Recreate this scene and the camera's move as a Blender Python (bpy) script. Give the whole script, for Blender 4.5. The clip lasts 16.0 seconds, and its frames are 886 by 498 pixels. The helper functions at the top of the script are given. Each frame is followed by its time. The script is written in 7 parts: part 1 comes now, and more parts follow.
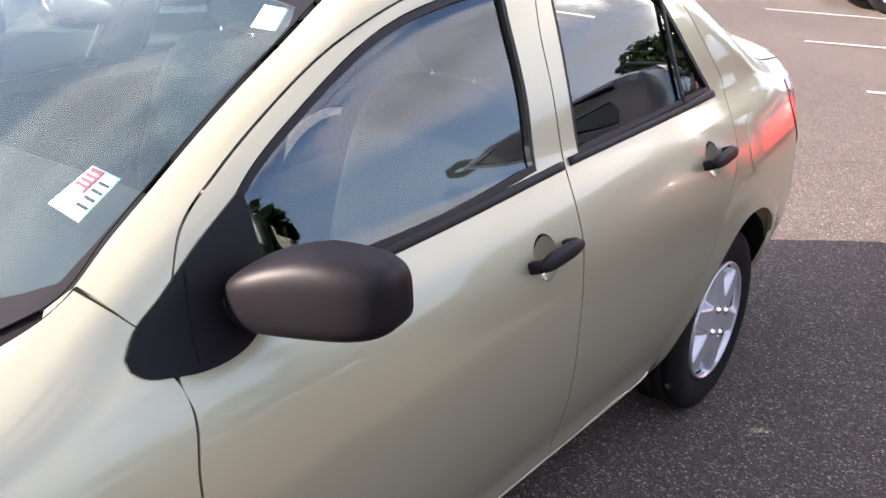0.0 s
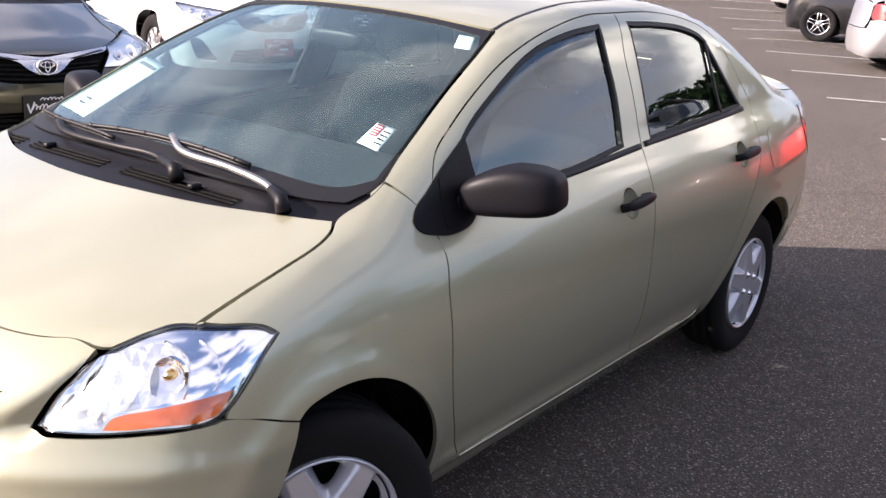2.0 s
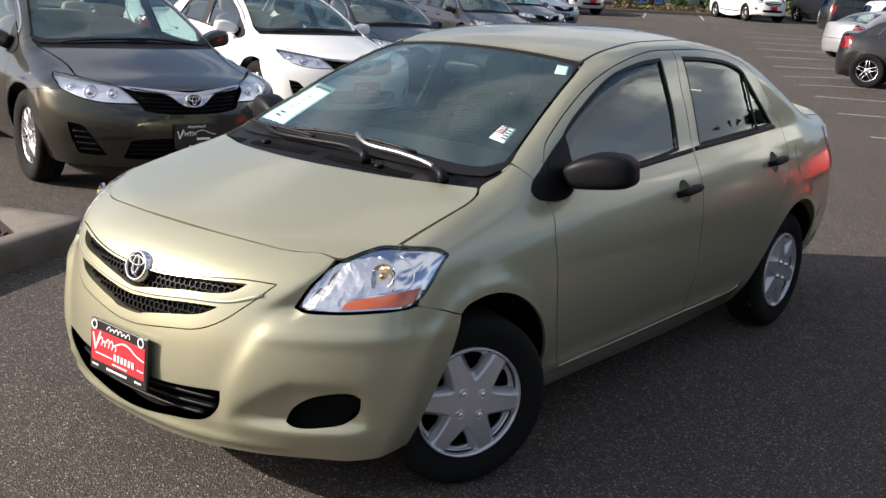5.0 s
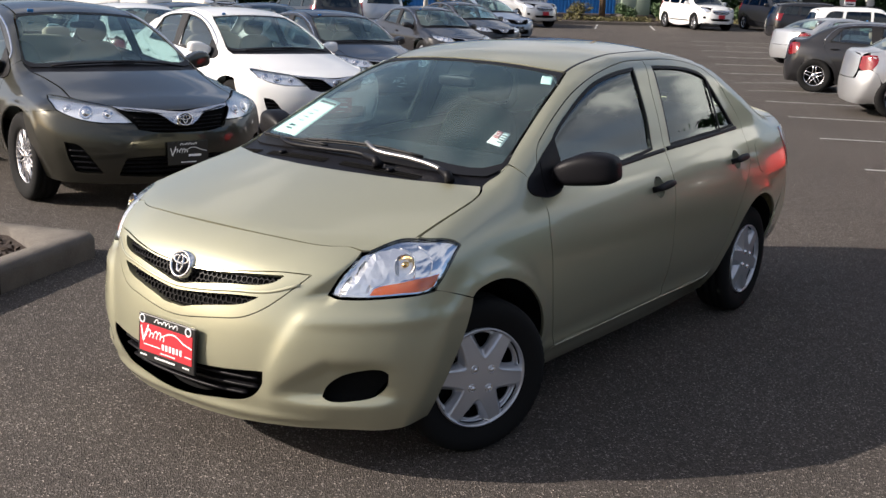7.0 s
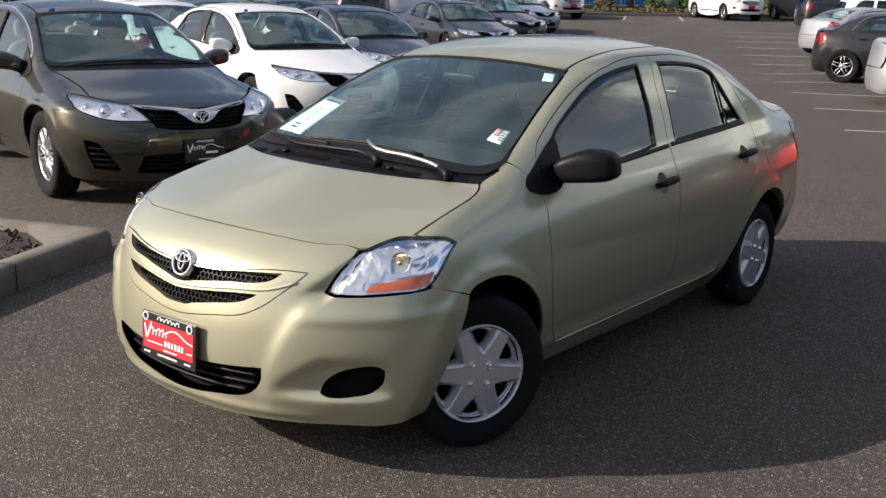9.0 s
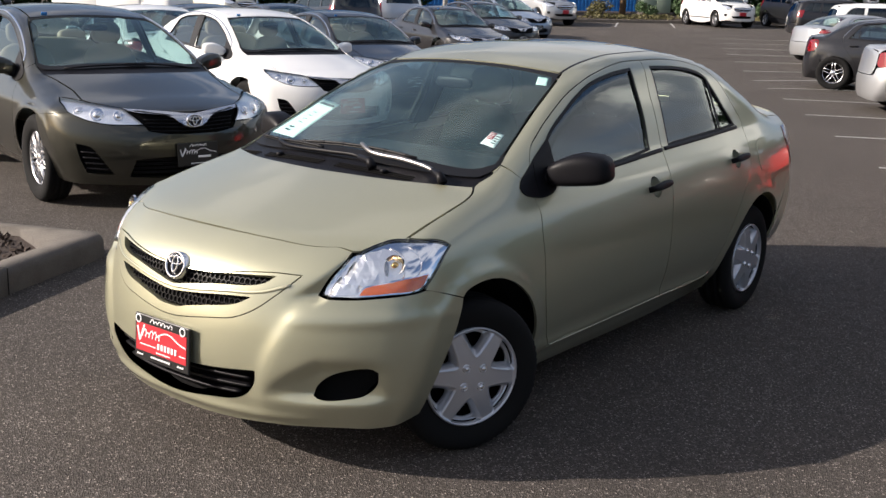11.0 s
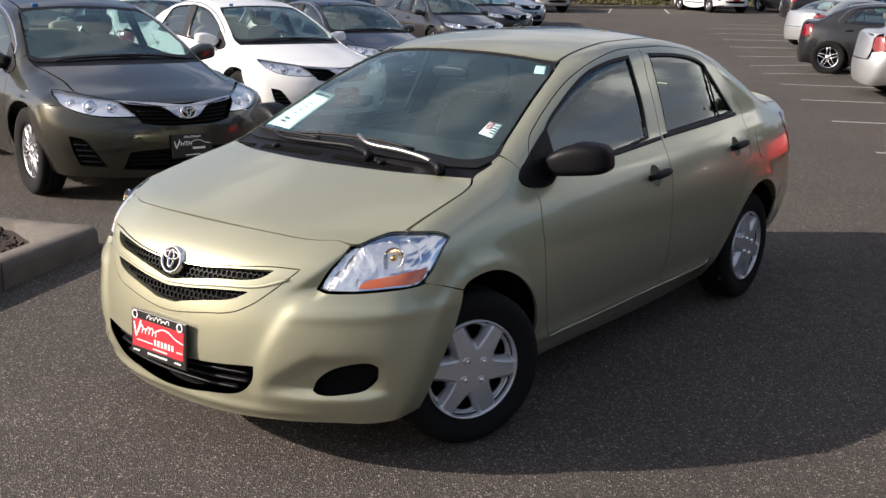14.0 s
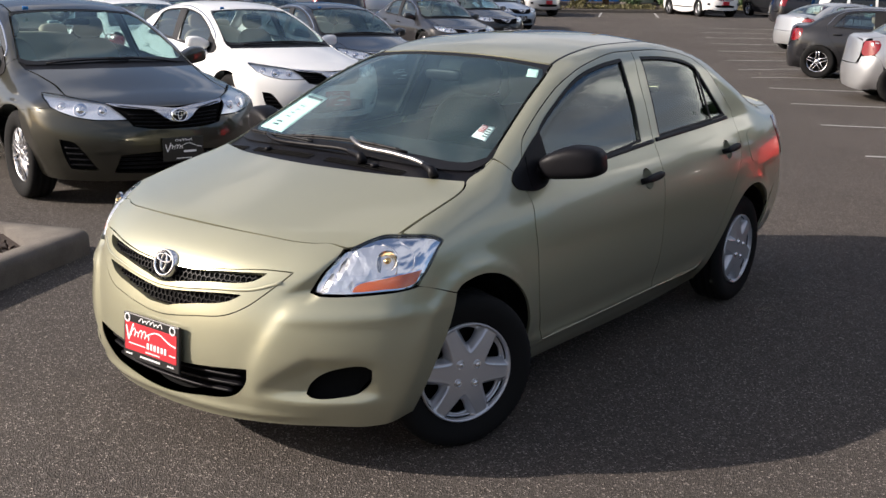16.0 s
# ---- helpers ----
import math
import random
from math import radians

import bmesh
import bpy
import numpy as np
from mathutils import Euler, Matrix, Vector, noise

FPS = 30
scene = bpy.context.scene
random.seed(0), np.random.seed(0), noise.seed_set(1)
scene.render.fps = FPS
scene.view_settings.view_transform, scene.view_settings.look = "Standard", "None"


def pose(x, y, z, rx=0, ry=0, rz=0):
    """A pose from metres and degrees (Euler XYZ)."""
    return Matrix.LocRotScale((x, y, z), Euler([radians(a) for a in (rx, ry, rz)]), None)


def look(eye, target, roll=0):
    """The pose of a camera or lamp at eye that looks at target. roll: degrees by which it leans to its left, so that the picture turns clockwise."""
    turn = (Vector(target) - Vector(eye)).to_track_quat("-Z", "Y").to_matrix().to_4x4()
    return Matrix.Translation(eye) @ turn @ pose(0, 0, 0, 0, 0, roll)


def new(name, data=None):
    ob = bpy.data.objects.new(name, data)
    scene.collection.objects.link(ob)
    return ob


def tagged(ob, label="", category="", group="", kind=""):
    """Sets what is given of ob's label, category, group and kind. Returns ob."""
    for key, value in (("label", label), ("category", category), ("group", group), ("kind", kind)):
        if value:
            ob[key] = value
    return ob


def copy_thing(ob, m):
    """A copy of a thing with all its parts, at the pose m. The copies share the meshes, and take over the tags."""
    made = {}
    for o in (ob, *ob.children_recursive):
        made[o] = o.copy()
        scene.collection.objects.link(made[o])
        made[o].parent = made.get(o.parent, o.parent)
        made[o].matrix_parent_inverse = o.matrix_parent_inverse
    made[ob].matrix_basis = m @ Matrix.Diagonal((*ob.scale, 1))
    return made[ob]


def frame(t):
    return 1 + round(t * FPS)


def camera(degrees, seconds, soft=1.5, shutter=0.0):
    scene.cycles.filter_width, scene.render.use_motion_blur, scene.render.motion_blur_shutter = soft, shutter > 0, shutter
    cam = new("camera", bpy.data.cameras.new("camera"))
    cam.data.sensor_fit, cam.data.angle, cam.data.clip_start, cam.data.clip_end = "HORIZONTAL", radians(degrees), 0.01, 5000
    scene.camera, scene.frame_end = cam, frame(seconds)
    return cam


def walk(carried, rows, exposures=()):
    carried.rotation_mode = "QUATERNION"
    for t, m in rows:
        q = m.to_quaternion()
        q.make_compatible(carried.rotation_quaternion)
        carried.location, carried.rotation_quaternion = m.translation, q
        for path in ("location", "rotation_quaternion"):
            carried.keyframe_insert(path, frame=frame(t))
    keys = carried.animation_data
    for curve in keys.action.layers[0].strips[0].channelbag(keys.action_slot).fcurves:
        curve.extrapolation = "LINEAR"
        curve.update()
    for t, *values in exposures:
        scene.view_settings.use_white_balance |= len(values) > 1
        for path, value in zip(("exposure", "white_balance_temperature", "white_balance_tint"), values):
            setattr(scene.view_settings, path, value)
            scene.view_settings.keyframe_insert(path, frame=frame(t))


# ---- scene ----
cam = camera(45.0, 16.0)
PATH = [
    (0, (1.774, -0.476, 1.598), (0.726, 1.081, 0.908), 4.1),
    (0.5, (1.859, -0.812, 1.614), (0.851, 0.787, 0.961), 4.2),
    (1, (1.973, -1.072, 1.612), (1.0, 0.561, 0.991), 4.5),
    (1.5, (2.123, -1.312, 1.614), (1.095, 0.257, 0.92), 3.8),
    (1.8, (2.195, -1.479, 1.631), (1.1, 0.073, 1.005), 3.8),
    (2, (2.222, -1.586, 1.619), (1.099, -0.034, 1.043), 3.9),
    (2.5, (2.3, -1.795, 1.629), (1.198, -0.238, 1.027), 4.6),
    (3, (2.441, -1.907, 1.64), (1.322, -0.35, 1.07), 4.3),
    (3.5, (2.609, -2.052, 1.628), (1.426, -0.535, 1.08), 4.3),
    (4, (2.663, -2.222, 1.632), (1.45, -0.718, 1.118), 3.5),
    (4.2, (2.666, -2.327, 1.626), (1.449, -0.818, 1.133), 4.2),
    (6.3, (2.914, -2.865, 1.66), (1.699, -1.353, 1.173), 1.7),
    (6.5, (2.905, -2.927, 1.663), (1.702, -1.397, 1.202), 2.1),
    (7, (2.885, -3.057, 1.652), (1.721, -1.498, 1.189), 2.3),
    (7.5, (2.909, -3.097, 1.67), (1.735, -1.541, 1.22), 2.5),
    (8, (2.952, -3.068, 1.675), (1.745, -1.532, 1.246), 1.9),
    (8.5, (2.985, -3.034, 1.673), (1.76, -1.519, 1.223), 1.4),
    (9, (3.0, -3.011, 1.682), (1.793, -1.49, 1.204), 1.7),
    (11.5, (2.996, -3.018, 1.668), (1.802, -1.482, 1.203), 1.9),
    (12, (2.997, -3.017, 1.667), (1.807, -1.479, 1.199), 1.9),
    (12.5, (2.99, -3.013, 1.665), (1.795, -1.478, 1.2), 2.0),
    (13, (2.976, -2.991, 1.664), (1.793, -1.448, 1.194), 2.0),
    (13.5, (2.957, -2.982, 1.667), (1.776, -1.443, 1.183), 1.7),
    (14, (2.957, -2.991, 1.674), (1.771, -1.457, 1.186), 1.4),
    (14.5, (2.956, -2.996, 1.672), (1.762, -1.466, 1.19), 1.3),
    (15, (2.945, -2.997, 1.672), (1.746, -1.473, 1.184), 1.6),
    (15.5, (2.948, -3.002, 1.672), (1.763, -1.465, 1.188), 1.6),
    (16, (2.948, -2.998, 1.671), (1.775, -1.451, 1.19), 1.5),
]
EXPOSURES = [(0, 2.78, 6200, 26), (1.0, 2.50, 6130, 27), (1.5, 2.27, 6080, 28), (2.5, 1.80, 5980, 19), (3.5, 1.45, 5880, 15), (4.2, 1.25, 5900, 14), (6.3, 1.00, 5900, 14), (16.0, 0.98, 5900, 15)]
walk(cam, [(t, look(eye, target, roll)) for t, eye, target, roll in PATH], EXPOSURES)

# ---- light ----
world = bpy.data.worlds.new("sky")
scene.world = world
world.use_nodes = True
wn, wl = world.node_tree.nodes, world.node_tree.links
SUN_DIR = Vector((-1.40, -1.50, 1.0)).normalized()
sky = wn.new("ShaderNodeTexSky")
sky.sky_type, sky.sun_disc = "NISHITA", False
sky.sun_elevation = math.asin(SUN_DIR.z)
sky.sun_rotation = math.atan2(SUN_DIR.x, SUN_DIR.y)
sky.air_density, sky.dust_density, sky.ozone_density = 1.0, 3.5, 1.0
coord = wn.new("ShaderNodeTexCoord")
stretch = wn.new("ShaderNodeMapping")
stretch.inputs["Scale"].default_value, stretch.inputs["Location"].default_value = (1.0, 1.0, 2.6), (7.9, 0.4, 1.3)
clouds = wn.new("ShaderNodeTexNoise")
clouds.inputs["Scale"].default_value, clouds.inputs["Detail"].default_value, clouds.inputs["Roughness"].default_value = 2.7, 5.0, 0.50
cover = wn.new("ShaderNodeValToRGB")
cover.color_ramp.elements[0].position, cover.color_ramp.elements[1].position = 0.51, 0.68
cloud_mix = wn.new("ShaderNodeMix")
cloud_mix.data_type = "RGBA"
wl.new(coord.outputs["Generated"], stretch.inputs["Vector"])
wl.new(stretch.outputs["Vector"], clouds.inputs["Vector"])
rise = wn.new("ShaderNodeSeparateXYZ")
thin = wn.new("ShaderNodeMath")
thin.operation = "MULTIPLY_ADD"
thin.inputs[1].default_value = 0.11
lift_ = wn.new("ShaderNodeMath")
lift_.operation = "ADD"
lift_.inputs[1].default_value = -0.002
puff = wn.new("ShaderNodeValToRGB")
puff.color_ramp.elements[0].position, puff.color_ramp.elements[0].color = 0.46, (4.6, 4.6, 4.6, 1)
puff.color_ramp.elements[1].position, puff.color_ramp.elements[1].color = 0.72, (4.0, 4.0, 4.0, 1)
puff_mid = puff.color_ramp.elements.new(0.58)
puff_mid.color = (7.4, 7.1, 6.8, 1)
wl.new(coord.outputs["Generated"], rise.inputs[0])
wl.new(rise.outputs["Z"], thin.inputs[0])
wl.new(clouds.outputs["Fac"], lift_.inputs[0])
wl.new(lift_.outputs[0], thin.inputs[2])
wl.new(thin.outputs[0], cover.inputs["Fac"])
wl.new(thin.outputs[0], puff.inputs["Fac"])
wl.new(puff.outputs["Color"], cloud_mix.inputs["B"])
wl.new(cover.outputs["Color"], cloud_mix.inputs["Factor"])
wl.new(sky.outputs["Color"], cloud_mix.inputs["A"])
heap_dir = Vector((math.cos(radians(72)) * math.cos(radians(18)), math.sin(radians(72)) * math.cos(radians(18)), math.sin(radians(18))))
heap, heap_edge, heap_sum, heap_fac = wn.new("ShaderNodeVectorMath"), wn.new("ShaderNodeTexNoise"), wn.new("ShaderNodeMath"), wn.new("ShaderNodeValToRGB")
heap.operation, heap_sum.operation = "DOT_PRODUCT", "MULTIPLY_ADD"
heap.inputs[1].default_value = heap_dir
heap_edge.inputs["Scale"].default_value, heap_edge.inputs["Detail"].default_value, heap_edge.inputs["Roughness"].default_value = 13.0, 8.0, 0.55
heap_sum.inputs[1].default_value = 0.024
heap_shift = wn.new("ShaderNodeMath")
heap_shift.operation = "SUBTRACT"
heap_shift.inputs[1].default_value = 0.5
heap_fac.color_ramp.elements[0].position, heap_fac.color_ramp.elements[1].position = 0.5035, 0.5062
heap_mix = wn.new("ShaderNodeMix")
heap_mix.data_type = "RGBA"
heap_tone = wn.new("ShaderNodeValToRGB")
heap_tone.color_ramp.elements[0].position, heap_tone.color_ramp.elements[0].color = 0.40, (6.0, 5.9, 5.6, 1)
heap_tone.color_ramp.elements[1].position, heap_tone.color_ramp.elements[1].color = 0.60, (19.0, 17.4, 14.2, 1)
wl.new(heap_edge.outputs["Fac"], heap_tone.inputs["Fac"])
wl.new(heap_tone.outputs["Color"], heap_mix.inputs["B"])
wl.new(coord.outputs["Generated"], heap_edge.inputs["Vector"])
wl.new(coord.outputs["Generated"], heap.inputs[0])
wl.new(heap_edge.outputs["Fac"], heap_sum.inputs[0])
wl.new(heap.outputs["Value"], heap_sum.inputs[2])
wl.new(heap_sum.outputs[0], heap_shift.inputs[0])
wl.new(heap_shift.outputs[0], heap_fac.inputs["Fac"])
wl.new(heap_fac.outputs["Color"], heap_mix.inputs["Factor"])
wl.new(cloud_mix.outputs["Result"], heap_mix.inputs["A"])
wl.new(heap_mix.outputs["Result"], wn["Background"].inputs["Color"])
wn["Background"].inputs["Strength"].default_value = 0.066

sun_data = bpy.data.lights.new("sun", "SUN")
sun_data.energy, sun_data.angle, sun_data.color = 4.2, radians(0.6), (1.0, 0.86, 0.68)
sun = new("sun", sun_data)
sun.matrix_world = look(SUN_DIR * 50, (0, 0, 0))


# ---- materials ----
def material(name, color=(0.5, 0.5, 0.5), rough=0.5, metal=0.0, grain=0.0, grain_scale=300.0, blotch=0.0, blotch_scale=6.0, bump_depth=0.0, **extra):
    """A surface with fine grain and broad blotches in its colour and its relief."""
    m = bpy.data.materials.new(name)
    m.use_nodes = True
    n, l = m.node_tree.nodes, m.node_tree.links
    b = n["Principled BSDF"]
    b.inputs["Base Color"].default_value = (*color, 1)
    b.inputs["Roughness"].default_value, b.inputs["Metallic"].default_value = rough, metal
    for key, value in extra.items():
        b.inputs[key.replace("_", " ")].default_value = value
    if grain or blotch or bump_depth:
        tc = n.new("ShaderNodeTexCoord")
        fine, broad = n.new("ShaderNodeTexNoise"), n.new("ShaderNodeTexNoise")
        fine.inputs["Scale"].default_value, fine.inputs["Detail"].default_value = grain_scale, 3.0
        broad.inputs["Scale"].default_value, broad.inputs["Detail"].default_value = blotch_scale, 5.0
        mix = n.new("ShaderNodeMath")
        mix.operation = "MULTIPLY_ADD"
        mix.inputs[1].default_value = grain
        mul = n.new("ShaderNodeMath")
        mul.operation = "MULTIPLY_ADD"
        mul.inputs[1].default_value, mul.inputs[2].default_value = blotch, 1.0 - 0.5 * (grain + blotch)
        hsv = n.new("ShaderNodeHueSaturation")
        hsv.inputs["Color"].default_value = (*color, 1)
        for t in (fine, broad):
            l.new(tc.outputs["Object"], t.inputs["Vector"])
        l.new(broad.outputs["Fac"], mul.inputs[0])
        l.new(mul.outputs[0], mix.inputs[2])
        l.new(fine.outputs["Fac"], mix.inputs[0])
        l.new(mix.outputs[0], hsv.inputs["Value"])
        l.new(hsv.outputs["Color"], b.inputs["Base Color"])
        if bump_depth:
            bp = n.new("ShaderNodeBump")
            bp.inputs["Distance"].default_value, bp.inputs["Strength"].default_value = bump_depth, 0.6
            l.new(fine.outputs["Fac"], bp.inputs["Height"])
            l.new(bp.outputs["Normal"], b.inputs["Normal"])
    return m


def paint(name, color, metal=0.0, rough=0.42, coat=1.0, flake=0.0):
    """Car paint: a coloured layer with fine flakes and soft dust under a clear coat."""
    m = material(name, color, rough, metal, grain=flake, grain_scale=1800.0, blotch=0.06, blotch_scale=2.5)
    b = m.node_tree.nodes["Principled BSDF"]
    b.inputs["Coat Weight"].default_value, b.inputs["Coat Roughness"].default_value = coat, 0.03
    b.inputs["Coat IOR"].default_value = 1.5
    b.inputs["Specular IOR Level"].default_value = 0.2
    return m


def glass(name, tint, rough=0.0, bright=0.08, film=0.0):
    """A pane: clear where one looks through it, with the gloss of its surface."""
    m = bpy.data.materials.new(name)
    m.use_nodes = True
    n, l = m.node_tree.nodes, m.node_tree.links
    n.remove(n["Principled BSDF"])
    facing, sharp, fres = n.new("ShaderNodeLayerWeight"), n.new("ShaderNodeMath"), n.new("ShaderNodeMath")
    through_, gloss, mix = n.new("ShaderNodeBsdfTransparent"), n.new("ShaderNodeBsdfGlossy"), n.new("ShaderNodeMixShader")
    facing.inputs["Blend"].default_value = 0.5
    sharp.operation, fres.operation = "POWER", "MULTIPLY_ADD"
    sharp.inputs[1].default_value = 4.5
    fres.inputs[1].default_value, fres.inputs[2].default_value = 1.0 - bright, bright
    through_.inputs["Color"].default_value = (*tint, 1)
    gloss.inputs["Roughness"].default_value = rough
    gloss.inputs["Color"].default_value = (0.90, 0.98, 0.98, 1)
    l.new(facing.outputs["Facing"], sharp.inputs[0])
    l.new(sharp.outputs[0], fres.inputs[0])
    l.new(fres.outputs[0], mix.inputs[0])
    l.new(through_.outputs[0], mix.inputs[1])
    l.new(gloss.outputs[0], mix.inputs[2])
    if film:
        # teal diffuse veil: thin dust, plus glare and haze put in as colour
        dust_haze, veil = n.new("ShaderNodeBsdfDiffuse"), n.new("ShaderNodeMixShader")
        dust_haze.inputs["Color"].default_value = (0.44, 0.66, 0.69, 1)
        smear, amount = n.new("ShaderNodeTexNoise"), n.new("ShaderNodeMath")
        smear.inputs["Scale"].default_value, smear.inputs["Detail"].default_value = 3.0, 6.0
        amount.operation = "MULTIPLY"
        amount.inputs[1].default_value = film * 2.0
        l.new(smear.outputs["Fac"], amount.inputs[0])
        l.new(amount.outputs[0], veil.inputs[0])
        l.new(mix.outputs[0], veil.inputs[1])
        l.new(dust_haze.outputs[0], veil.inputs[2])
        mix = veil
    l.new(mix.outputs[0], n["Material Output"].inputs["Surface"])
    return m


def asphalt():
    m = bpy.data.materials.new("asphalt")
    m.use_nodes = True
    n, l = m.node_tree.nodes, m.node_tree.links
    b = n["Principled BSDF"]
    tc = n.new("ShaderNodeTexCoord")

    def noise_at(scale, detail, rough=0.6):
        t = n.new("ShaderNodeTexNoise")
        t.inputs["Scale"].default_value, t.inputs["Detail"].default_value, t.inputs["Roughness"].default_value = scale, detail, rough
        l.new(tc.outputs["Object"], t.inputs["Vector"])
        return t

    stones = n.new("ShaderNodeTexVoronoi")
    stones.inputs["Scale"].default_value = 170.0
    l.new(tc.outputs["Object"], stones.inputs["Vector"])
    shade = n.new("ShaderNodeValToRGB")
    e = shade.color_ramp.elements
    e[0].position, e[0].color = 0.0, (0.038, 0.0325, 0.028, 1)
    e[1].position, e[1].color = 1.0, (0.34, 0.30, 0.26, 1)
    for pos, c in ((0.45, (0.064, 0.055, 0.0475, 1)), (0.86, (0.092, 0.081, 0.071, 1)), (0.955, (0.185, 0.166, 0.146, 1))):
        s = e.new(pos)
        s.color = c
    bw = n.new("ShaderNodeSeparateColor")
    l.new(stones.outputs["Color"], bw.inputs[0])
    l.new(bw.outputs[0], shade.inputs["Fac"])
    big, mid = noise_at(0.35, 6.0), noise_at(7.0, 5.0)
    val = n.new("ShaderNodeMath")
    val.operation = "MULTIPLY_ADD"
    val.inputs[1].default_value, val.inputs[2].default_value = 0.8, 0.42
    val2 = n.new("ShaderNodeMath")
    val2.operation = "MULTIPLY_ADD"
    val2.inputs[1].default_value = 0.4
    l.new(big.outputs["Fac"], val.inputs[0])
    l.new(mid.outputs["Fac"], val2.inputs[0])
    l.new(val.outputs[0], val2.inputs[2])
    hsv = n.new("ShaderNodeHueSaturation")
    l.new(shade.outputs["Color"], hsv.inputs["Color"])
    l.new(val2.outputs[0], hsv.inputs["Value"])
    l.new(hsv.outputs["Color"], b.inputs["Base Color"])
    b.inputs["Roughness"].default_value = 0.88
    b.inputs["Specular IOR Level"].default_value = 0.25
    bp = n.new("ShaderNodeBump")
    bp.inputs["Strength"].default_value, bp.inputs["Distance"].default_value = 0.8, 0.006
    l.new(stones.outputs["Distance"], bp.inputs["Height"])
    l.new(bp.outputs["Normal"], b.inputs["Normal"])
    return m


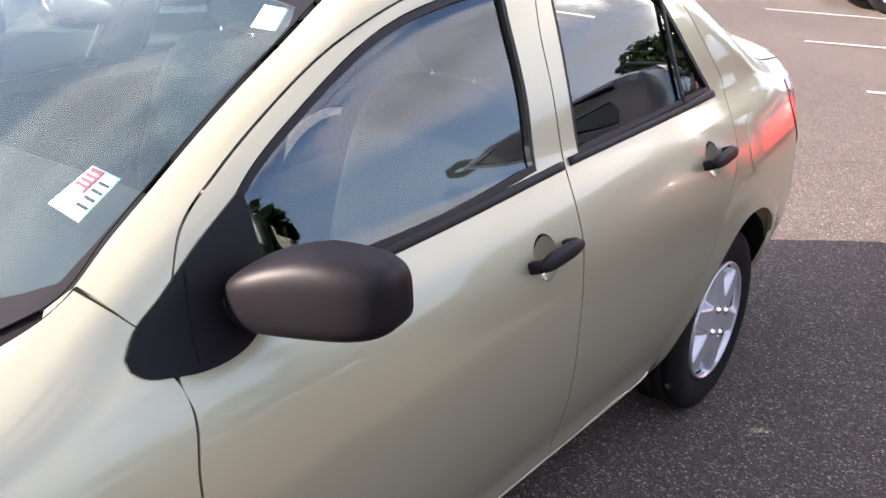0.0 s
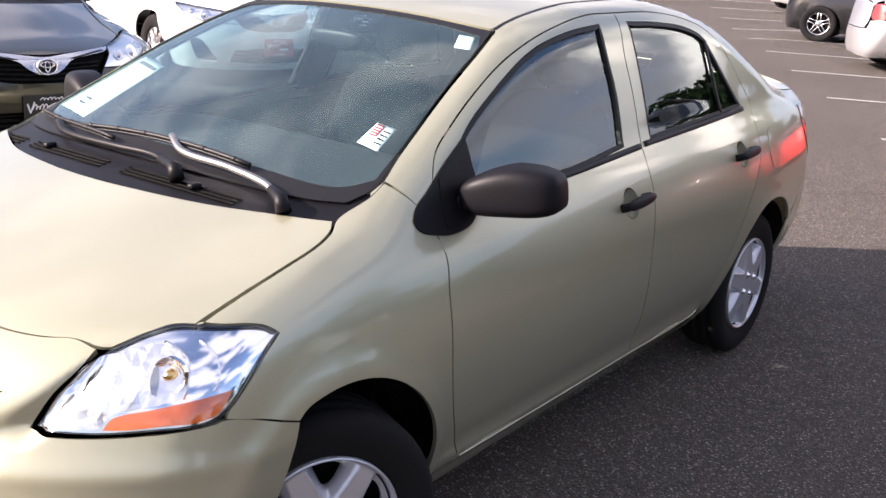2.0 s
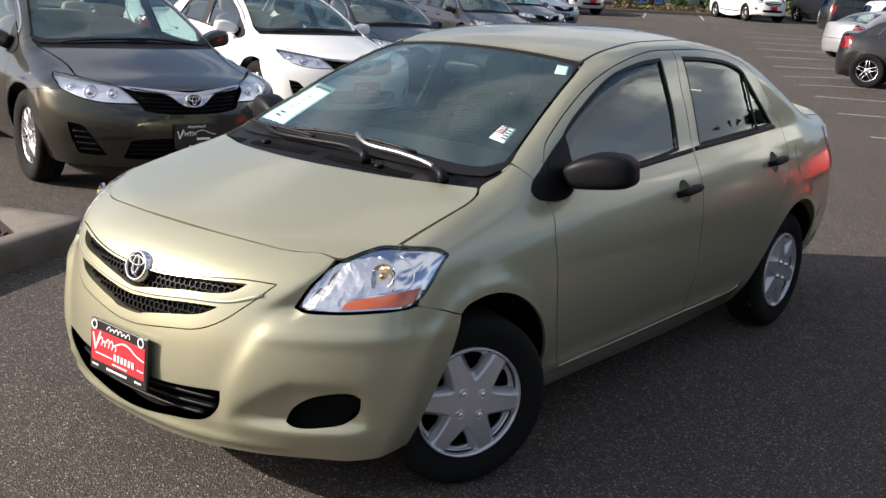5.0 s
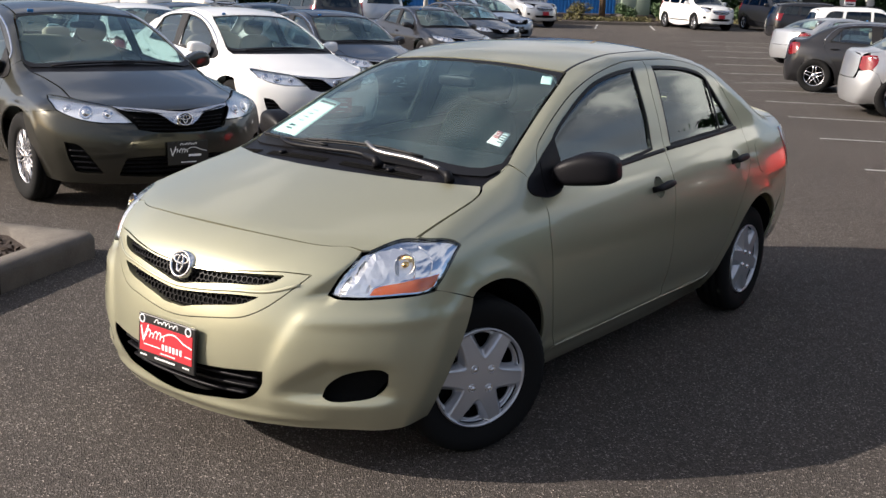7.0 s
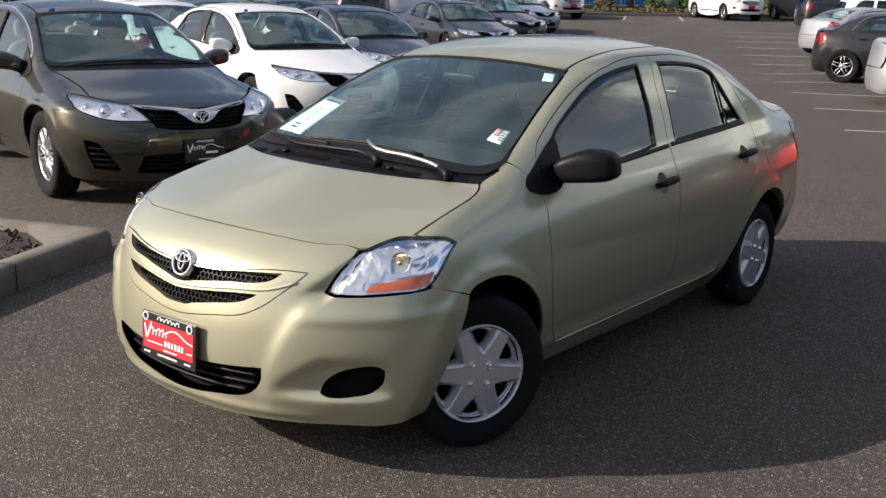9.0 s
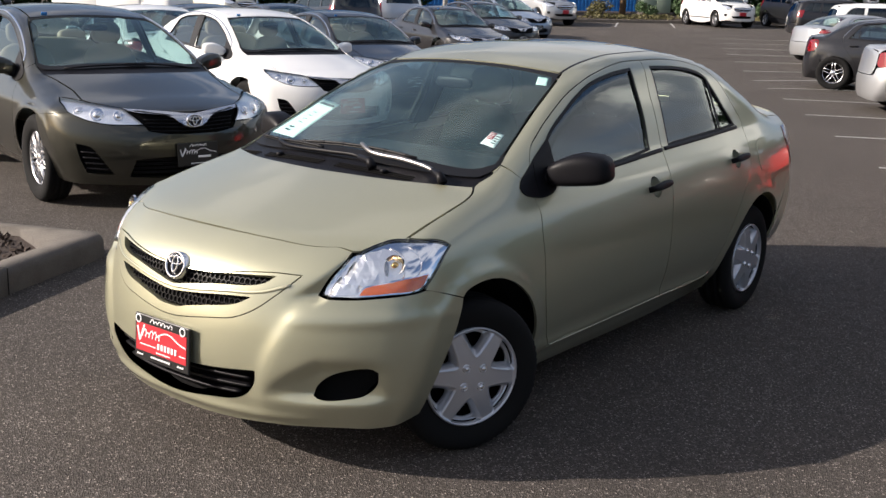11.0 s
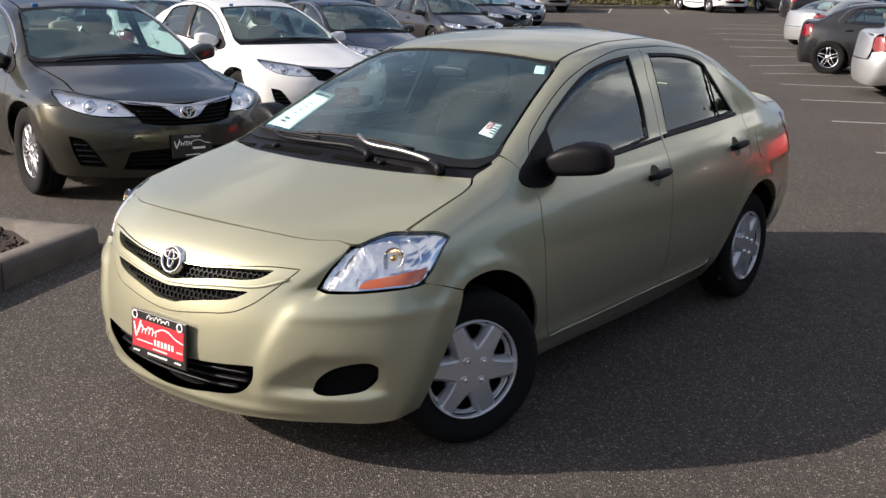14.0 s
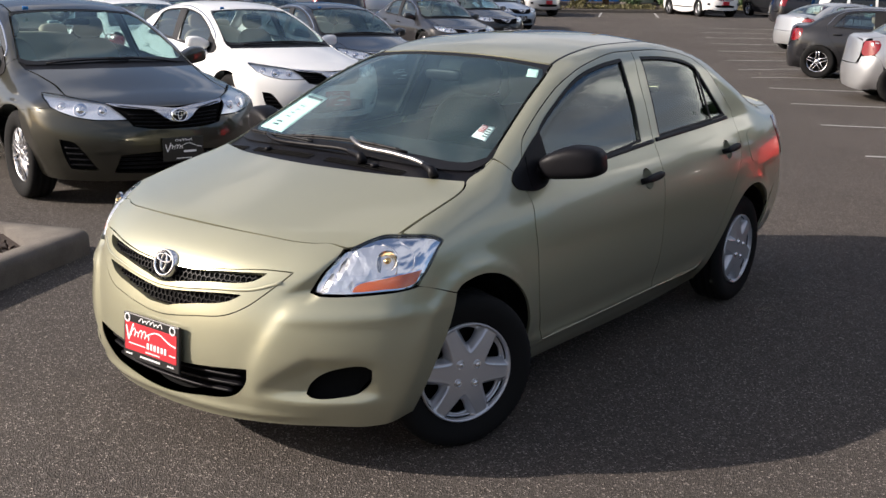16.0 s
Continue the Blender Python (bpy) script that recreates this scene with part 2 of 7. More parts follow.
M = {
    "green": paint("pale_green_metallic", (0.414, 0.406, 0.284), metal=0.55, rough=0.34, flake=0.25),
    "olive": paint("dark_olive_metallic", (0.042, 0.041, 0.031), metal=0.7, rough=0.35, flake=0.3),
    "white": paint("white_paint", (0.80, 0.80, 0.78)),
    "charcoal": paint("charcoal_metallic", (0.022, 0.023, 0.026), metal=0.5, rough=0.35, flake=0.3),
    "black": paint("black_paint", (0.012, 0.012, 0.014)),
    "silver": paint("silver_metallic", (0.52, 0.53, 0.54), metal=0.7, rough=0.35, flake=0.2),
    "bluesilver": paint("pale_blue_metallic", (0.30, 0.36, 0.45), metal=0.6, rough=0.35, flake=0.2),
    "champagne": paint("champagne_metallic", (0.55, 0.52, 0.45), metal=0.5, rough=0.38, flake=0.2),
    "red": paint("red_paint", (0.50, 0.02, 0.02)),
    "trim": material("black_plastic", (0.0055, 0.0052, 0.0066), 0.44, Specular_IOR_Level=0.15, grain=0.3, grain_scale=900.0, bump_depth=0.0004),
    "rubber": material("tyre_rubber", (0.007, 0.007, 0.007), 0.85, grain=0.3, grain_scale=250.0, blotch=0.3, bump_depth=0.001, Specular_IOR_Level=0.2),
    "gasket": material("black_rubber_seal", (0.007, 0.007, 0.008), 0.5, Specular_IOR_Level=0.25),
    # near-black for hidden parts; the shade of gaps and hollows is in its colour
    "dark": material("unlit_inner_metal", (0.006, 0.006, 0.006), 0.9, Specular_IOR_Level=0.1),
    "cover": material("silver_wheel_cover", (0.54, 0.55, 0.58), 0.31, 0.65, grain=0.06, blotch=0.08, blotch_scale=9.0),
    "alloy": material("bright_alloy", (0.62, 0.62, 0.64), 0.25, 0.9),
    "badgeground": material("glossy_black_enamel", (0.008, 0.008, 0.010), 0.12, Specular_IOR_Level=0.3),
    "brass": material("golden_metal", (0.75, 0.52, 0.22), 0.2, 1.0),
    "chrome": material("chrome", (0.80, 0.80, 0.82), 0.06, 1.0),
    # lamp reflector darkened in colour, for a shaded patch beside the bulb
    "dimreflector": material("shaded_lamp_reflector", (0.40, 0.41, 0.43), 0.22, 1.0, bump_depth=0.003, grain=0.05, grain_scale=40.0),
    "reflector": material("lamp_reflector", (0.90, 0.91, 0.93), 0.28, 0.9, bump_depth=0.004, grain=0.05, grain_scale=60.0),
    "mirrorcup": material("silvered_plastic", (0.90, 0.91, 0.93), 0.07, 1.0),
    "lens": glass("clear_lamp_lens", (0.97, 0.97, 0.98)),
    "amber": material("amber_lens", (0.60, 0.115, 0.004), 0.16, grain=0.5, grain_scale=90.0, blotch=0.6, blotch_scale=22.0, bump_depth=0.002, Coat_Weight=1.0, Coat_Roughness=0.02),
    "tail": material("red_lens", (0.17, 0.005, 0.007), 0.16, Coat_Weight=1.0, Coat_Roughness=0.02),
    "glass": glass("green_tint_glass", (0.50, 0.60, 0.58), bright=0.13),
    "screen": glass("clear_green_glass", (0.70, 0.92, 0.92), bright=0.072, film=0.042),
    "doorglass": glass("dark_green_door_glass", (0.42, 0.51, 0.48), bright=0.105),
    "privacy": glass("dark_tint_glass", (0.10, 0.11, 0.11)),
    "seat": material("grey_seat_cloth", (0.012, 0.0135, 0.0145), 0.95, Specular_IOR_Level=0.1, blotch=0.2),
    "tan": material("tan_seat_cloth", (0.30, 0.26, 0.20), 0.9, grain=0.2, grain_scale=400.0),
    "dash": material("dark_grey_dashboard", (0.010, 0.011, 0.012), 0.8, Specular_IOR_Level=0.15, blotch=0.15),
    "lining": material("grey_headliner", (0.07, 0.07, 0.068), 0.95, Specular_IOR_Level=0.1, grain=0.1),
    "paper": material("pale_paper", (0.74, 0.84, 0.74), 0.7, blotch=0.06),
    "card": material("white_card", (0.82, 0.80, 0.78), 0.6),
    "redink": material("red_print", (0.44, 0.014, 0.024), 0.5),
    "whiteink": material("white_print", (0.85, 0.85, 0.85), 0.5),
    "blackink": material("black_print", (0.012, 0.012, 0.012), 0.4),
    "blueink": material("blue_sticker", (0.03, 0.20, 0.55), 0.5),
    "asphalt": asphalt(),
    "concrete": material("kerb_concrete", (0.108, 0.096, 0.083), 0.92, grain=0.7, grain_scale=140.0, blotch=0.9, blotch_scale=7.0, bump_depth=0.006),
    "mulch": material("bark_mulch", (0.040, 0.027, 0.020), 0.95, grain=0.7, grain_scale=45.0, blotch=0.4, bump_depth=0.02),
    "line": material("worn_line_paint", (0.36, 0.355, 0.34), 0.75, grain=0.25, grain_scale=60.0, blotch=0.35, blotch_scale=8.0),
    "bluewall": material("blue_sheet_wall", (0.018, 0.155, 0.46), 0.45, grain=0.06, grain_scale=3.0, blotch=0.15, blotch_scale=0.3),
    "stucco": material("pale_wall", (0.55, 0.54, 0.50), 0.9, grain=0.1, blotch=0.2, blotch_scale=0.6),
    "arm": material("dark_wiper_metal", (0.30, 0.29, 0.28), 0.35, 0.9, blotch=0.1),
    "wood": material("weathered_pole_wood", (0.13, 0.085, 0.05), 0.85, grain=0.4, grain_scale=20.0, blotch=0.3),
    "leaf": material("shrub_leaves", (0.045, 0.085, 0.025), 0.6, grain=0.5, grain_scale=3.0, blotch=0.5, blotch_scale=0.7),
    "conifer": material("cedar_leaves", (0.010, 0.023, 0.008), 0.8, Specular_IOR_Level=0.1, grain=0.5, grain_scale=3.0, blotch=0.5, blotch_scale=0.6),
    "dryleaf": material("olive_brown_leaves", (0.11, 0.10, 0.035), 0.7, grain=0.5, grain_scale=4.0, blotch=0.5, blotch_scale=1.0),
    "bark": material("bark", (0.09, 0.065, 0.045), 0.9, grain=0.4, grain_scale=30.0, bump_depth=0.01),
    "galv": material("grey_metal", (0.42, 0.43, 0.43), 0.45, 0.6, blotch=0.15),
    "box_green": material("pale_green_cabinet", (0.22, 0.27, 0.21), 0.5, blotch=0.15, blotch_scale=2.0),
    "yellow": material("yellow_post", (0.62, 0.36, 0.02), 0.6, blotch=0.2),
}


# ---- small builders ----
def part(name, bm, mat, parent=None, label="", smooth=True):
    """One bmesh as one mesh object, under its parent."""
    me = bpy.data.meshes.new(name)
    bm.to_mesh(me)
    bm.free()
    me.materials.append(mat)
    if smooth:
        me.polygons.foreach_set("use_smooth", [True] * len(me.polygons))
    ob = new(name, me)
    ob.parent = parent
    return tagged(ob, label=label)


def thing(name, label, category, group="", at=None):
    ob = new(name)
    ob.empty_display_size = 0.2
    if at is not None:
        ob.matrix_world = at
    return tagged(ob, label, category, group)


def add_box(bm, size, m, bevel=0.0, segments=2):
    """A box with softened edges."""
    tmp = bmesh.new()
    bmesh.ops.create_cube(tmp, size=1.0, matrix=Matrix.Diagonal((*size, 1)))
    if bevel:
        bmesh.ops.bevel(tmp, geom=tmp.edges[:], offset=bevel, segments=segments, profile=0.5, affect="EDGES")
    merge(bm, tmp, m)


def merge(bm, tmp, m=None):
    if m is not None:
        tmp.transform(m)
    me = bpy.data.meshes.new("tmp")
    tmp.to_mesh(me)
    bm.from_mesh(me)
    bpy.data.meshes.remove(me)
    tmp.free()


def box(size, m, bevel=0.0, segments=2):
    bm = bmesh.new()
    add_box(bm, size, m, bevel, segments)
    return bm


def lathe(profile, count=48, axis="x", closed=False):
    """A profile of (r, h) turned round an axis."""
    bm = bmesh.new()
    rings = []
    for i in range(count):
        a = 2 * math.pi * i / count
        c, s = math.cos(a), math.sin(a)
        rings.append([bm.verts.new((h, r * c, r * s) if axis == "x" else (r * c, r * s, h)) for r, h in profile])
    last = len(profile) if closed else len(profile) - 1
    for i in range(count):
        a, b = rings[i], rings[(i + 1) % count]
        for j in range(last):
            k = (j + 1) % len(profile)
            bm.faces.new((a[j], a[k], b[k], b[j]))
    bmesh.ops.remove_doubles(bm, verts=bm.verts, dist=1e-5)
    bmesh.ops.recalc_face_normals(bm, faces=bm.faces)
    return bm


def tube(points, radius, sides=8, radii=None):
    """A round bar along a line of points."""
    bm = bmesh.new()
    pts = [Vector(p) for p in points]
    rings = []
    for i, p in enumerate(pts):
        d = (pts[min(i + 1, len(pts) - 1)] - pts[max(i - 1, 0)]).normalized()
        u = d.cross(Vector((0, 0, 1)) if abs(d.z) < 0.9 else Vector((1, 0, 0))).normalized()
        v = d.cross(u)
        r = radii[i] if radii else radius
        rings.append([bm.verts.new(p + (u * math.cos(2 * math.pi * j / sides) + v * math.sin(2 * math.pi * j / sides)) * r) for j in range(sides)])
    for a, b in zip(rings, rings[1:]):
        for j in range(sides):
            bm.faces.new((a[j], a[(j + 1) % sides], b[(j + 1) % sides], b[j]))
    bm.faces.new(rings[0][::-1])
    bm.faces.new(rings[-1])
    bmesh.ops.recalc_face_normals(bm, faces=bm.faces)
    return bm


def slab(outline, thick, m, bevel=0.0):
    """A flat outline in x, z given a thickness along y."""
    bm = bmesh.new()
    f = bm.faces.new([bm.verts.new((x, 0, z)) for x, z in outline])
    r = bmesh.ops.extrude_face_region(bm, geom=[f])
    bmesh.ops.translate(bm, vec=(0, thick, 0), verts=[v for v in r["geom"] if isinstance(v, bmesh.types.BMVert)])
    bmesh.ops.recalc_face_normals(bm, faces=bm.faces)
    if bevel:
        bmesh.ops.bevel(bm, geom=bm.edges[:], offset=bevel, segments=2, profile=0.5, affect="EDGES")
    bm.transform(m)
    return bm


# ---- the skin of a car ----
def spline(pts, soft=0.02):
    """A smooth curve y(x) through a few points that does not overshoot."""
    xs, ys = (np.array(v, float) for v in zip(*pts))
    h, d = np.diff(xs), np.diff(ys) / np.diff(xs)
    m = np.zeros(len(xs))
    m[0], m[-1] = d[0], d[-1]
    for i in range(1, len(xs) - 1):
        if d[i - 1] * d[i] > 0:
            w1, w2 = 2 * h[i] + h[i - 1], h[i] + 2 * h[i - 1]
            m[i] = (w1 + w2) / (w1 / d[i - 1] + w2 / d[i])
    gx = np.arange(xs[0] - 0.5, xs[-1] + 0.5, 0.002)
    i = np.clip(np.searchsorted(xs, gx) - 1, 0, len(xs) - 2)
    t = (gx - xs[i]) / h[i]
    g = ((1 + 2 * t) * (1 - t) ** 2 * ys[i] + t * (1 - t) ** 2 * h[i] * m[i]
         + t * t * (3 - 2 * t) * ys[i + 1] + t * t * (t - 1) * h[i] * m[i + 1])
    g = np.where(t < 0, ys[0] + (gx - xs[0]) * m[0], np.where(t > 1, ys[-1] + (gx - xs[-1]) * m[-1], g))
    n = int(3 * soft / 0.002)
    w = np.exp(-0.5 * (np.arange(-n, n + 1) * 0.002 / soft) ** 2)
    lead = g[0] + (np.arange(-n, 0)) * (g[1] - g[0])
    trail = g[-1] + (np.arange(1, n + 1)) * (g[-1] - g[-2])
    g = np.convolve(np.r_[lead, g, trail], w / w.sum(), "valid")
    return lambda x: np.interp(x, gx, g)


def smax(a, b, k):
    h = np.maximum(k - np.abs(a - b), 0) / k
    return np.maximum(a, b) + h * h * k / 4


def bump(r, width):
    return np.exp(-(r / width) ** 2)


class Shape:
    """A car's skin as the zero of one smooth function. y runs from the front axle to the rear, x to the driver's side."""

    def __init__(self, **s):
        self.top, self.crown, self.sec = spline(s["top"]), spline(s["crown"]), spline(s["section"])
        self.wide, self.rise = spline(s["wide"]), s["rise"]
        self.nose, self.nose_b, self.nose_p = spline(s["nose"]), s["nose_b"], s["nose_p"]
        self.tail, self.tail_b = spline(s["tail"]), s["tail_b"]
        self.base, self.arch, self.detail, self.k = s["base"], s["arch"], s.get("detail"), s.get("k", 0.07)

    def f(self, x, y, z):
        a = np.abs(x)
        side = self.sec(z - self.rise * (y - 1.5)) + self.wide(y)
        for yc in (0.0, self.base):
            r = np.hypot(y - yc, z - self.arch[0])
            side = side + self.arch[2] * (1.0 if yc == 0 else 0.5) * bump(np.maximum(r - self.arch[1] - 0.012, 0), 0.04) * (z > 0.1)
        sd = (a - side) * 0.93
        tp = (z - self.top(y) + self.crown(y) * a * a) * 0.85
        ns = (self.nose(z) + self.nose_b * (a / 0.85) ** self.nose_p - y) * 0.85
        tl = (y - self.tail(z) + self.tail_b * (a / 0.85) ** 3.2) * 0.85
        v = smax(smax(sd, tp, self.k), smax(ns, tl, 0.02), self.k)
        return v - self.detail(a, y, z) if self.detail else v

    def cast(self, o, d, far):
        """Along rays o + t d, from outside inwards, the first place on the skin."""
        o, d = np.asarray(o, float), np.asarray(d, float)
        steps = 48
        lo, found = np.zeros(len(o)), np.zeros(len(o), bool)
        hi = np.full(len(o), far * 0.5)
        for n in range(1, steps + 1):
            t = far * n / steps
            p = o + d * t
            inside = (self.f(p[:, 0], p[:, 1], p[:, 2]) < 0) & ~found
            hi[inside], lo[inside] = t, far * (n - 1) / steps
            found |= inside
        for _ in range(22):
            mid = (lo + hi) / 2
            p = o + d * mid[:, None]
            inside = self.f(p[:, 0], p[:, 1], p[:, 2]) < 0
            hi, lo = np.where(inside, mid, hi), np.where(inside, lo, mid)
        return o + d * hi[:, None], found

    def normal(self, p):
        e, g = 0.008, []
        for i in range(3):
            q = np.zeros(3)
            q[i] = e
            a, b = p + q, p - q
            g.append(self.f(a[:, 0], a[:, 1], a[:, 2]) - self.f(b[:, 0], b[:, 1], b[:, 2]))
        g = np.array(g).T
        return g / np.maximum(np.linalg.norm(g, axis=1, keepdims=True), 1e-9)

    def from_side(self, uv):
        uv = np.asarray(uv, float)
        o = np.c_[np.full(len(uv), 1.3), uv[:, 0], uv[:, 1]]
        return self.cast(o, np.array([[-1.0, 0, 0]]), 1.3)[0]

    def from_top(self, uv):
        uv = np.asarray(uv, float)
        o = np.c_[uv[:, 0], uv[:, 1], np.full(len(uv), 2.2)]
        return self.cast(o, np.array([[0, 0, -1.0]]), 2.2)[0]

    def from_round(self, uv, yc=0.35):
        """u: degrees round an upright axis, 0 straight ahead of the car, towards the driver's side; v: height."""
        uv = np.asarray(uv, float)
        a = np.radians(uv[:, 0])
        d = np.c_[np.sin(a), -np.cos(a), 0 * a]
        o = np.c_[0 * a, 0 * a + yc, uv[:, 1]] + d * 1.9
        return self.cast(o, -d, 1.9)[0]


def yaris_detail(a, y, z):
    """The prow and scoops of the bumper, and the doors' flared lower edge."""
    front = np.clip((-0.10 - y) / 0.15, 0, 1)
    def ramp(t, w):
        return 1.0 / (1.0 + np.exp(-np.clip(t / w, -40, 40)))

    edge = 0.395 + 0.17 * np.clip((z - 0.30) / 0.42, 0, 1) ** 1.5
    band = np.clip((z - 0.22) / 0.08, 0, 1) * np.clip((0.67 - z) / 0.09, 0, 1)
    # pontoons that stand proud of the middle
    v = 0.014 * ramp(a - edge, 0.016) * np.exp(-((a - 0.50) / 0.26) ** 4) * band
    # hollow at the lamp's inner corner
    turn = np.degrees(np.arctan2(a, 0.35 - y)) - 32.7 - 47.0 * (z - 0.672)
    wide = np.clip(5.6 - 27.0 * (z - 0.655), 1.5, 6.0)
    v = v - 0.032 * np.log1p(np.exp(np.clip(9.0 * (1.0 + np.minimum(turn, 0) / wide), -30, 30))) / 9.0 * ramp(-turn, 0.30) * ramp(z - 0.658, 0.007) * np.clip((0.815 - z) / 0.05, 0, 1)
    # pocket round the fog blank, with a flat floor
    top = 0.340 + 0.62 * np.clip(a - 0.43, 0, 0.16)
    v = v - 0.034 * np.clip((a - 0.42) / 0.14, 0, 1) * ramp(0.745 - a, 0.018) * ramp(z - 0.318, 0.007) * ramp(top - z, 0.010)
    # ledge above the pontoon's face
    v = v + 0.007 * np.exp(-((a - 0.68) / 0.18) ** 4) * np.exp(-((z - 0.600) / 0.026) ** 2)
    # chin
    v = v + 0.010 * np.exp(-((z - 0.236) / 0.018) ** 2) * np.exp(-(a / 0.52) ** 6)
    v = front * v
    side = np.clip((y - 0.36) / 0.10, 0, 1) * np.clip((2.12 - y) / 0.10, 0, 1)
    v = v + side * 0.012 * np.exp(-((z - 0.300) / 0.030) ** 2)
    return v


SEDAN = dict(
    top=[(-0.80, 0.66), (-0.72, 0.755), (-0.6, 0.82), (-0.4, 0.885), (-0.2, 0.94), (0.0, 0.99), (0.12, 1.02), (0.44, 1.157), (0.7, 1.275), (0.95, 1.368),
         (1.15, 1.416), (1.45, 1.449), (1.8, 1.455), (2.1, 1.430), (2.3, 1.390), (2.6, 1.258), (2.88, 1.128), (3.0, 1.098), (3.3, 1.083), (3.45, 1.03), (3.6, 0.9)],
    crown=[(-0.8, 0.16), (0.0, 0.15), (0.3, 0.17), (1.0, 0.15), (2.2, 0.16), (3.4, 0.12)],
    section=[(0.10, 0.63), (0.18, 0.692), (0.24, 0.742), (0.29, 0.770), (0.36, 0.798), (0.46, 0.828), (0.60, 0.845), (0.72, 0.84), (0.83, 0.818), (0.92, 0.78), (1.0, 0.73), (1.1, 0.690), (1.2, 0.649),
             (1.3, 0.605), (1.4, 0.556), (1.5, 0.50)],
    wide=[(-0.8, -0.03), (-0.2, -0.012), (0.6, 0.0), (2.1, 0.0), (2.55, -0.010), (2.8, -0.028), (3.4, -0.105)],
    rise=0.03, nose=[(0.10, -0.66), (0.2, -0.715), (0.3, -0.75), (0.42, -0.765), (0.52, -0.757), (0.62, -0.735), (0.72, -0.70), (0.82, -0.62), (0.9, -0.5), (1.0, -0.2)],
    nose_b=0.405, nose_p=2.45, tail=[(0.1, 3.36), (0.3, 3.48), (0.5, 3.50), (0.75, 3.46), (0.95, 3.42), (1.1, 3.38)], tail_b=0.46,
    base=2.55, arch=(0.303, 0.370, 0.014), detail=yaris_detail,
)


# ---- panels cut from a skin ----
def rounded(loop, step, closed=True):
    """A smooth line through a loop of points; turns sharper than 42 degrees stay corners."""
    p = [Vector(q) for q in loop]
    n = len(p)
    tang, corner = [], []
    for i in range(n):
        a, b = p[i] - p[i - 1], p[(i + 1) % n] - p[i]
        ang = a.angle(b, 0.0)
        corner.append(ang > radians(42) or (not closed and i in (0, n - 1)))
        tang.append(((a.normalized() + b.normalized()) * 0.5))
    out = []
    for i in range(n if closed else n - 1):
        q0, q1 = p[i], p[(i + 1) % n]
        d = (q1 - q0).length
        t0 = (q1 - q0) if corner[i] else tang[i] * d
        t1 = (q1 - q0) if corner[(i + 1) % n] else tang[(i + 1) % n] * d
        k = max(1, int(math.ceil(d / step)))
        for j in range(k):
            t = j / k
            out.append((2 * t**3 - 3 * t * t + 1) * q0 + (t**3 - 2 * t * t + t) * t0 + (3 * t * t - 2 * t**3) * q1 + (t**3 - t * t) * t1)
    if not closed:
        out.append(p[-1])
    return out


def inside(pts, loop):
    """Which of the points lie inside a loop."""
    x, y = pts[:, 0], pts[:, 1]
    hit = np.zeros(len(pts), bool)
    for (x0, y0), (x1, y1) in zip(loop, np.roll(loop, -1, axis=0)):
        if y0 != y1:
            hit ^= ((y0 > y) != (y1 > y)) & (x < (x1 - x0) * (y - y0) / (y1 - y0) + x0)
    return hit


def near(pts, loop, dist):
    """Which of the points lie within dist of a loop."""
    out = np.zeros(len(pts), bool)
    for a, b in zip(loop, np.roll(loop, -1, axis=0)):
        d = b - a
        t = np.clip(((pts - a) @ d) / max(d @ d, 1e-12), 0, 1)
        out |= np.hypot(*(pts - a - t[:, None] * d).T) < dist
    return out


from mathutils.geometry import delaunay_2d_cdt

DEG = 0.0185


def shrunk(loop, by):
    """A dense loop drawn in by a small width (or out, below zero)."""
    a = np.array(loop)
    area = 0.5 * np.sum(a[:, 0] * np.roll(a[:, 1], -1) - a[:, 1] * np.roll(a[:, 0], -1))
    d = np.roll(a, -1, axis=0) - np.roll(a, 1, axis=0)
    d /= np.maximum(np.linalg.norm(d, axis=1, keepdims=True), 1e-9)
    inward = np.c_[-d[:, 1], d[:, 0]] * np.sign(area)
    return a + inward * by


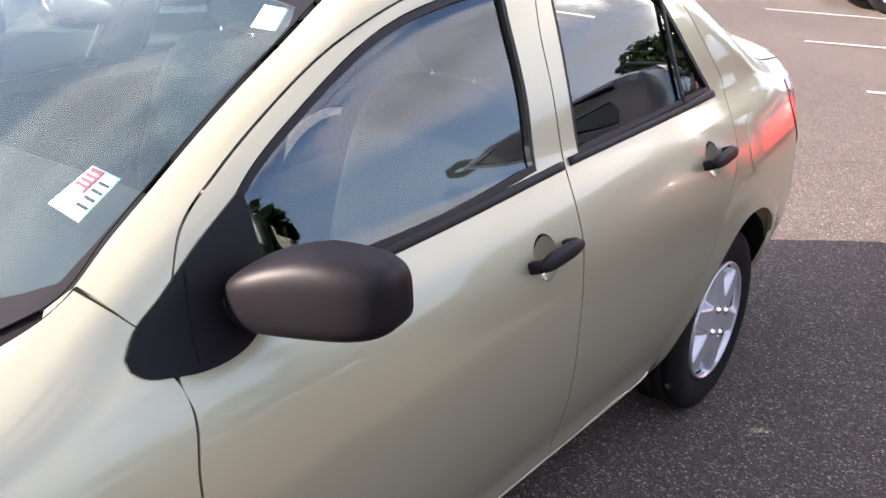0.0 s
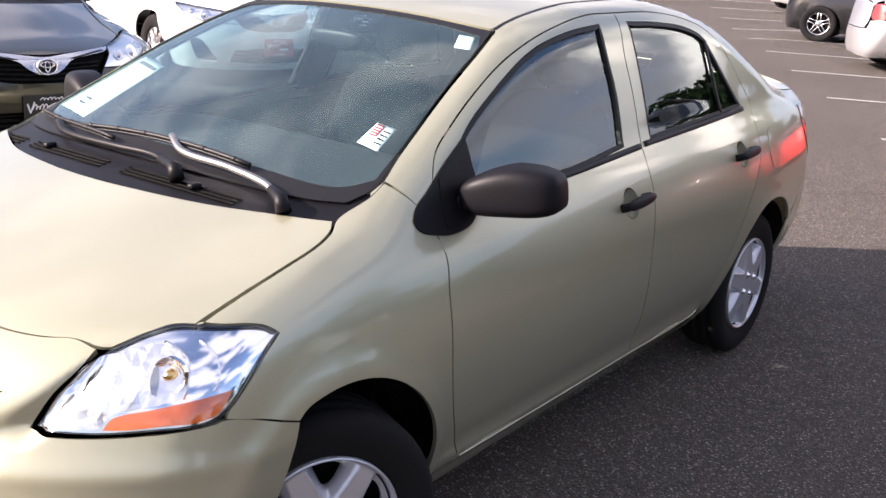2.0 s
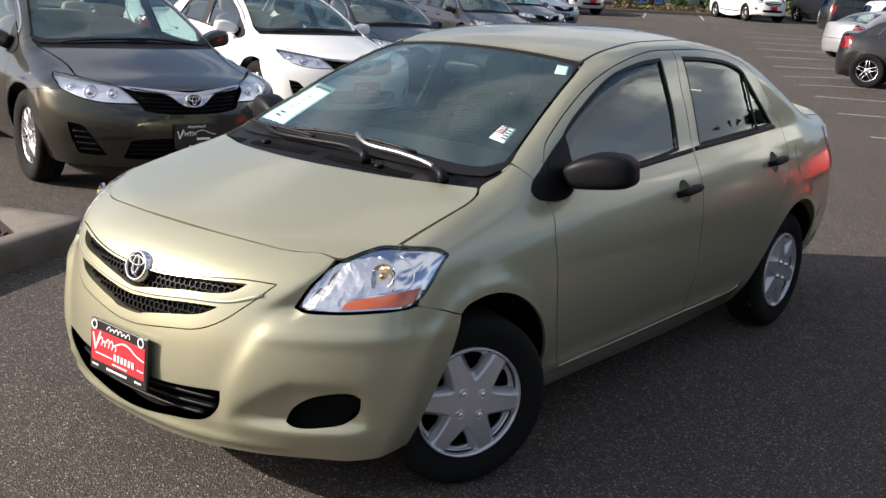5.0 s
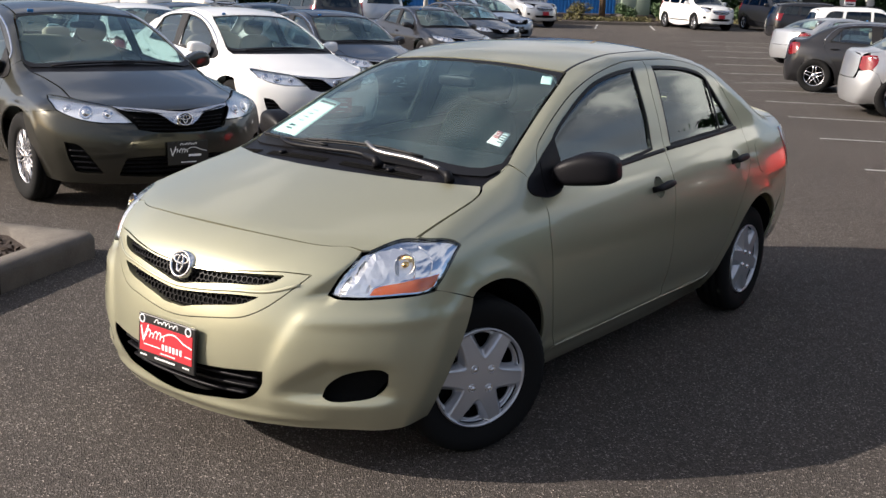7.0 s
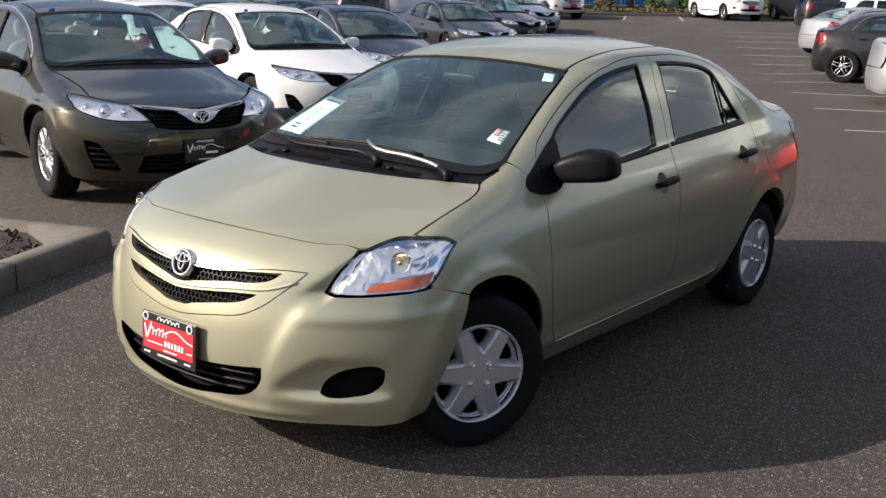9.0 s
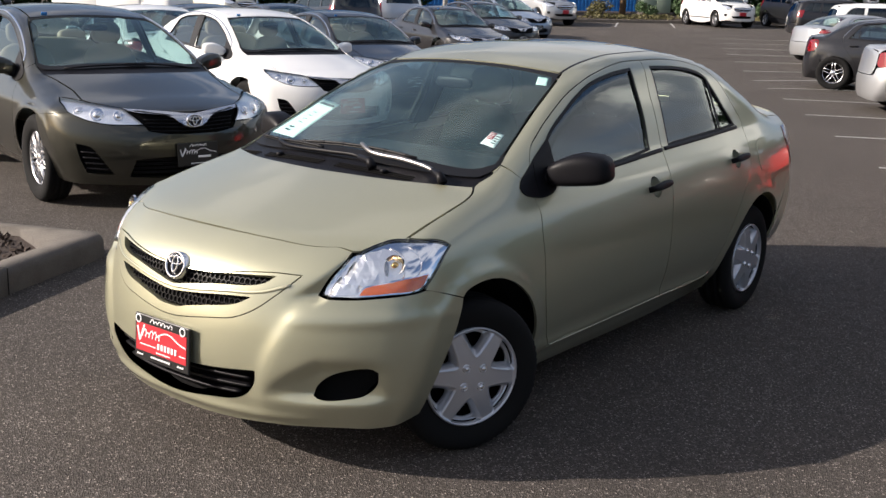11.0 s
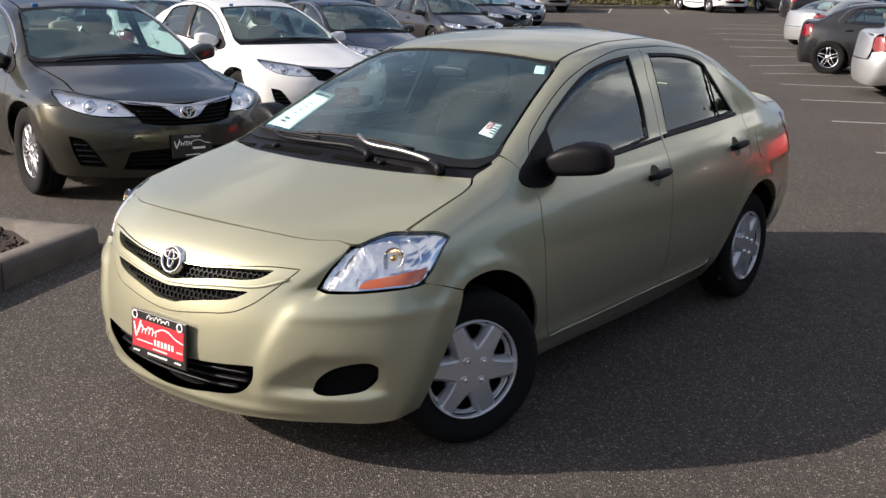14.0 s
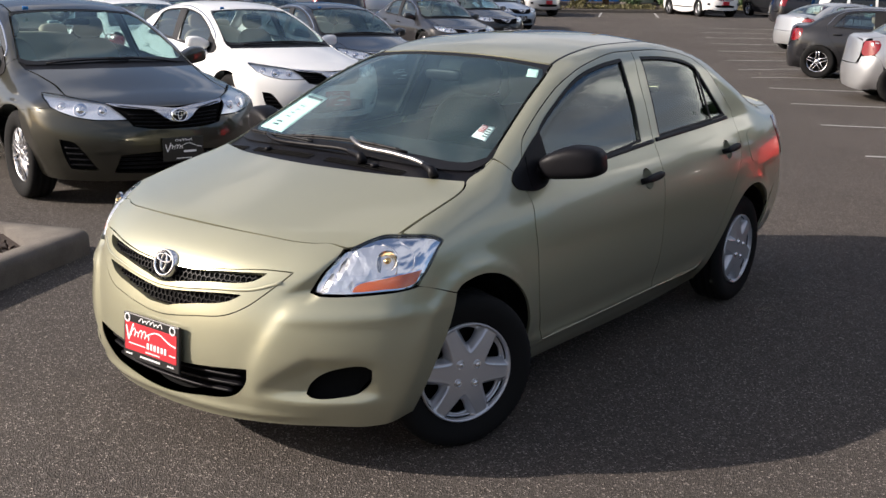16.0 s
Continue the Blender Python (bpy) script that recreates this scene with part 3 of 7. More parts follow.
def cut(shape, view, outer, holes=(), step=0.03, edge=0.012, gap=0.0, lift=0.0, flange=0.012, warp=None, smooth_holes=True):
    """The piece of the skin inside a loop (and outside its holes), seen from the side (y, z), the top (x, y) or round about (degrees, height).
    Returns places, outward normals, triangles and the flange quads round its edges."""
    unit = np.array([DEG, 1.0]) if view in ("round", "back") else np.array([1.0, 1.0])
    loops = []
    for n, raw in enumerate([outer, *holes]):
        loop = np.array(rounded([tuple(np.array(q) * unit) for q in raw], edge))
        loops.append(shrunk(loop, gap if n == 0 else -gap) if gap else loop)
    lo, hi = loops[0].min(0), loops[0].max(0)
    xs, ys = np.arange(lo[0], hi[0], step), np.arange(lo[1], hi[1], step * 0.87)
    grid = np.array([(x + (step / 2 if j % 2 else 0), y) for j, y in enumerate(ys) for x in xs])
    ok = inside(grid, loops[0]) & ~near(grid, loops[0], edge * 0.8)
    for h in loops[1:]:
        ok &= ~inside(grid, h) & ~near(grid, h, edge * 0.8)
    verts = [Vector(q) for lp in loops for q in lp] + [Vector(q) for q in grid[ok]]
    edges, start = [], 0
    for lp in loops:
        edges += [(start + i, start + (i + 1) % len(lp)) for i in range(len(lp))]
        start += len(lp)
    v2, e2, f2, ov, oe, of = delaunay_2d_cdt(verts, edges, [], 0, 1e-5)
    v2 = np.array([tuple(v) for v in v2])
    tri = np.array([f for f in f2 if len(f) == 3])
    mid = v2[tri].mean(1)
    keep = inside(mid, loops[0])
    for h in loops[1:]:
        keep &= ~inside(mid, h)
    tri = tri[keep]
    uv = v2 / unit
    if view == "side":
        pts = shape.from_side(uv)
    elif view == "top":
        pts = shape.from_top(uv)
    elif view == "back":
        pts = shape.from_round(uv, 2.55)
    else:
        pts = shape.from_round(uv)
    nor = shape.normal(pts)
    pts = pts + nor * lift
    a, b, c = (pts[tri[:, i]] for i in range(3))
    flip = (np.cross(b - a, c - a) * nor[tri[:, 0]]).sum(1) < 0
    tri[flip] = tri[flip][:, ::-1]
    count = {}
    for t in tri:
        for i in range(3):
            e = (t[i], t[(i + 1) % 3])
            count[e] = True
    rim = [e for e in count if (e[1], e[0]) not in count]
    return pts, nor, tri, rim


def panel(name, shape, view, outer, holes, mat, parent, side=1, label="", flange=0.012, warp=None, **how):
    """A sheet part cut from a skin, with turned-in edges. side -1: its mirror image on the passenger's side."""
    pts, nor, tri, rim = cut(shape, view, outer, holes, **how)
    return sheet(name, pts, nor, tri, rim, mat, parent, side, label, flange, warp)


def sheet(name, pts, nor, tri, rim, mat, parent, side=1, label="", flange=0.012, warp=None):
    n = len(pts)
    ends = sorted({i for e in rim for i in e})
    where = {i: n + k for k, i in enumerate(ends)}
    inner = {i: n + len(ends) + k for k, i in enumerate(ends)}
    allp = np.concatenate([pts, pts[ends], pts[ends] - nor[ends] * flange]) if flange else pts
    faces = tri.tolist()
    alln = nor
    if flange:
        out = np.zeros((len(pts), 3))
        for a, b in rim:
            t = np.cross(pts[b] - pts[a], nor[a])
            t = t / max(np.linalg.norm(t), 1e-9)
            out[a] += t
            out[b] += t
            faces.append([where[b], where[a], inner[a], inner[b]])
        o = out[ends]
        o /= np.maximum(np.linalg.norm(o, axis=1, keepdims=True), 1e-9)
        alln = np.concatenate([nor, o, o])
    if warp is not None:
        allp, alln = warp(allp, alln)
    allp, alln = allp.copy(), alln.copy()
    if side < 0:
        allp[:, 0] *= -1
        alln[:, 0] *= -1
        faces = [f[::-1] for f in faces]
    me = bpy.data.meshes.new(name)
    me.from_pydata(allp.tolist(), [], faces)
    me.polygons.foreach_set("use_smooth", [True] * len(me.polygons))
    me.normals_split_custom_set_from_vertices(alln.tolist())
    me.materials.append(mat)
    ob = new(name, me)
    ob.parent = parent
    return tagged(ob, label=label)


def strip(shape, view, line, width, height, warp=None):
    """A raised bar along a line on the skin."""
    unit = np.array([DEG, 1.0]) if view in ("round", "back") else np.array([1.0, 1.0])
    pl = np.array(rounded([tuple(np.array(q) * unit) for q in line], 0.02, closed=False))
    d = np.gradient(pl, axis=0)
    d /= np.maximum(np.linalg.norm(d, axis=1, keepdims=True), 1e-9)
    nrm = np.c_[-d[:, 1], d[:, 0]]
    rows = []
    for off, h in ((-0.5, -0.004), (-0.5, height * 0.6), (-0.3, height), (0.3, height), (0.5, height * 0.6), (0.5, -0.004)):
        uv = (pl + nrm * off * width) / unit
        p = shape.from_side(uv) if view == "side" else shape.from_top(uv) if view == "top" else shape.from_round(uv)
        rows.append(p + shape.normal(p) * h)
    bm = bmesh.new()
    vs = [[bm.verts.new(q) for q in (warp(r, r)[0] if warp else r)] for r in rows]
    for a, b in zip(vs, vs[1:]):
        for i in range(len(a) - 1):
            bm.faces.new((a[i], a[i + 1], b[i + 1], b[i]))
    for i in (0, -1):
        bm.faces.new([v[i] for v in vs])
    bmesh.ops.recalc_face_normals(bm, faces=bm.faces)
    return bm


def mirrored(bm, side):
    if side < 0:
        bm.transform(Matrix.Diagonal((-1, 1, 1, 1)))
        bmesh.ops.reverse_faces(bm, faces=bm.faces)
    return bm


# ---- wheels ----
def tyre_mesh(r, w, rim, blocks=72):
    """A tyre round the x axis, its outer face at x = w / 2, with grooves and shoulder blocks."""
    h = w / 2
    prof = [(rim - 0.012, h * 0.70), (rim, h * 0.84), (rim + 0.012, h * 0.92), ((r + rim) / 2, h * 1.02), (r - 0.03, h * 1.0), (r - 0.012, h * 0.90), (r - 0.003, h * 0.76)]
    tread = []
    for c in (0.46, 0.0, -0.46):
        tread += [(r, h * (c + 0.10)), (r - 0.008, h * (c + 0.07)), (r - 0.008, h * (c - 0.07)), (r, h * (c - 0.10))]
    prof = prof + tread + [(q, -x) for q, x in prof[::-1]]
    bm = bmesh.new()
    count, rings = blocks * 2, []
    for i in range(count):
        a = 2 * math.pi * i / count
        ring = []
        for q, x in prof:
            cutin = 0.0035 if i % 2 and q > r - 0.02 and abs(x) > h * 0.6 else 0.0
            ring.append(bm.verts.new((x, (q - cutin) * math.cos(a), (q - cutin) * math.sin(a))))
        rings.append(ring)
    for i in range(count):
        a, b = rings[i], rings[(i + 1) % count]
        for j in range(len(prof) - 1):
            bm.faces.new((a[j], a[j + 1], b[j + 1], b[j]))
    bmesh.ops.recalc_face_normals(bm, faces=bm.faces)
    return bm


def disc_mesh(radius, holes, depth, step=0.012, thick=0.012):
    """A wheel face: a round sheet in y, z with holes, whose x is depth(r, angle)."""
    outer = [(radius * math.cos(a), radius * math.sin(a)) for a in np.linspace(0, 2 * math.pi, 150, endpoint=False)]
    loops = [np.array(outer)] + [np.array(rounded(h, 0.008)) for h in holes]
    g = np.arange(-radius, radius, step)
    grid = np.array([(a, b) for a in g for b in g])
    turns = np.linspace(0, 2 * math.pi, 150, endpoint=False)
    grid = np.concatenate([grid[np.hypot(grid[:, 0], grid[:, 1]) < radius - 0.020]] + [np.c_[(radius - d) * np.cos(turns), (radius - d) * np.sin(turns)] for d in (0.003, 0.006, 0.009, 0.013, 0.017)])
    ok = np.ones(len(grid), bool)
    for h in loops[1:]:
        ok &= ~inside(grid, h) & ~near(grid, h, 0.004)
    verts = [Vector(q) for lp in loops for q in lp] + [Vector(q) for q in grid[ok]]
    edges, start = [], 0
    for lp in loops:
        edges += [(start + i, start + (i + 1) % len(lp)) for i in range(len(lp))]
        start += len(lp)
    v2, _, f2, _, _, _ = delaunay_2d_cdt(verts, edges, [], 0, 1e-6)
    p = np.array([tuple(v) for v in v2])
    tri = np.array([f for f in f2 if len(f) == 3])
    mid = p[tri].mean(1)
    keep = inside(mid, loops[0])
    for h in loops[1:]:
        keep &= ~inside(mid, h)
    x = depth(np.hypot(p[:, 0], p[:, 1]), np.arctan2(p[:, 1], p[:, 0]), p)
    bm = bmesh.new()
    vs = [bm.verts.new((xx, a, b)) for xx, (a, b) in zip(x, p)]
    for t in tri[keep]:
        bm.faces.new([vs[i] for i in t])
    bmesh.ops.delete(bm, geom=[v for v in bm.verts if not v.link_faces], context="VERTS")
    for f in bm.faces:
        if f.normal.x < 0:
            f.normal_flip()
    r = bmesh.ops.extrude_edge_only(bm, edges=[e for e in bm.edges if e.is_boundary])
    bmesh.ops.translate(bm, vec=(-thick, 0, 0), verts=[v for v in r["geom"] if isinstance(v, bmesh.types.BMVert)])
    return bm


def cover_wheel(parent, radius=0.295, width=0.185, turn=0.0):
    """Tyre, dark steel rim and a six-spoke plastic cover with four bolts; the outer face looks along +x."""
    w = thing("wheel", "", "")
    w.parent = parent
    part("tyre", tyre_mesh(radius, width, 0.188), M["rubber"], w, "black rubber tyre")
    part("rim", lathe([(0.001, 0.0), (0.10, 0.0), (0.12, 0.015), (0.165, 0.0), (0.172, 0.05), (0.186, 0.06)], 40), M["dark"], w, "dark steel rim")
    holes, angs = [], [turn + k * math.pi / 3 for k in range(6)]
    for a in angs:
        def at(along, off):
            return (along * math.cos(a) - off * math.sin(a), along * math.sin(a) + off * math.cos(a))
        holes.append([at(0.106, 0.0), at(0.111, 0.008), at(0.149, 0.034), at(0.157, 0.038), at(0.164, 0.020), at(0.167, 0.0), at(0.164, -0.020), at(0.157, -0.038), at(0.149, -0.034), at(0.111, -0.008)])

    def depth(r, t, p):
        x = 0.096 - 0.013 * (r / 0.19) ** 2 + 0.008 * bump(r - 0.186, 0.005)
        for a in angs:
            along, off = p[:, 0] * math.cos(a) + p[:, 1] * math.sin(a), np.abs(p[:, 1] * math.cos(a) - p[:, 0] * math.sin(a))
            half = np.where(along > 0.079, np.sqrt(np.maximum(along - 0.079, 0)) * 0.078 + np.maximum(along - 0.079, 0) * 0.54, -1.0)
            edge = np.clip((half - off) / 0.026, 0, 1)
            inner = np.clip((0.1835 - r) / 0.005, 0, 1)
            x -= 0.030 * edge * (0.75 + 0.25 * edge) * inner
            x += 0.0025 * bump(half - off - 0.001, 0.0045) * inner * (along > 0.073)
        return x

    cover = part("wheel_cover", disc_mesh(0.19, holes, depth, 0.0048), M["cover"], w, "silver six-spoke plastic wheel cover")
    for k in range(4):
        a = turn + math.pi / 4 + k * math.pi / 2
        bm = lathe([(0.001, 0.008), (0.006, 0.008), (0.009, 0.004), (0.0095, -0.004), (0.013, -0.006), (0.0135, -0.002), (0.016, 0.0), (0.0165, -0.006)], 14)
        bm.transform(Matrix.Translation((0.097, 0.05 * math.cos(a), 0.05 * math.sin(a))))
        part("bolt", bm, M["chrome"], cover, "chrome bolt cap")
    return w


def spoke_wheel(parent, radius, width, rim, spokes, mat, twin=0.0):
    """Tyre and a spoked alloy wheel; the outer face looks along +x."""
    w = thing("wheel", "", "")
    w.parent = parent
    part("tyre", tyre_mesh(radius, width, rim, 36), M["rubber"], w, "black rubber tyre")
    bm = lathe([(0.001, 0.0), (rim - 0.03, 0.0), (rim - 0.02, 0.05), (rim, 0.075)], 32)
    part("barrel", bm, M["dark"], w, "dark wheel barrel")
    bm = lathe([(rim - 0.026, 0.052), (rim - 0.018, 0.07), (rim + 0.002, 0.078), (rim + 0.004, 0.07)], 40)
    for k in range(spokes):
        for s in ((-twin, twin) if twin else (0.0,)):
            a = 2 * math.pi * k / spokes
            add_box(bm, (0.02, 0.026 if twin == 0 else 0.017, rim - 0.05), pose(0.062, 0, 0, math.degrees(a)) @ pose(0, s, 0.5 * (rim - 0.05) + 0.035, math.degrees(s * 2)), 0.004, 1)
    merge(bm, lathe([(0.001, 0.076), (0.025, 0.076), (0.045, 0.066), (0.06, 0.05)], 20))
    part("rim", bm, mat, w, "bright spoked alloy rim")
    return w


# ---- the outlines of a saloon's panels: (y, z) from the side, (x, y) from the top, (degrees, z) round about ----
HOOD_EDGE = [(0.604, -0.425), (0.641, -0.352), (0.664, -0.307), (0.694, -0.281), (0.692, -0.171), (0.690, -0.044), (0.684, 0.063), (0.667, 0.130), (0.648, 0.157)]
HOOD_FRONT = [(0.0, -0.562), (0.2, -0.553), (0.337, -0.531), (0.434, -0.507), (0.490, -0.483), (0.546, -0.449)]
HOOD_REAR = [(0.568, 0.111), (0.372, 0.017), (0.13, -0.037), (0.0, -0.045)]
GLASS_EDGE = [(0.650, 0.215), (0.652, 0.304), (0.624, 0.409), (0.592, 0.549), (0.555, 0.723), (0.520, 0.87), (0.482, 0.990)]
DOOR_TOP = [(0.420, 0.965), (0.456, 1.034), (0.490, 1.076), (0.590, 1.138), (0.731, 1.209), (0.876, 1.271), (1.012, 1.314), (1.132, 1.343), (1.40, 1.384)]
B_GAP = [(1.583, 1.388), (1.543, 1.264), (1.533, 1.139), (1.512, 1.002), (1.494, 0.918), (1.486, 0.844), (1.467, 0.757), (1.455, 0.614), (1.480, 0.399), (1.49, 0.297)]
A_GAP = [(0.508, 0.293), (0.408, 0.514), (0.390, 0.676), (0.391, 0.784), (0.409, 0.861), (0.403, 0.897)]
REAR_TOP = [(1.86, 1.385), (2.07, 1.360), (2.20, 1.325), (2.29, 1.268), (2.385, 1.150), (2.450, 1.059)]
REAR_EDGE = [(2.435, 1.0), (2.411, 0.907), (2.389, 0.851), (2.307, 0.744), (2.187, 0.583), (2.123, 0.442), (2.089, 0.360), (2.049, 0.316), (1.980, 0.301)]
FRONT_PANE = [(0.50, 0.965), (0.545, 1.045), (0.59, 1.097), (0.794, 1.208), (1.035, 1.300), (1.26, 1.342), (1.447, 1.358), (1.437, 1.294), (1.430, 1.146), (1.40, 1.0), (1.073, 0.972)]
REAR_PANE = [(1.628, 1.361), (1.863, 1.352), (2.059, 1.328), (2.156, 1.294), (2.197, 1.245), (2.271, 1.143), (2.352, 1.042), (2.022, 1.025), (1.580, 1.004), (1.603, 1.159)]
LAMP = [(31.8, 0.672), (34.0, 0.735), (37.8, 0.799), (42.3, 0.834), (45.2, 0.844), (49.3, 0.845), (56.2, 0.832), (57.8, 0.817), (56.2, 0.795), (51.2, 0.703), (50.0, 0.691), (44.3, 0.680), (38.2, 0.671)]
SEAM = [(60.0, 0.637), (55.7, 0.664), (51.0, 0.690)]


def arch_line(yc, r, zc, a0, a1, n=12):
    return [(yc + r * math.cos(radians(a)), zc + r * math.sin(radians(a))) for a in np.linspace(a0, a1, n)]


def cup_loop(y, z, r=0.044):
    return [(y + r * math.cos(t), z + r * math.sin(t)) for t in np.linspace(0, 2 * math.pi, 24, endpoint=False)]


def both(half):
    """A half outline from the middle outwards, made whole."""
    return half + [(-u, v) for u, v in half[::-1] if abs(u) > 1e-6]


def edge_side(shape, line):
    """A line given from the top, as it shows from the side."""
    dense = np.array(rounded(line, 0.04, closed=False))
    p = shape.from_top(dense)
    return [(float(q[1]), float(q[2])) for q in p]


def body(car, shape, mat, step, fine=True, warp=None, glass_mat=None, rear_glass=None, hood_line=(HOOD_FRONT, HOOD_EDGE, 3), lamp_edge=[LAMP[i] for i in (9, 8, 7, 6, 5)], seam=SEAM):
    """The sheet metal, panes and seals that every saloon here has."""
    hood_front, hood_edge, hood_corner = hood_line
    glass_mat, rear_glass, front_glass = glass_mat or M["glass"], rear_glass or M["glass"], M["screen"]
    e = 0.012 if fine else 0.05
    how = dict(step=step, edge=e, warp=warp)
    g = 0.0019
    hood = panel("hood", shape, "top", both(hood_front + hood_edge + HOOD_REAR), [], mat, car, gap=g, **how)
    panel("roof", shape, "top", both([(0.0, 0.972), (0.2, 0.976), (0.41, 0.990), (0.47, 1.0), (0.462, 1.3), (0.458, 1.7), (0.455, 2.0), (0.46, 2.25), (0.3, 2.28), (0.0, 2.29)]), [], mat, car, gap=0.001, **how)
    ws = [(0.0, 0.10), (0.35, 0.13), (0.55, 0.185), (0.625, 0.225)] + [(x - 0.006, y) for x, y in GLASS_EDGE[1:]] + [(0.41, 0.980), (0.2, 0.968), (0.0, 0.964)]
    screen = panel("windscreen", shape, "top", both(ws), [], front_glass, car, gap=0.001, lift=-0.004, flange=0.0, label="clear laminated windscreen", **how)
    screen.visible_shadow = False
    inner = [(0.0, 0.175), (0.35, 0.205), (0.575, 0.255), (0.630, 0.32), (0.612, 0.42), (0.578, 0.58), (0.543, 0.73), (0.503, 0.89), (0.468, 0.945), (0.40, 0.947), (0.2, 0.94), (0.0, 0.936)]
    panel("screen_border", shape, "top", both(ws), [both(inner)], M["gasket"], screen, lift=-0.0015, flange=0.003, label="black printed windscreen border", **how)
    back = [(0.0, 2.295), (0.3, 2.285), (0.46, 2.258), (0.54, 2.5), (0.60, 2.75), (0.615, 2.86), (0.5, 2.90), (0.0, 2.935)]
    bl = panel("rear_window", shape, "top", both(back), [], rear_glass, car, gap=0.002, lift=-0.003, flange=0.004, **how)
    bl.visible_shadow = False
    panel("rear_border", shape, "top", both([(0.0, 2.84), (0.3, 2.83), (0.57, 2.78), (0.608, 2.858), (0.5, 2.8975), (0.0, 2.9325)]), [], M["gasket"], bl, lift=-0.0050, flange=0.0, label="black printed border of the rear window", **how)
    panel("boot_lid", shape, "top", both([(0.0, 2.94), (0.5, 2.905), (0.625, 2.87), (0.63, 3.05), (0.62, 3.2), (0.56, 3.30), (0.3, 3.375), (0.0, 3.39)]), [], mat, car, gap=g, **how)
    cowl = both([(0.0, -0.042), (0.13, -0.034), (0.372, 0.020), (0.568, 0.114), (0.655, 0.150), (0.676, 0.20), (0.668, 0.30), (0.60, 0.25), (0.55, 0.205), (0.35, 0.15), (0.0, 0.12)])
    panel("cowl_cover", shape, "top", cowl, [], M["trim"], car, lift=-0.008, label="black plastic cowl below the windscreen", **how)
    glass_line = edge_side(shape, GLASS_EDGE)
    roof_line = edge_side(shape, [(0.474, 1.0), (0.465, 1.3), (0.461, 1.7), (0.458, 2.0), (0.463, 2.25), (0.545, 2.5), (0.604, 2.75), (0.622, 2.86), (0.634, 3.05), (0.63, 3.15)])
    wing_top = edge_side(shape, hood_edge[hood_corner:])
    lamp_out = shape.from_round(np.array(rounded(lamp_edge, 0.9, closed=False)))
    lamp_side = [(float(p[1]), float(p[2])) for p in lamp_out]
    seam_side = [(float(p[1]), float(p[2])) for p in shape.from_round(np.array(seam))]
    ra, zc = shape.arch[1], shape.arch[0]
    yb = 2.55
    for s in (1, -1):
        fender = ([(y - 0.001, z) for y, z in A_GAP[:-1]] + [(0.404, 0.901), (0.385, 0.928), (0.360, 0.940), (0.356, 0.950), (0.380, 0.974), (0.326, 1.030)]
                  + glass_line[2:0:-1][:1] + wing_top[::-1] + lamp_side[::-1] + seam_side[::-1] + arch_line(0, ra, zc, 108, -16, 14) + [(0.44, 0.20), (0.50, 0.285)])
        panel("front_wing", shape, "side", fender, [], mat, car, s, gap=g, **how)
        door = A_GAP + DOOR_TOP + B_GAP
        fd = panel("front_door", shape, "side", door, [FRONT_PANE] + ([cup_loop(1.333, 0.846)] if fine else []), mat, car, s, gap=g, **how)
        rdoor = [(y + 0.001, z) for y, z in B_GAP[::-1]] + REAR_TOP + REAR_EDGE
        rd = panel("rear_door", shape, "side", rdoor, [REAR_PANE] + ([cup_loop(2.223, 0.885)] if fine else []), mat, car, s, gap=g, **how)
        rail = ([(0.332, 1.031)] + glass_line[2:] + roof_line + [(3.16, 0.90), (3.10, 0.765), (2.99, 0.69), (2.93, 0.60)] + arch_line(yb, ra, zc, 38, 200, 18)
                + [(2.16, 0.25), (1.99, 0.292)] + REAR_EDGE[::-1] + REAR_TOP[::-1] + [(1.583, 1.3885)] + DOOR_TOP[::-1] + [(0.384, 0.972)])
        panel("side_panel", shape, "side", rail, [], mat, car, s, gap=0.0012, **how)
        panel("sill", shape, "side", [(0.44, 0.18), (0.50, 0.278), (0.515, 0.286), (1.0, 0.288), (1.49, 0.292), (1.985, 0.294), (2.16, 0.245), (2.19, 0.19), (2.1, 0.17)], [], mat, car, s, gap=0.001, **how)
        for door_ob, pane in ((fd, FRONT_PANE), (rd, REAR_PANE)):
            dense = rounded(pane, 0.03)
            ring_in = [tuple(q) for q in shrunk(dense, 0.011)]
            panel("window_seal", shape, "side", [tuple(q) for q in dense], [ring_in], M["gasket"], door_ob, s, lift=-0.001, flange=0.012, label="black rubber window seal", **how)
            pn = panel("window_pane", shape, "side", [tuple(q) for q in shrunk(dense, 0.008)], [], glass_mat, door_ob, s, lift=-0.010, flange=0.0, **how)
            pn.visible_shadow = fine
        part("belt_strip", mirrored(strip(shape, "side", [(0.60, 0.948), (1.07, 0.967), (1.50, 0.991)], 0.017, 0.006, warp), s), M["gasket"], fd, "black rubber belt strip")
        part("belt_strip", mirrored(strip(shape, "side", [(1.53, 0.994), (2.022, 1.015), (2.36, 1.031)], 0.017, 0.006, warp), s), M["gasket"], rd, "black rubber belt strip")
        part("pane_divider", mirrored(strip(shape, "side", [(2.165, 1.285), (2.16, 1.15), (2.165, 1.035)], 0.015, 0.001, warp), s), M["gasket"], rd, "black upright window divider")
        panel("pillar_trim", shape, "side", [(1.425, 0.985), (1.455, 1.15), (1.462, 1.355), (1.615, 1.36), (1.585, 1.15), (1.555, 0.99)], [], M["lining"], car, s, lift=-0.022, flange=0.0, label="grey inner pillar trim", **how)
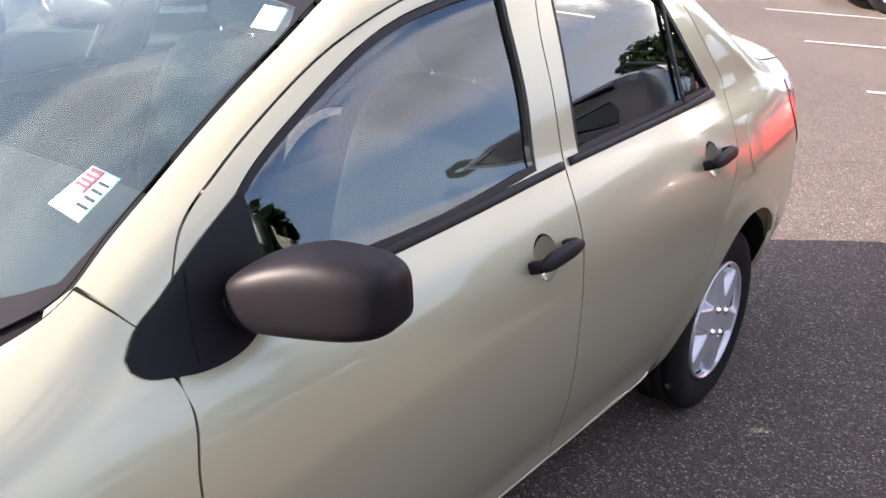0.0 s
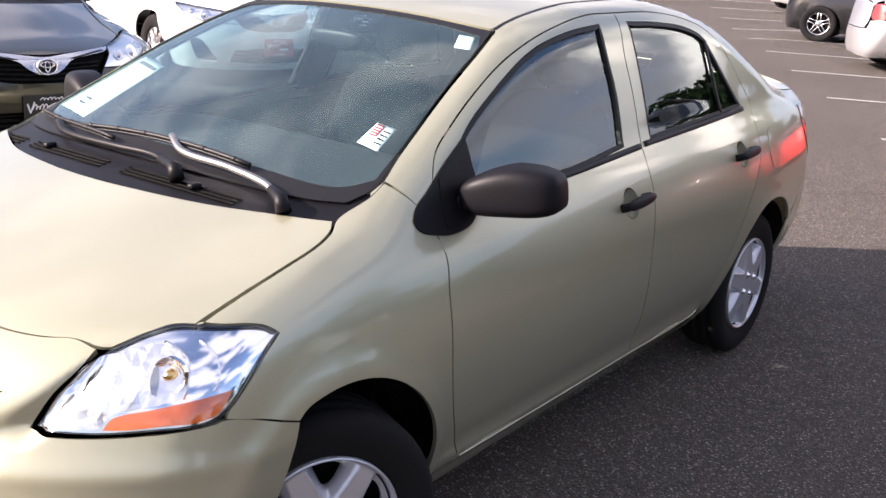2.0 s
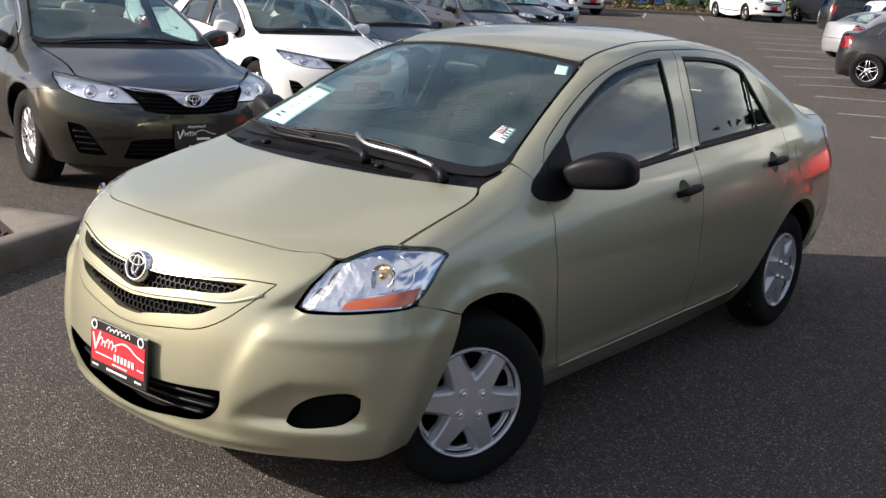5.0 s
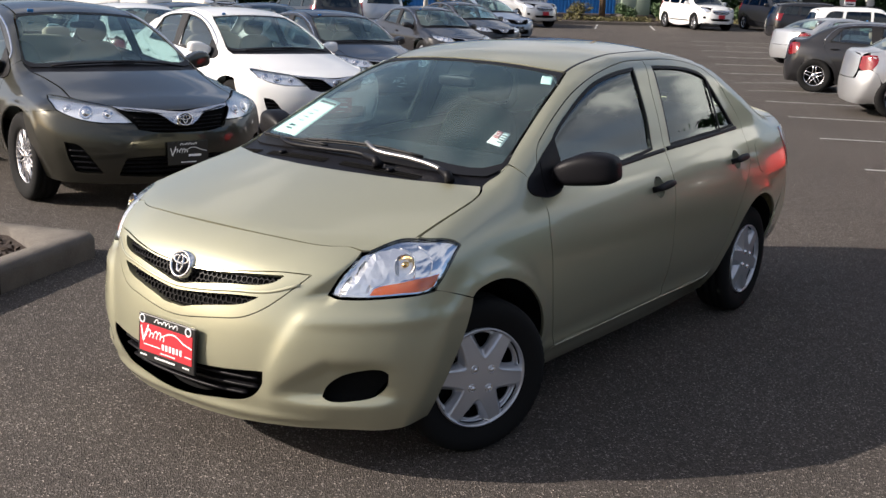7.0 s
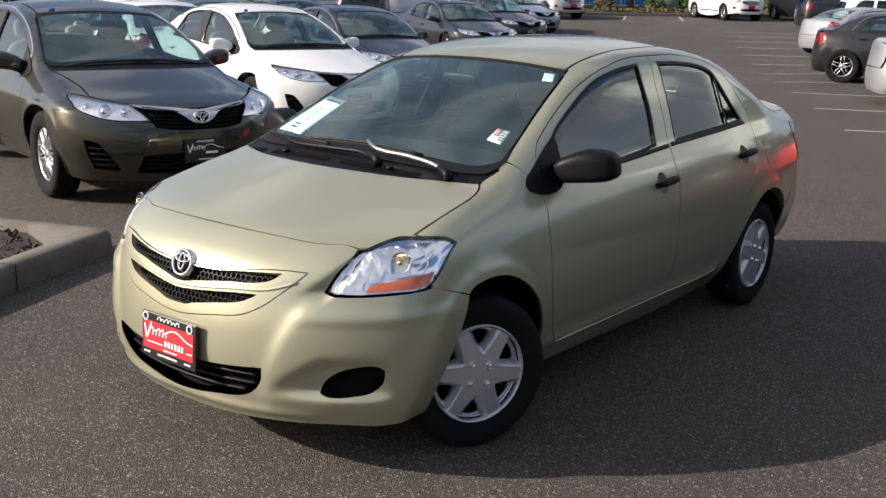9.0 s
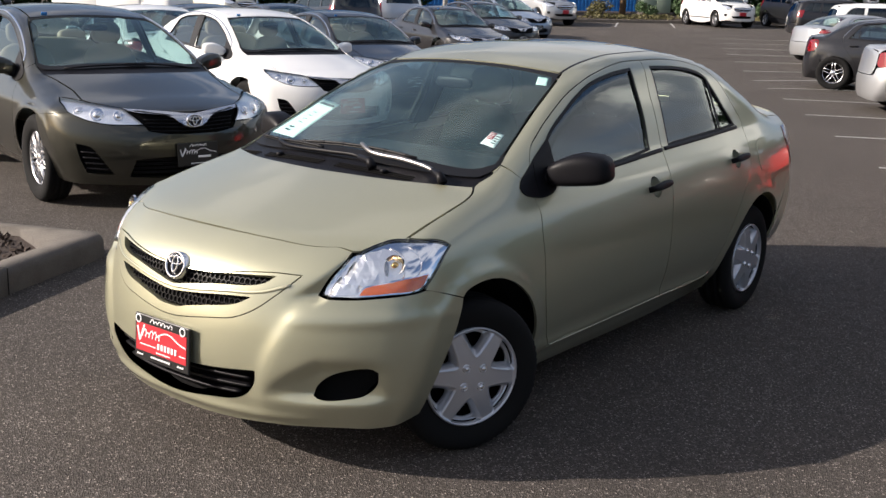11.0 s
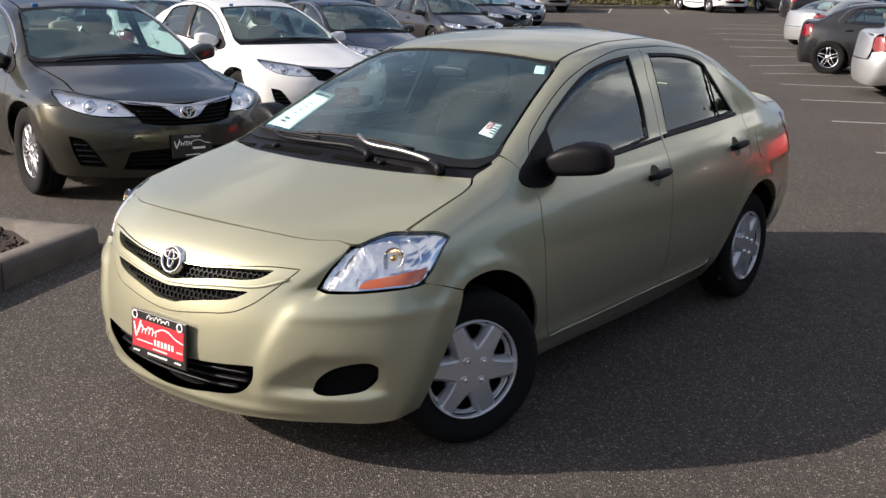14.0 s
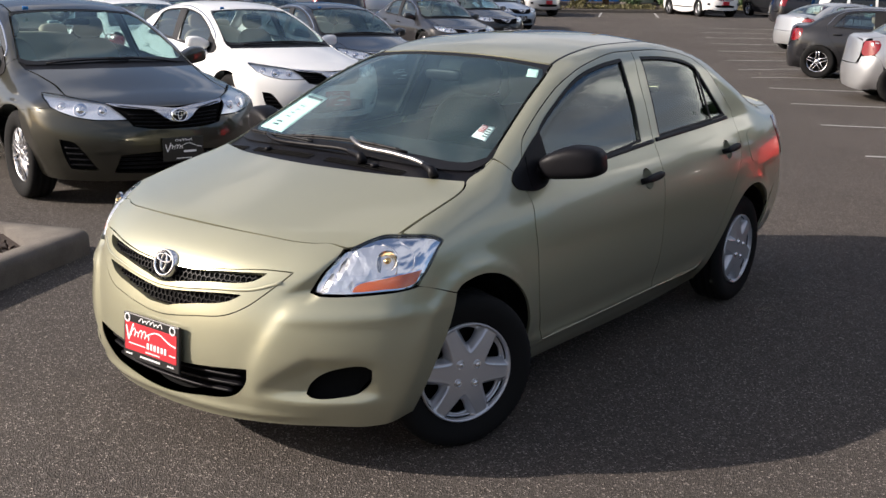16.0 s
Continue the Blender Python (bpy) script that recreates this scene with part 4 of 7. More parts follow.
        panel("mirror_base", shape, "side", [(0.339, 0.950), (0.341, 0.934), (0.356, 0.922), (0.40, 0.911), (0.45, 0.904), (0.53, 0.912), (0.585, 0.940), (0.618, 0.972), (0.612, 1.03), (0.610, 1.112), (0.50, 1.054), (0.42, 1.006), (0.365, 0.976)], [], M["trim"], car, s, lift=0.005, flange=0.007, label="black plastic triangle behind the mirror", **how)
        part("trim_joint", mirrored(strip(shape, "side", [(0.470, 1.030), (0.452, 0.97), (0.441, 0.917)], 0.005, 0.0058, warp), s), M["dark"], car, "dark joint across the mirror triangle")
        for yc in (0.0, yb):
            well = bmesh.new()
            arc = [(yc + 0.362 * math.cos(a), zc - 0.01 + 0.362 * math.sin(a)) for a in np.linspace(-0.06 if yc else -0.04, math.pi + 0.04, 20)]
            skin = np.minimum(shape.from_side(np.array(arc))[:, 0] - 0.012, 0.795 if yc else 0.765)
            a = [[well.verts.new((0.46, y, z)) for y, z in arc], [well.verts.new((max(float(x), 0.5), y, z)) for x, (y, z) in zip(skin, arc)]]
            for i in range(len(arc) - 1):
                well.faces.new((a[0][i], a[0][i + 1], a[1][i + 1], a[1][i]))
            well.faces.new(a[0])
            if warp:
                for v in well.verts:
                    v.co = Vector(warp(np.array([v.co]), np.array([v.co]))[0][0])
            part("wheel_arch_liner", mirrored(well, s), M["dark"], car, "black wheel arch liner")
    # near-black inner shell; its colour gives the shade behind the joints
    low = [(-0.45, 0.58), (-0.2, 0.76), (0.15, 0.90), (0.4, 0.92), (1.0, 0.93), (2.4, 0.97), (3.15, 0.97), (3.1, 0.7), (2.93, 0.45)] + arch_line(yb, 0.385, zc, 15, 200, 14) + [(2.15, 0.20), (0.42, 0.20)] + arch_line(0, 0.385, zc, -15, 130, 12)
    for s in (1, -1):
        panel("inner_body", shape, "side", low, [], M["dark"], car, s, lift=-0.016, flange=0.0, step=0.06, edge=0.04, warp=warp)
    bm = box((1.30, 3.55, 0.02), Matrix.Translation((0, 1.33, 0.205)))
    add_box(bm, (0.85, 0.4, 0.02), Matrix.Translation((0, -0.40, 0.215)))
    add_box(bm, (0.95, 0.62, 0.02), Matrix.Translation((0, -0.02, 0.74)))
    add_box(bm, (0.9, 0.03, 0.5), Matrix.Translation((0, -0.42, 0.47)))
    add_box(bm, (1.36, 0.03, 0.8), Matrix.Translation((0, 0.30, 0.58)))
    add_box(bm, (1.2, 0.6, 0.02), Matrix.Translation((0, 2.95, 0.80)))
    if warp:
        for v in bm.verts:
            v.co = Vector(warp(np.array([v.co]), np.array([v.co]))[0][0])
    part("underbody", bm, M["dark"], car, "dark underbody", smooth=False)
    panel("headliner", shape, "top", both([(0.0, 1.0), (0.44, 1.03), (0.43, 2.2), (0.0, 2.25)]), [], M["lining"], car, lift=-0.03, flange=0.0, step=0.1, edge=0.05, warp=warp, label="grey cloth headliner")
    return hood


def rear_end(car, shape, mat, step, fine=True, warp=None):
    e = 0.012 if fine else 0.05
    how = dict(step=step, edge=e, warp=warp)
    lid = [(180 - a, z) for a, z in ((0, 0.62), (30, 0.62), (34, 0.72), (36, 0.98), (20, 1.02), (0, 1.03))]
    rear = [(a, z) for a, z in lid] + [(360 - a, z) for a, z in lid[::-1] if a != 180]
    panel("boot_face", shape, "back", rear, [], mat, car, gap=0.002, **how)
    bum = [(180, 0.22), (140, 0.20), (118, 0.21), (115.3, 0.30), (114.2, 0.42), (114.6, 0.54), (115.6, 0.60), (119.0, 0.688), (124, 0.742), (143, 0.735), (146, 0.615), (180, 0.61)]
    whole = bum + [(360 - a, z) for a, z in bum[::-1] if a != 180]
    panel("rear_bumper", shape, "back", whole, [], mat, car, gap=0.002, **how)
    for s in (1, -1):
        panel("tail_lamp", shape, "back", [(126.0, 0.765), (121.5, 0.86), (121, 0.93), (124, 0.985), (132, 0.99), (142, 0.97), (144, 0.80), (141, 0.755)], [], M["tail"], car, s, lift=0.003, label="red tail lamp", **how)


def soft_box(size, m, power=3.2, rings=14, count=22):
    """A rounded block, as of a cushion or a mirror's housing."""
    bm = bmesh.new()
    def sp(c, p):
        return math.copysign(abs(c) ** (2 / p), c)
    grid = []
    for i in range(rings + 1):
        a = -math.pi / 2 + math.pi * i / rings
        grid.append([bm.verts.new((size[0] / 2 * sp(math.cos(a), power) * sp(math.cos(b), power), size[1] / 2 * sp(math.cos(a), power) * sp(math.sin(b), power), size[2] / 2 * sp(math.sin(a), power)))
                     for b in (2 * math.pi * j / count for j in range(count))])
    for r0, r1 in zip(grid, grid[1:]):
        for j in range(count):
            bm.faces.new((r0[j], r0[(j + 1) % count], r1[(j + 1) % count], r1[j]))
    bmesh.ops.remove_doubles(bm, verts=bm.verts, dist=1e-5)
    bmesh.ops.recalc_face_normals(bm, faces=bm.faces)
    bm.transform(m)
    return bm


def cabin(car, warp=None, cloth=None, simple=False):
    """Seats, dashboard, wheel and lining, as seen through the panes."""
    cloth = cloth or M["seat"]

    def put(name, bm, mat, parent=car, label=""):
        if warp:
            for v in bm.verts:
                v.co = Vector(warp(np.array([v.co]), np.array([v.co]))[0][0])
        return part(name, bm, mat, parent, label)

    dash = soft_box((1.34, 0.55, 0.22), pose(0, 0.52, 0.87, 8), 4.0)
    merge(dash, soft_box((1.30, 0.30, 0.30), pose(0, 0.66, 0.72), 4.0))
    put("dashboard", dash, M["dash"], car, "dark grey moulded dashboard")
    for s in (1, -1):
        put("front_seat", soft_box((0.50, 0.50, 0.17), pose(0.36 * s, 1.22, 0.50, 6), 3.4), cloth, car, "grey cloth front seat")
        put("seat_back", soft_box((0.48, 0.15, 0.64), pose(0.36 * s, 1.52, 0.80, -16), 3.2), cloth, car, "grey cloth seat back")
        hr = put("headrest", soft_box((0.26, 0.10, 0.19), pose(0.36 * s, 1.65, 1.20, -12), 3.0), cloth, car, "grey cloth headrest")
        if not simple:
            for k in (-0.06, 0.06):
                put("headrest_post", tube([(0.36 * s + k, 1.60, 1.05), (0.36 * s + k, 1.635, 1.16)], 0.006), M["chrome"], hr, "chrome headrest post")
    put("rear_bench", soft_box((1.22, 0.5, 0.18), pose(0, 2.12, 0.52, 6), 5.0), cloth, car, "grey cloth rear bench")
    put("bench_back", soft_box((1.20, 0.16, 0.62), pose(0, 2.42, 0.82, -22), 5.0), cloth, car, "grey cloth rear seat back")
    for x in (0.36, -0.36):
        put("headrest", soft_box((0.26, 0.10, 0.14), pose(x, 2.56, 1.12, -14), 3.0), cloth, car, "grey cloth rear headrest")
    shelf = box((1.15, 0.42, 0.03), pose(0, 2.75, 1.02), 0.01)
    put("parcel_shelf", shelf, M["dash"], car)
    wheel = lathe([(0.182 + 0.014 * math.cos(a), 0.014 * math.sin(a)) for a in np.linspace(0, 2 * math.pi, 10, endpoint=False)], 40, "z", closed=True)
    merge(wheel, soft_box((0.15, 0.12, 0.05), Matrix.Translation((0, 0, -0.01)), 3.0))
    add_box(wheel, (0.34, 0.03, 0.015), Matrix.Translation((0, 0, -0.01)), 0.004, 1)
    add_box(wheel, (0.03, 0.17, 0.015), Matrix.Translation((0, -0.09, -0.012)), 0.004, 1)
    wheel.transform(pose(0.36, 0.79, 0.81, -62, 0, 180))
    put("steering_wheel", wheel, M["trim"], car, "black steering wheel")
    put("rear_view_mirror", soft_box((0.20, 0.035, 0.055), pose(0, 0.86, 1.275, 0), 3.4), M["trim"], car, "black inside mirror below the roof")


# ---- the pale green saloon ----
def yaris():
    car = thing("car", "pale green metallic saloon with black mirrors and handles, parked on asphalt", "car")
    sh = Shape(**SEDAN)
    g = M["green"]
    body(car, sh, g, 0.028, glass_mat=M["doorglass"], rear_glass=M["privacy"])
    rear_end(car, sh, g, 0.035)
    how = dict(step=0.011, edge=0.008)
    top = [(0.0, 0.828), (13.3, 0.826), (20.7, 0.822), (26.7, 0.8165), (30.3, 0.8155), (34.2, 0.8175), (37.0, 0.807), (35.8, 0.778), (33.5, 0.735), (31.3, 0.670), (32.0, 0.667), (38.2, 0.666), (44.3, 0.675), (49.9, 0.686)]
    low = [(60.0, 0.632), (58.8, 0.554), (54.8, 0.383), (51.2, 0.215), (45, 0.200), (36, 0.205), (25, 0.20), (12, 0.193), (0, 0.19)]
    grille = [(0, 0.534), (2.0, 0.535), (4.6, 0.541), (10, 0.557), (16.0, 0.576), (19.7, 0.608), (24.2, 0.671), (28.2, 0.733), (22.9, 0.734), (15, 0.722), (9, 0.712), (5.2, 0.708), (0, 0.706)]
    intake = [(0, 0.378), (10, 0.385), (20.6, 0.402), (20.4, 0.360), (18.6, 0.312), (16.6, 0.288), (10.5, 0.268), (0, 0.250)]
    fog = [(31.0, 0.328), (31.8, 0.363), (33.8, 0.397), (36.7, 0.419), (41.2, 0.428), (42.4, 0.415), (42.2, 0.372), (40.5, 0.336), (36.6, 0.320), (32.0, 0.319)]
    outer = both(top + SEAM[::-1] + low)
    bumper = panel("front_bumper", sh, "round", outer, [both(grille), both(intake), fog, [(-a, z) for a, z in fog]], g, car, gap=0.0018, flange=0.018, **how)
    up = [(0, 0.698), (5.2, 0.700), (9, 0.704), (15, 0.714), (23.2, 0.723), (21.0, 0.699), (11.5, 0.676), (5, 0.658), (0, 0.643)]
    dn = [(0, 0.617), (3.4, 0.622), (13.3, 0.642), (18.8, 0.648), (16.0, 0.622), (9.7, 0.599), (4.6, 0.580), (2.6, 0.570), (0, 0.569)]
    gr = panel("grille_surround", sh, "round", both(grille), [both(up), both(dn)], g, car, gap=0.0018, lift=0.001, flange=0.03, label="pale green grille surround with two openings", **how)
    for name, loop in (("upper", up), ("lower", dn)):
        panel("grille_backing", sh, "round", both(loop), [], M["dark"], gr, lift=-0.032, flange=0.0, step=0.05, edge=0.02)
        honeycomb(sh, both(loop), gr)
    part("grille_crease", strip(sh, "round", [(-26.3, 0.700), (-21, 0.670), (-13.3, 0.657), (-4, 0.637), (0, 0.633), (4, 0.637), (13.3, 0.657), (21, 0.670), (26.3, 0.700)], 0.010, 0.005), g, gr)
    # badge
    at = pose(0, -0.711, 0.703, 72) @ Matrix.Diagonal((1.0, 0.90, 1, 1))
    bm = lathe([(0.044, 0.004), (0.046, 0.009), (0.052, 0.009), (0.055, 0.003), (0.055, -0.03)], 44, "z")
    bm.transform(at)
    badge = part("badge", bm, M["chrome"], car, "chrome oval badge")
    for w, h, oz in ((0.088, 0.036, 0.018), (0.034, 0.076, 0.003)):
        ring = lathe([(1.0, 0.0), (0.94, 0.005), (0.76, 0.005), (0.68, 0.0)], 36, "z")
        ring.transform(at @ Matrix.Translation((0, oz, 0.005)) @ Matrix.Diagonal((w / 2, h / 2, 1, 1)))
        part("badge_ring", ring, M["chrome"], badge)
    dome = lathe([(0.001, 0.0045), (0.046, 0.003), (0.046, -0.03)], 36, "z")
    dome.transform(at)
    part("badge_plate", dome, M["badgeground"], badge, "glossy black badge ground")
    # intake
    panel("intake_backing", sh, "round", both(intake), [], M["dark"], bumper, lift=-0.07, flange=-0.068, step=0.05, edge=0.02)
    for z in (0.292, 0.325, 0.358):
        w = 16.4 if z < 0.3 else 18.8
        part("intake_bar", strip(OffsetShape(sh, -0.035), "round", [(-w, z), (-8, z - 0.004), (0, z - 0.006), (8, z - 0.004), (w, z)], 0.011, 0.012), M["trim"], bumper, "black intake bar")
    for s in (1, -1):
        panel("fog_blank", sh, "round", fog, [], M["dark"], bumper, s, lift=-0.04, flange=-0.038, label="black fog lamp blank", **how)
        headlamp(sh, car, s)
        # door mirror
        mir = thing("door_mirror", "", "")
        mir.parent = car
        tagged(mir, label="matt black door mirror")
        hs = mirror_shell(s)
        part("housing", hs, M["trim"], mir, "matt black mirror housing")
        part("foot", mirrored(soft_box((0.15, 0.10, 0.050), pose(0.735, 0.565, 0.962, 0, -8, 10), 4.5, 12, 20), s), M["trim"], mir)
        part("mirror_glass", mirrored(soft_box((0.165, 0.006, 0.10), pose(0.868, 0.652, 1.008, 0, 0, 8), 4), s), M["chrome"], mir, "silvered mirror glass")
    for door in [o for o in car.children if o.name.split(".")[0] in ("front_door", "rear_door")]:
        s = 1 if door.data.vertices[0].co.x > 0 else -1
        y, z = (1.345, 0.845) if door.name.startswith("front") else (2.235, 0.884)
        handle(sh, door, y, z, s, door.name.startswith("front"))
    for s in (1, -1):
        for y in (0.0, 2.55):
            w = cover_wheel(car, turn=radians(84 if y == 0 else 72))
            steer = -24 if y == 0 else 0
            w.matrix_local = pose((0.722 if y == 0 else 0.688) * s, y + (0.03 if y == 0 else 0.01), 0.295, 0, 0, steer + (0 if s > 0 else 180))
    # fuel flap on the driver's side
    panel("fuel_flap", sh, "side", [(2.52, 0.80), (2.50, 0.86), (2.515, 0.935), (2.56, 0.95), (2.70, 0.945), (2.725, 0.90), (2.70, 0.83), (2.66, 0.80), (2.58, 0.788)], [], g, car, lift=0.0025, flange=0.004, **how)
    for s in (1, -1):
        part("roof_moulding", mirrored(strip(sh, "top", [(0.478, 0.995), (0.470, 1.15), (0.464, 1.4), (0.461, 1.7), (0.458, 2.0), (0.462, 2.24)], 0.011, 0.0008), s), M["gasket"], car, "black rubber roof moulding")
    # boot spoiler
    sp = strip(sh, "top", [(-0.58, 3.20), (-0.4, 3.285), (0, 3.335), (0.4, 3.285), (0.58, 3.20)], 0.040, 0.004)
    part("boot_spoiler", sp, g, car)
    for s in (1, -1):
        part("sill_flange", mirrored(strip(sh, "side", [(0.52, 0.2905), (1.0, 0.2915), (1.49, 0.2955), (1.985, 0.2985), (2.04, 0.311)], 0.006, 0.003), s), g, car)
    wipers(sh, car)
    cabin(car)
    stickers(sh, car)
    # number plate holder with the dealer's board
    plate = thing("plate_board", "", "")
    plate.parent = car
    tagged(plate, label="red and black dealer board in the plate holder")
    at = pose(0, -0.786, 0.430, -3) @ Matrix.Diagonal((0.95, 1, 0.95, 1))
    part("board", slab([(-0.160, -0.088), (0.160, -0.088), (0.160, 0.088), (-0.160, 0.088)], 0.012, at, 0.004), M["blackink"], plate, smooth=False)
    def bit(name, u, v, w, h, mat, tilt=0.0):
        part(name, box((w, 0.002, h), at @ pose(u, -0.001 if name == "red_field" else -0.0035, v, 0, tilt)), mat, plate, smooth=False)
    bit("red_field", 0, 0.0, 0.296, 0.108, M["redink"])
    def ink(pts, w):
        part("white_stroke", ribbon(at, pts, w), M["whiteink"], plate, smooth=False)
    scribble(ink, -0.065, 0.064, 0.13, 0.016, 6, 0.0035)
    ink([(-0.140, 0.040), (-0.126, -0.014), (-0.098, 0.050)], 0.008)
    scribble(ink, -0.112, 0.004, 0.10, 0.030, 5, 0.0050)
    ink([(-0.022, 0.018), (0.0, 0.030), (0.03, 0.040), (0.06, 0.038), (0.10, 0.020), (0.146, 0.010)], 0.005)
    for k in range(6):
        bit("white_bar", -0.012 + 0.020 * k, -0.018, 0.011, 0.022, M["whiteink"])
    bit("white_bar", -0.075, -0.026, 0.095, 0.003, M["whiteink"])
    bit("white_bar", 0.128, -0.026, 0.035, 0.003, M["whiteink"])
    for k in range(7):
        bit("white_bar", -0.02 + 0.012 * k, -0.044, 0.008, 0.005, M["whiteink"])
    for k in range(9):
        bit("white_bar", -0.052 + 0.013 * k, -0.068, 0.009, 0.007, M["whiteink"])
    for u in (-0.122, 0.118):
        for k in range(3):
            bit("white_bar", u + 0.013 * (k - 1), -0.068, 0.009, 0.006, M["whiteink"])
    for u in (-0.135, 0.125):
        ring = lathe([(0.017, 0.0), (0.017, 0.002), (0.012, 0.002), (0.012, 0.0)], 24, "z")
        ring.transform(at @ pose(u, -0.001, 0.068, 90))
        part("white_ring", ring, M["whiteink"], plate)
    return car


class OffsetShape:
    """A skin moved in or out along its normals."""

    def __init__(self, shape, by):
        self.s, self.by = shape, by

    def normal(self, p):
        return self.s.normal(p)

    def from_round(self, uv, yc=0.35):
        p = self.s.from_round(uv, yc)
        return p + self.s.normal(p) * self.by


def scribble(ink, u, v, length, height, count, width):
    """A row of slanted loops, as of a line of script."""
    pts = []
    for k in range(count * 8 + 1):
        t = 2 * math.pi * k / 8
        h = height * (0.5 - 0.5 * math.cos(t)) * (1.0 if (k // 8) % 3 != 1 else 0.62)
        pts.append((u + length * k / (count * 8) - 0.16 * height * math.sin(t) + 0.35 * h, v + h))
    ink(pts, width)


def ribbon(at, pts, width):
    """A flat stroke on a board."""
    p = [Vector(q) for q in rounded([tuple(q) for q in pts], 0.006, closed=False)]
    bm = bmesh.new()
    row = []
    for i, q in enumerate(p):
        d = (p[min(i + 1, len(p) - 1)] - p[max(i - 1, 0)]).normalized()
        n = Vector((-d.y, d.x)) * width / 2
        row.append((bm.verts.new(at @ Vector((q.x + n.x, -0.003, q.y + n.y))), bm.verts.new(at @ Vector((q.x - n.x, -0.003, q.y - n.y)))))
    for a, b in zip(row, row[1:]):
        bm.faces.new((a[0], b[0], b[1], a[1]))
    return bm


def honeycomb(sh, loop, parent, size=0.0125):
    """A net of six-sided cells that fills a grille's opening."""
    lp = np.array(rounded([(a * DEG, z) for a, z in loop], 0.012))
    u0, u1, v0, v1 = lp[:, 0].min(), lp[:, 0].max(), lp[:, 1].min(), lp[:, 1].max()
    w, h = size * math.sqrt(3), size * 1.5
    off = OffsetShape(sh, -0.018)
    quads, r = [], 0
    v = v0
    while v < v1 + size:
        u = u0 + (w / 2 if r % 2 else 0)
        while u < u1 + w:
            for k in range(3):
                a0, a1 = radians(90 + 60 * k), radians(150 + 60 * k)
                for ri, ro in ((size * 0.86, size * 1.14),):
                    quads.append([(u + rr * math.cos(a), v + rr * math.sin(a)) for rr, a in ((ri, a0), (ro, a0), (ro, a1), (ri, a1))])
            u += w
        v += h
        r += 1
    q = np.array(quads)
    ok = inside(q.mean(1), lp)
    q = q[ok].reshape(-1, 2)
    p = off.from_round(q / np.array([DEG, 1.0]))
    n = sh.normal(p)
    m = len(p)
    verts = np.concatenate([p, p - n * 0.010])
    faces = []
    for i in range(0, m, 4):
        faces.append([i, i + 1, i + 2, i + 3])
        faces += [[i + (j + 1) % 4, i + j, i + j + m, i + (j + 1) % 4 + m] for j in range(4)]
    me = bpy.data.meshes.new("grille_mesh")
    me.from_pydata(verts.tolist(), [], faces)
    me.materials.append(M["trim"])
    ob = new("grille_mesh", me)
    ob.parent = parent
    return tagged(ob, "black honeycomb mesh")


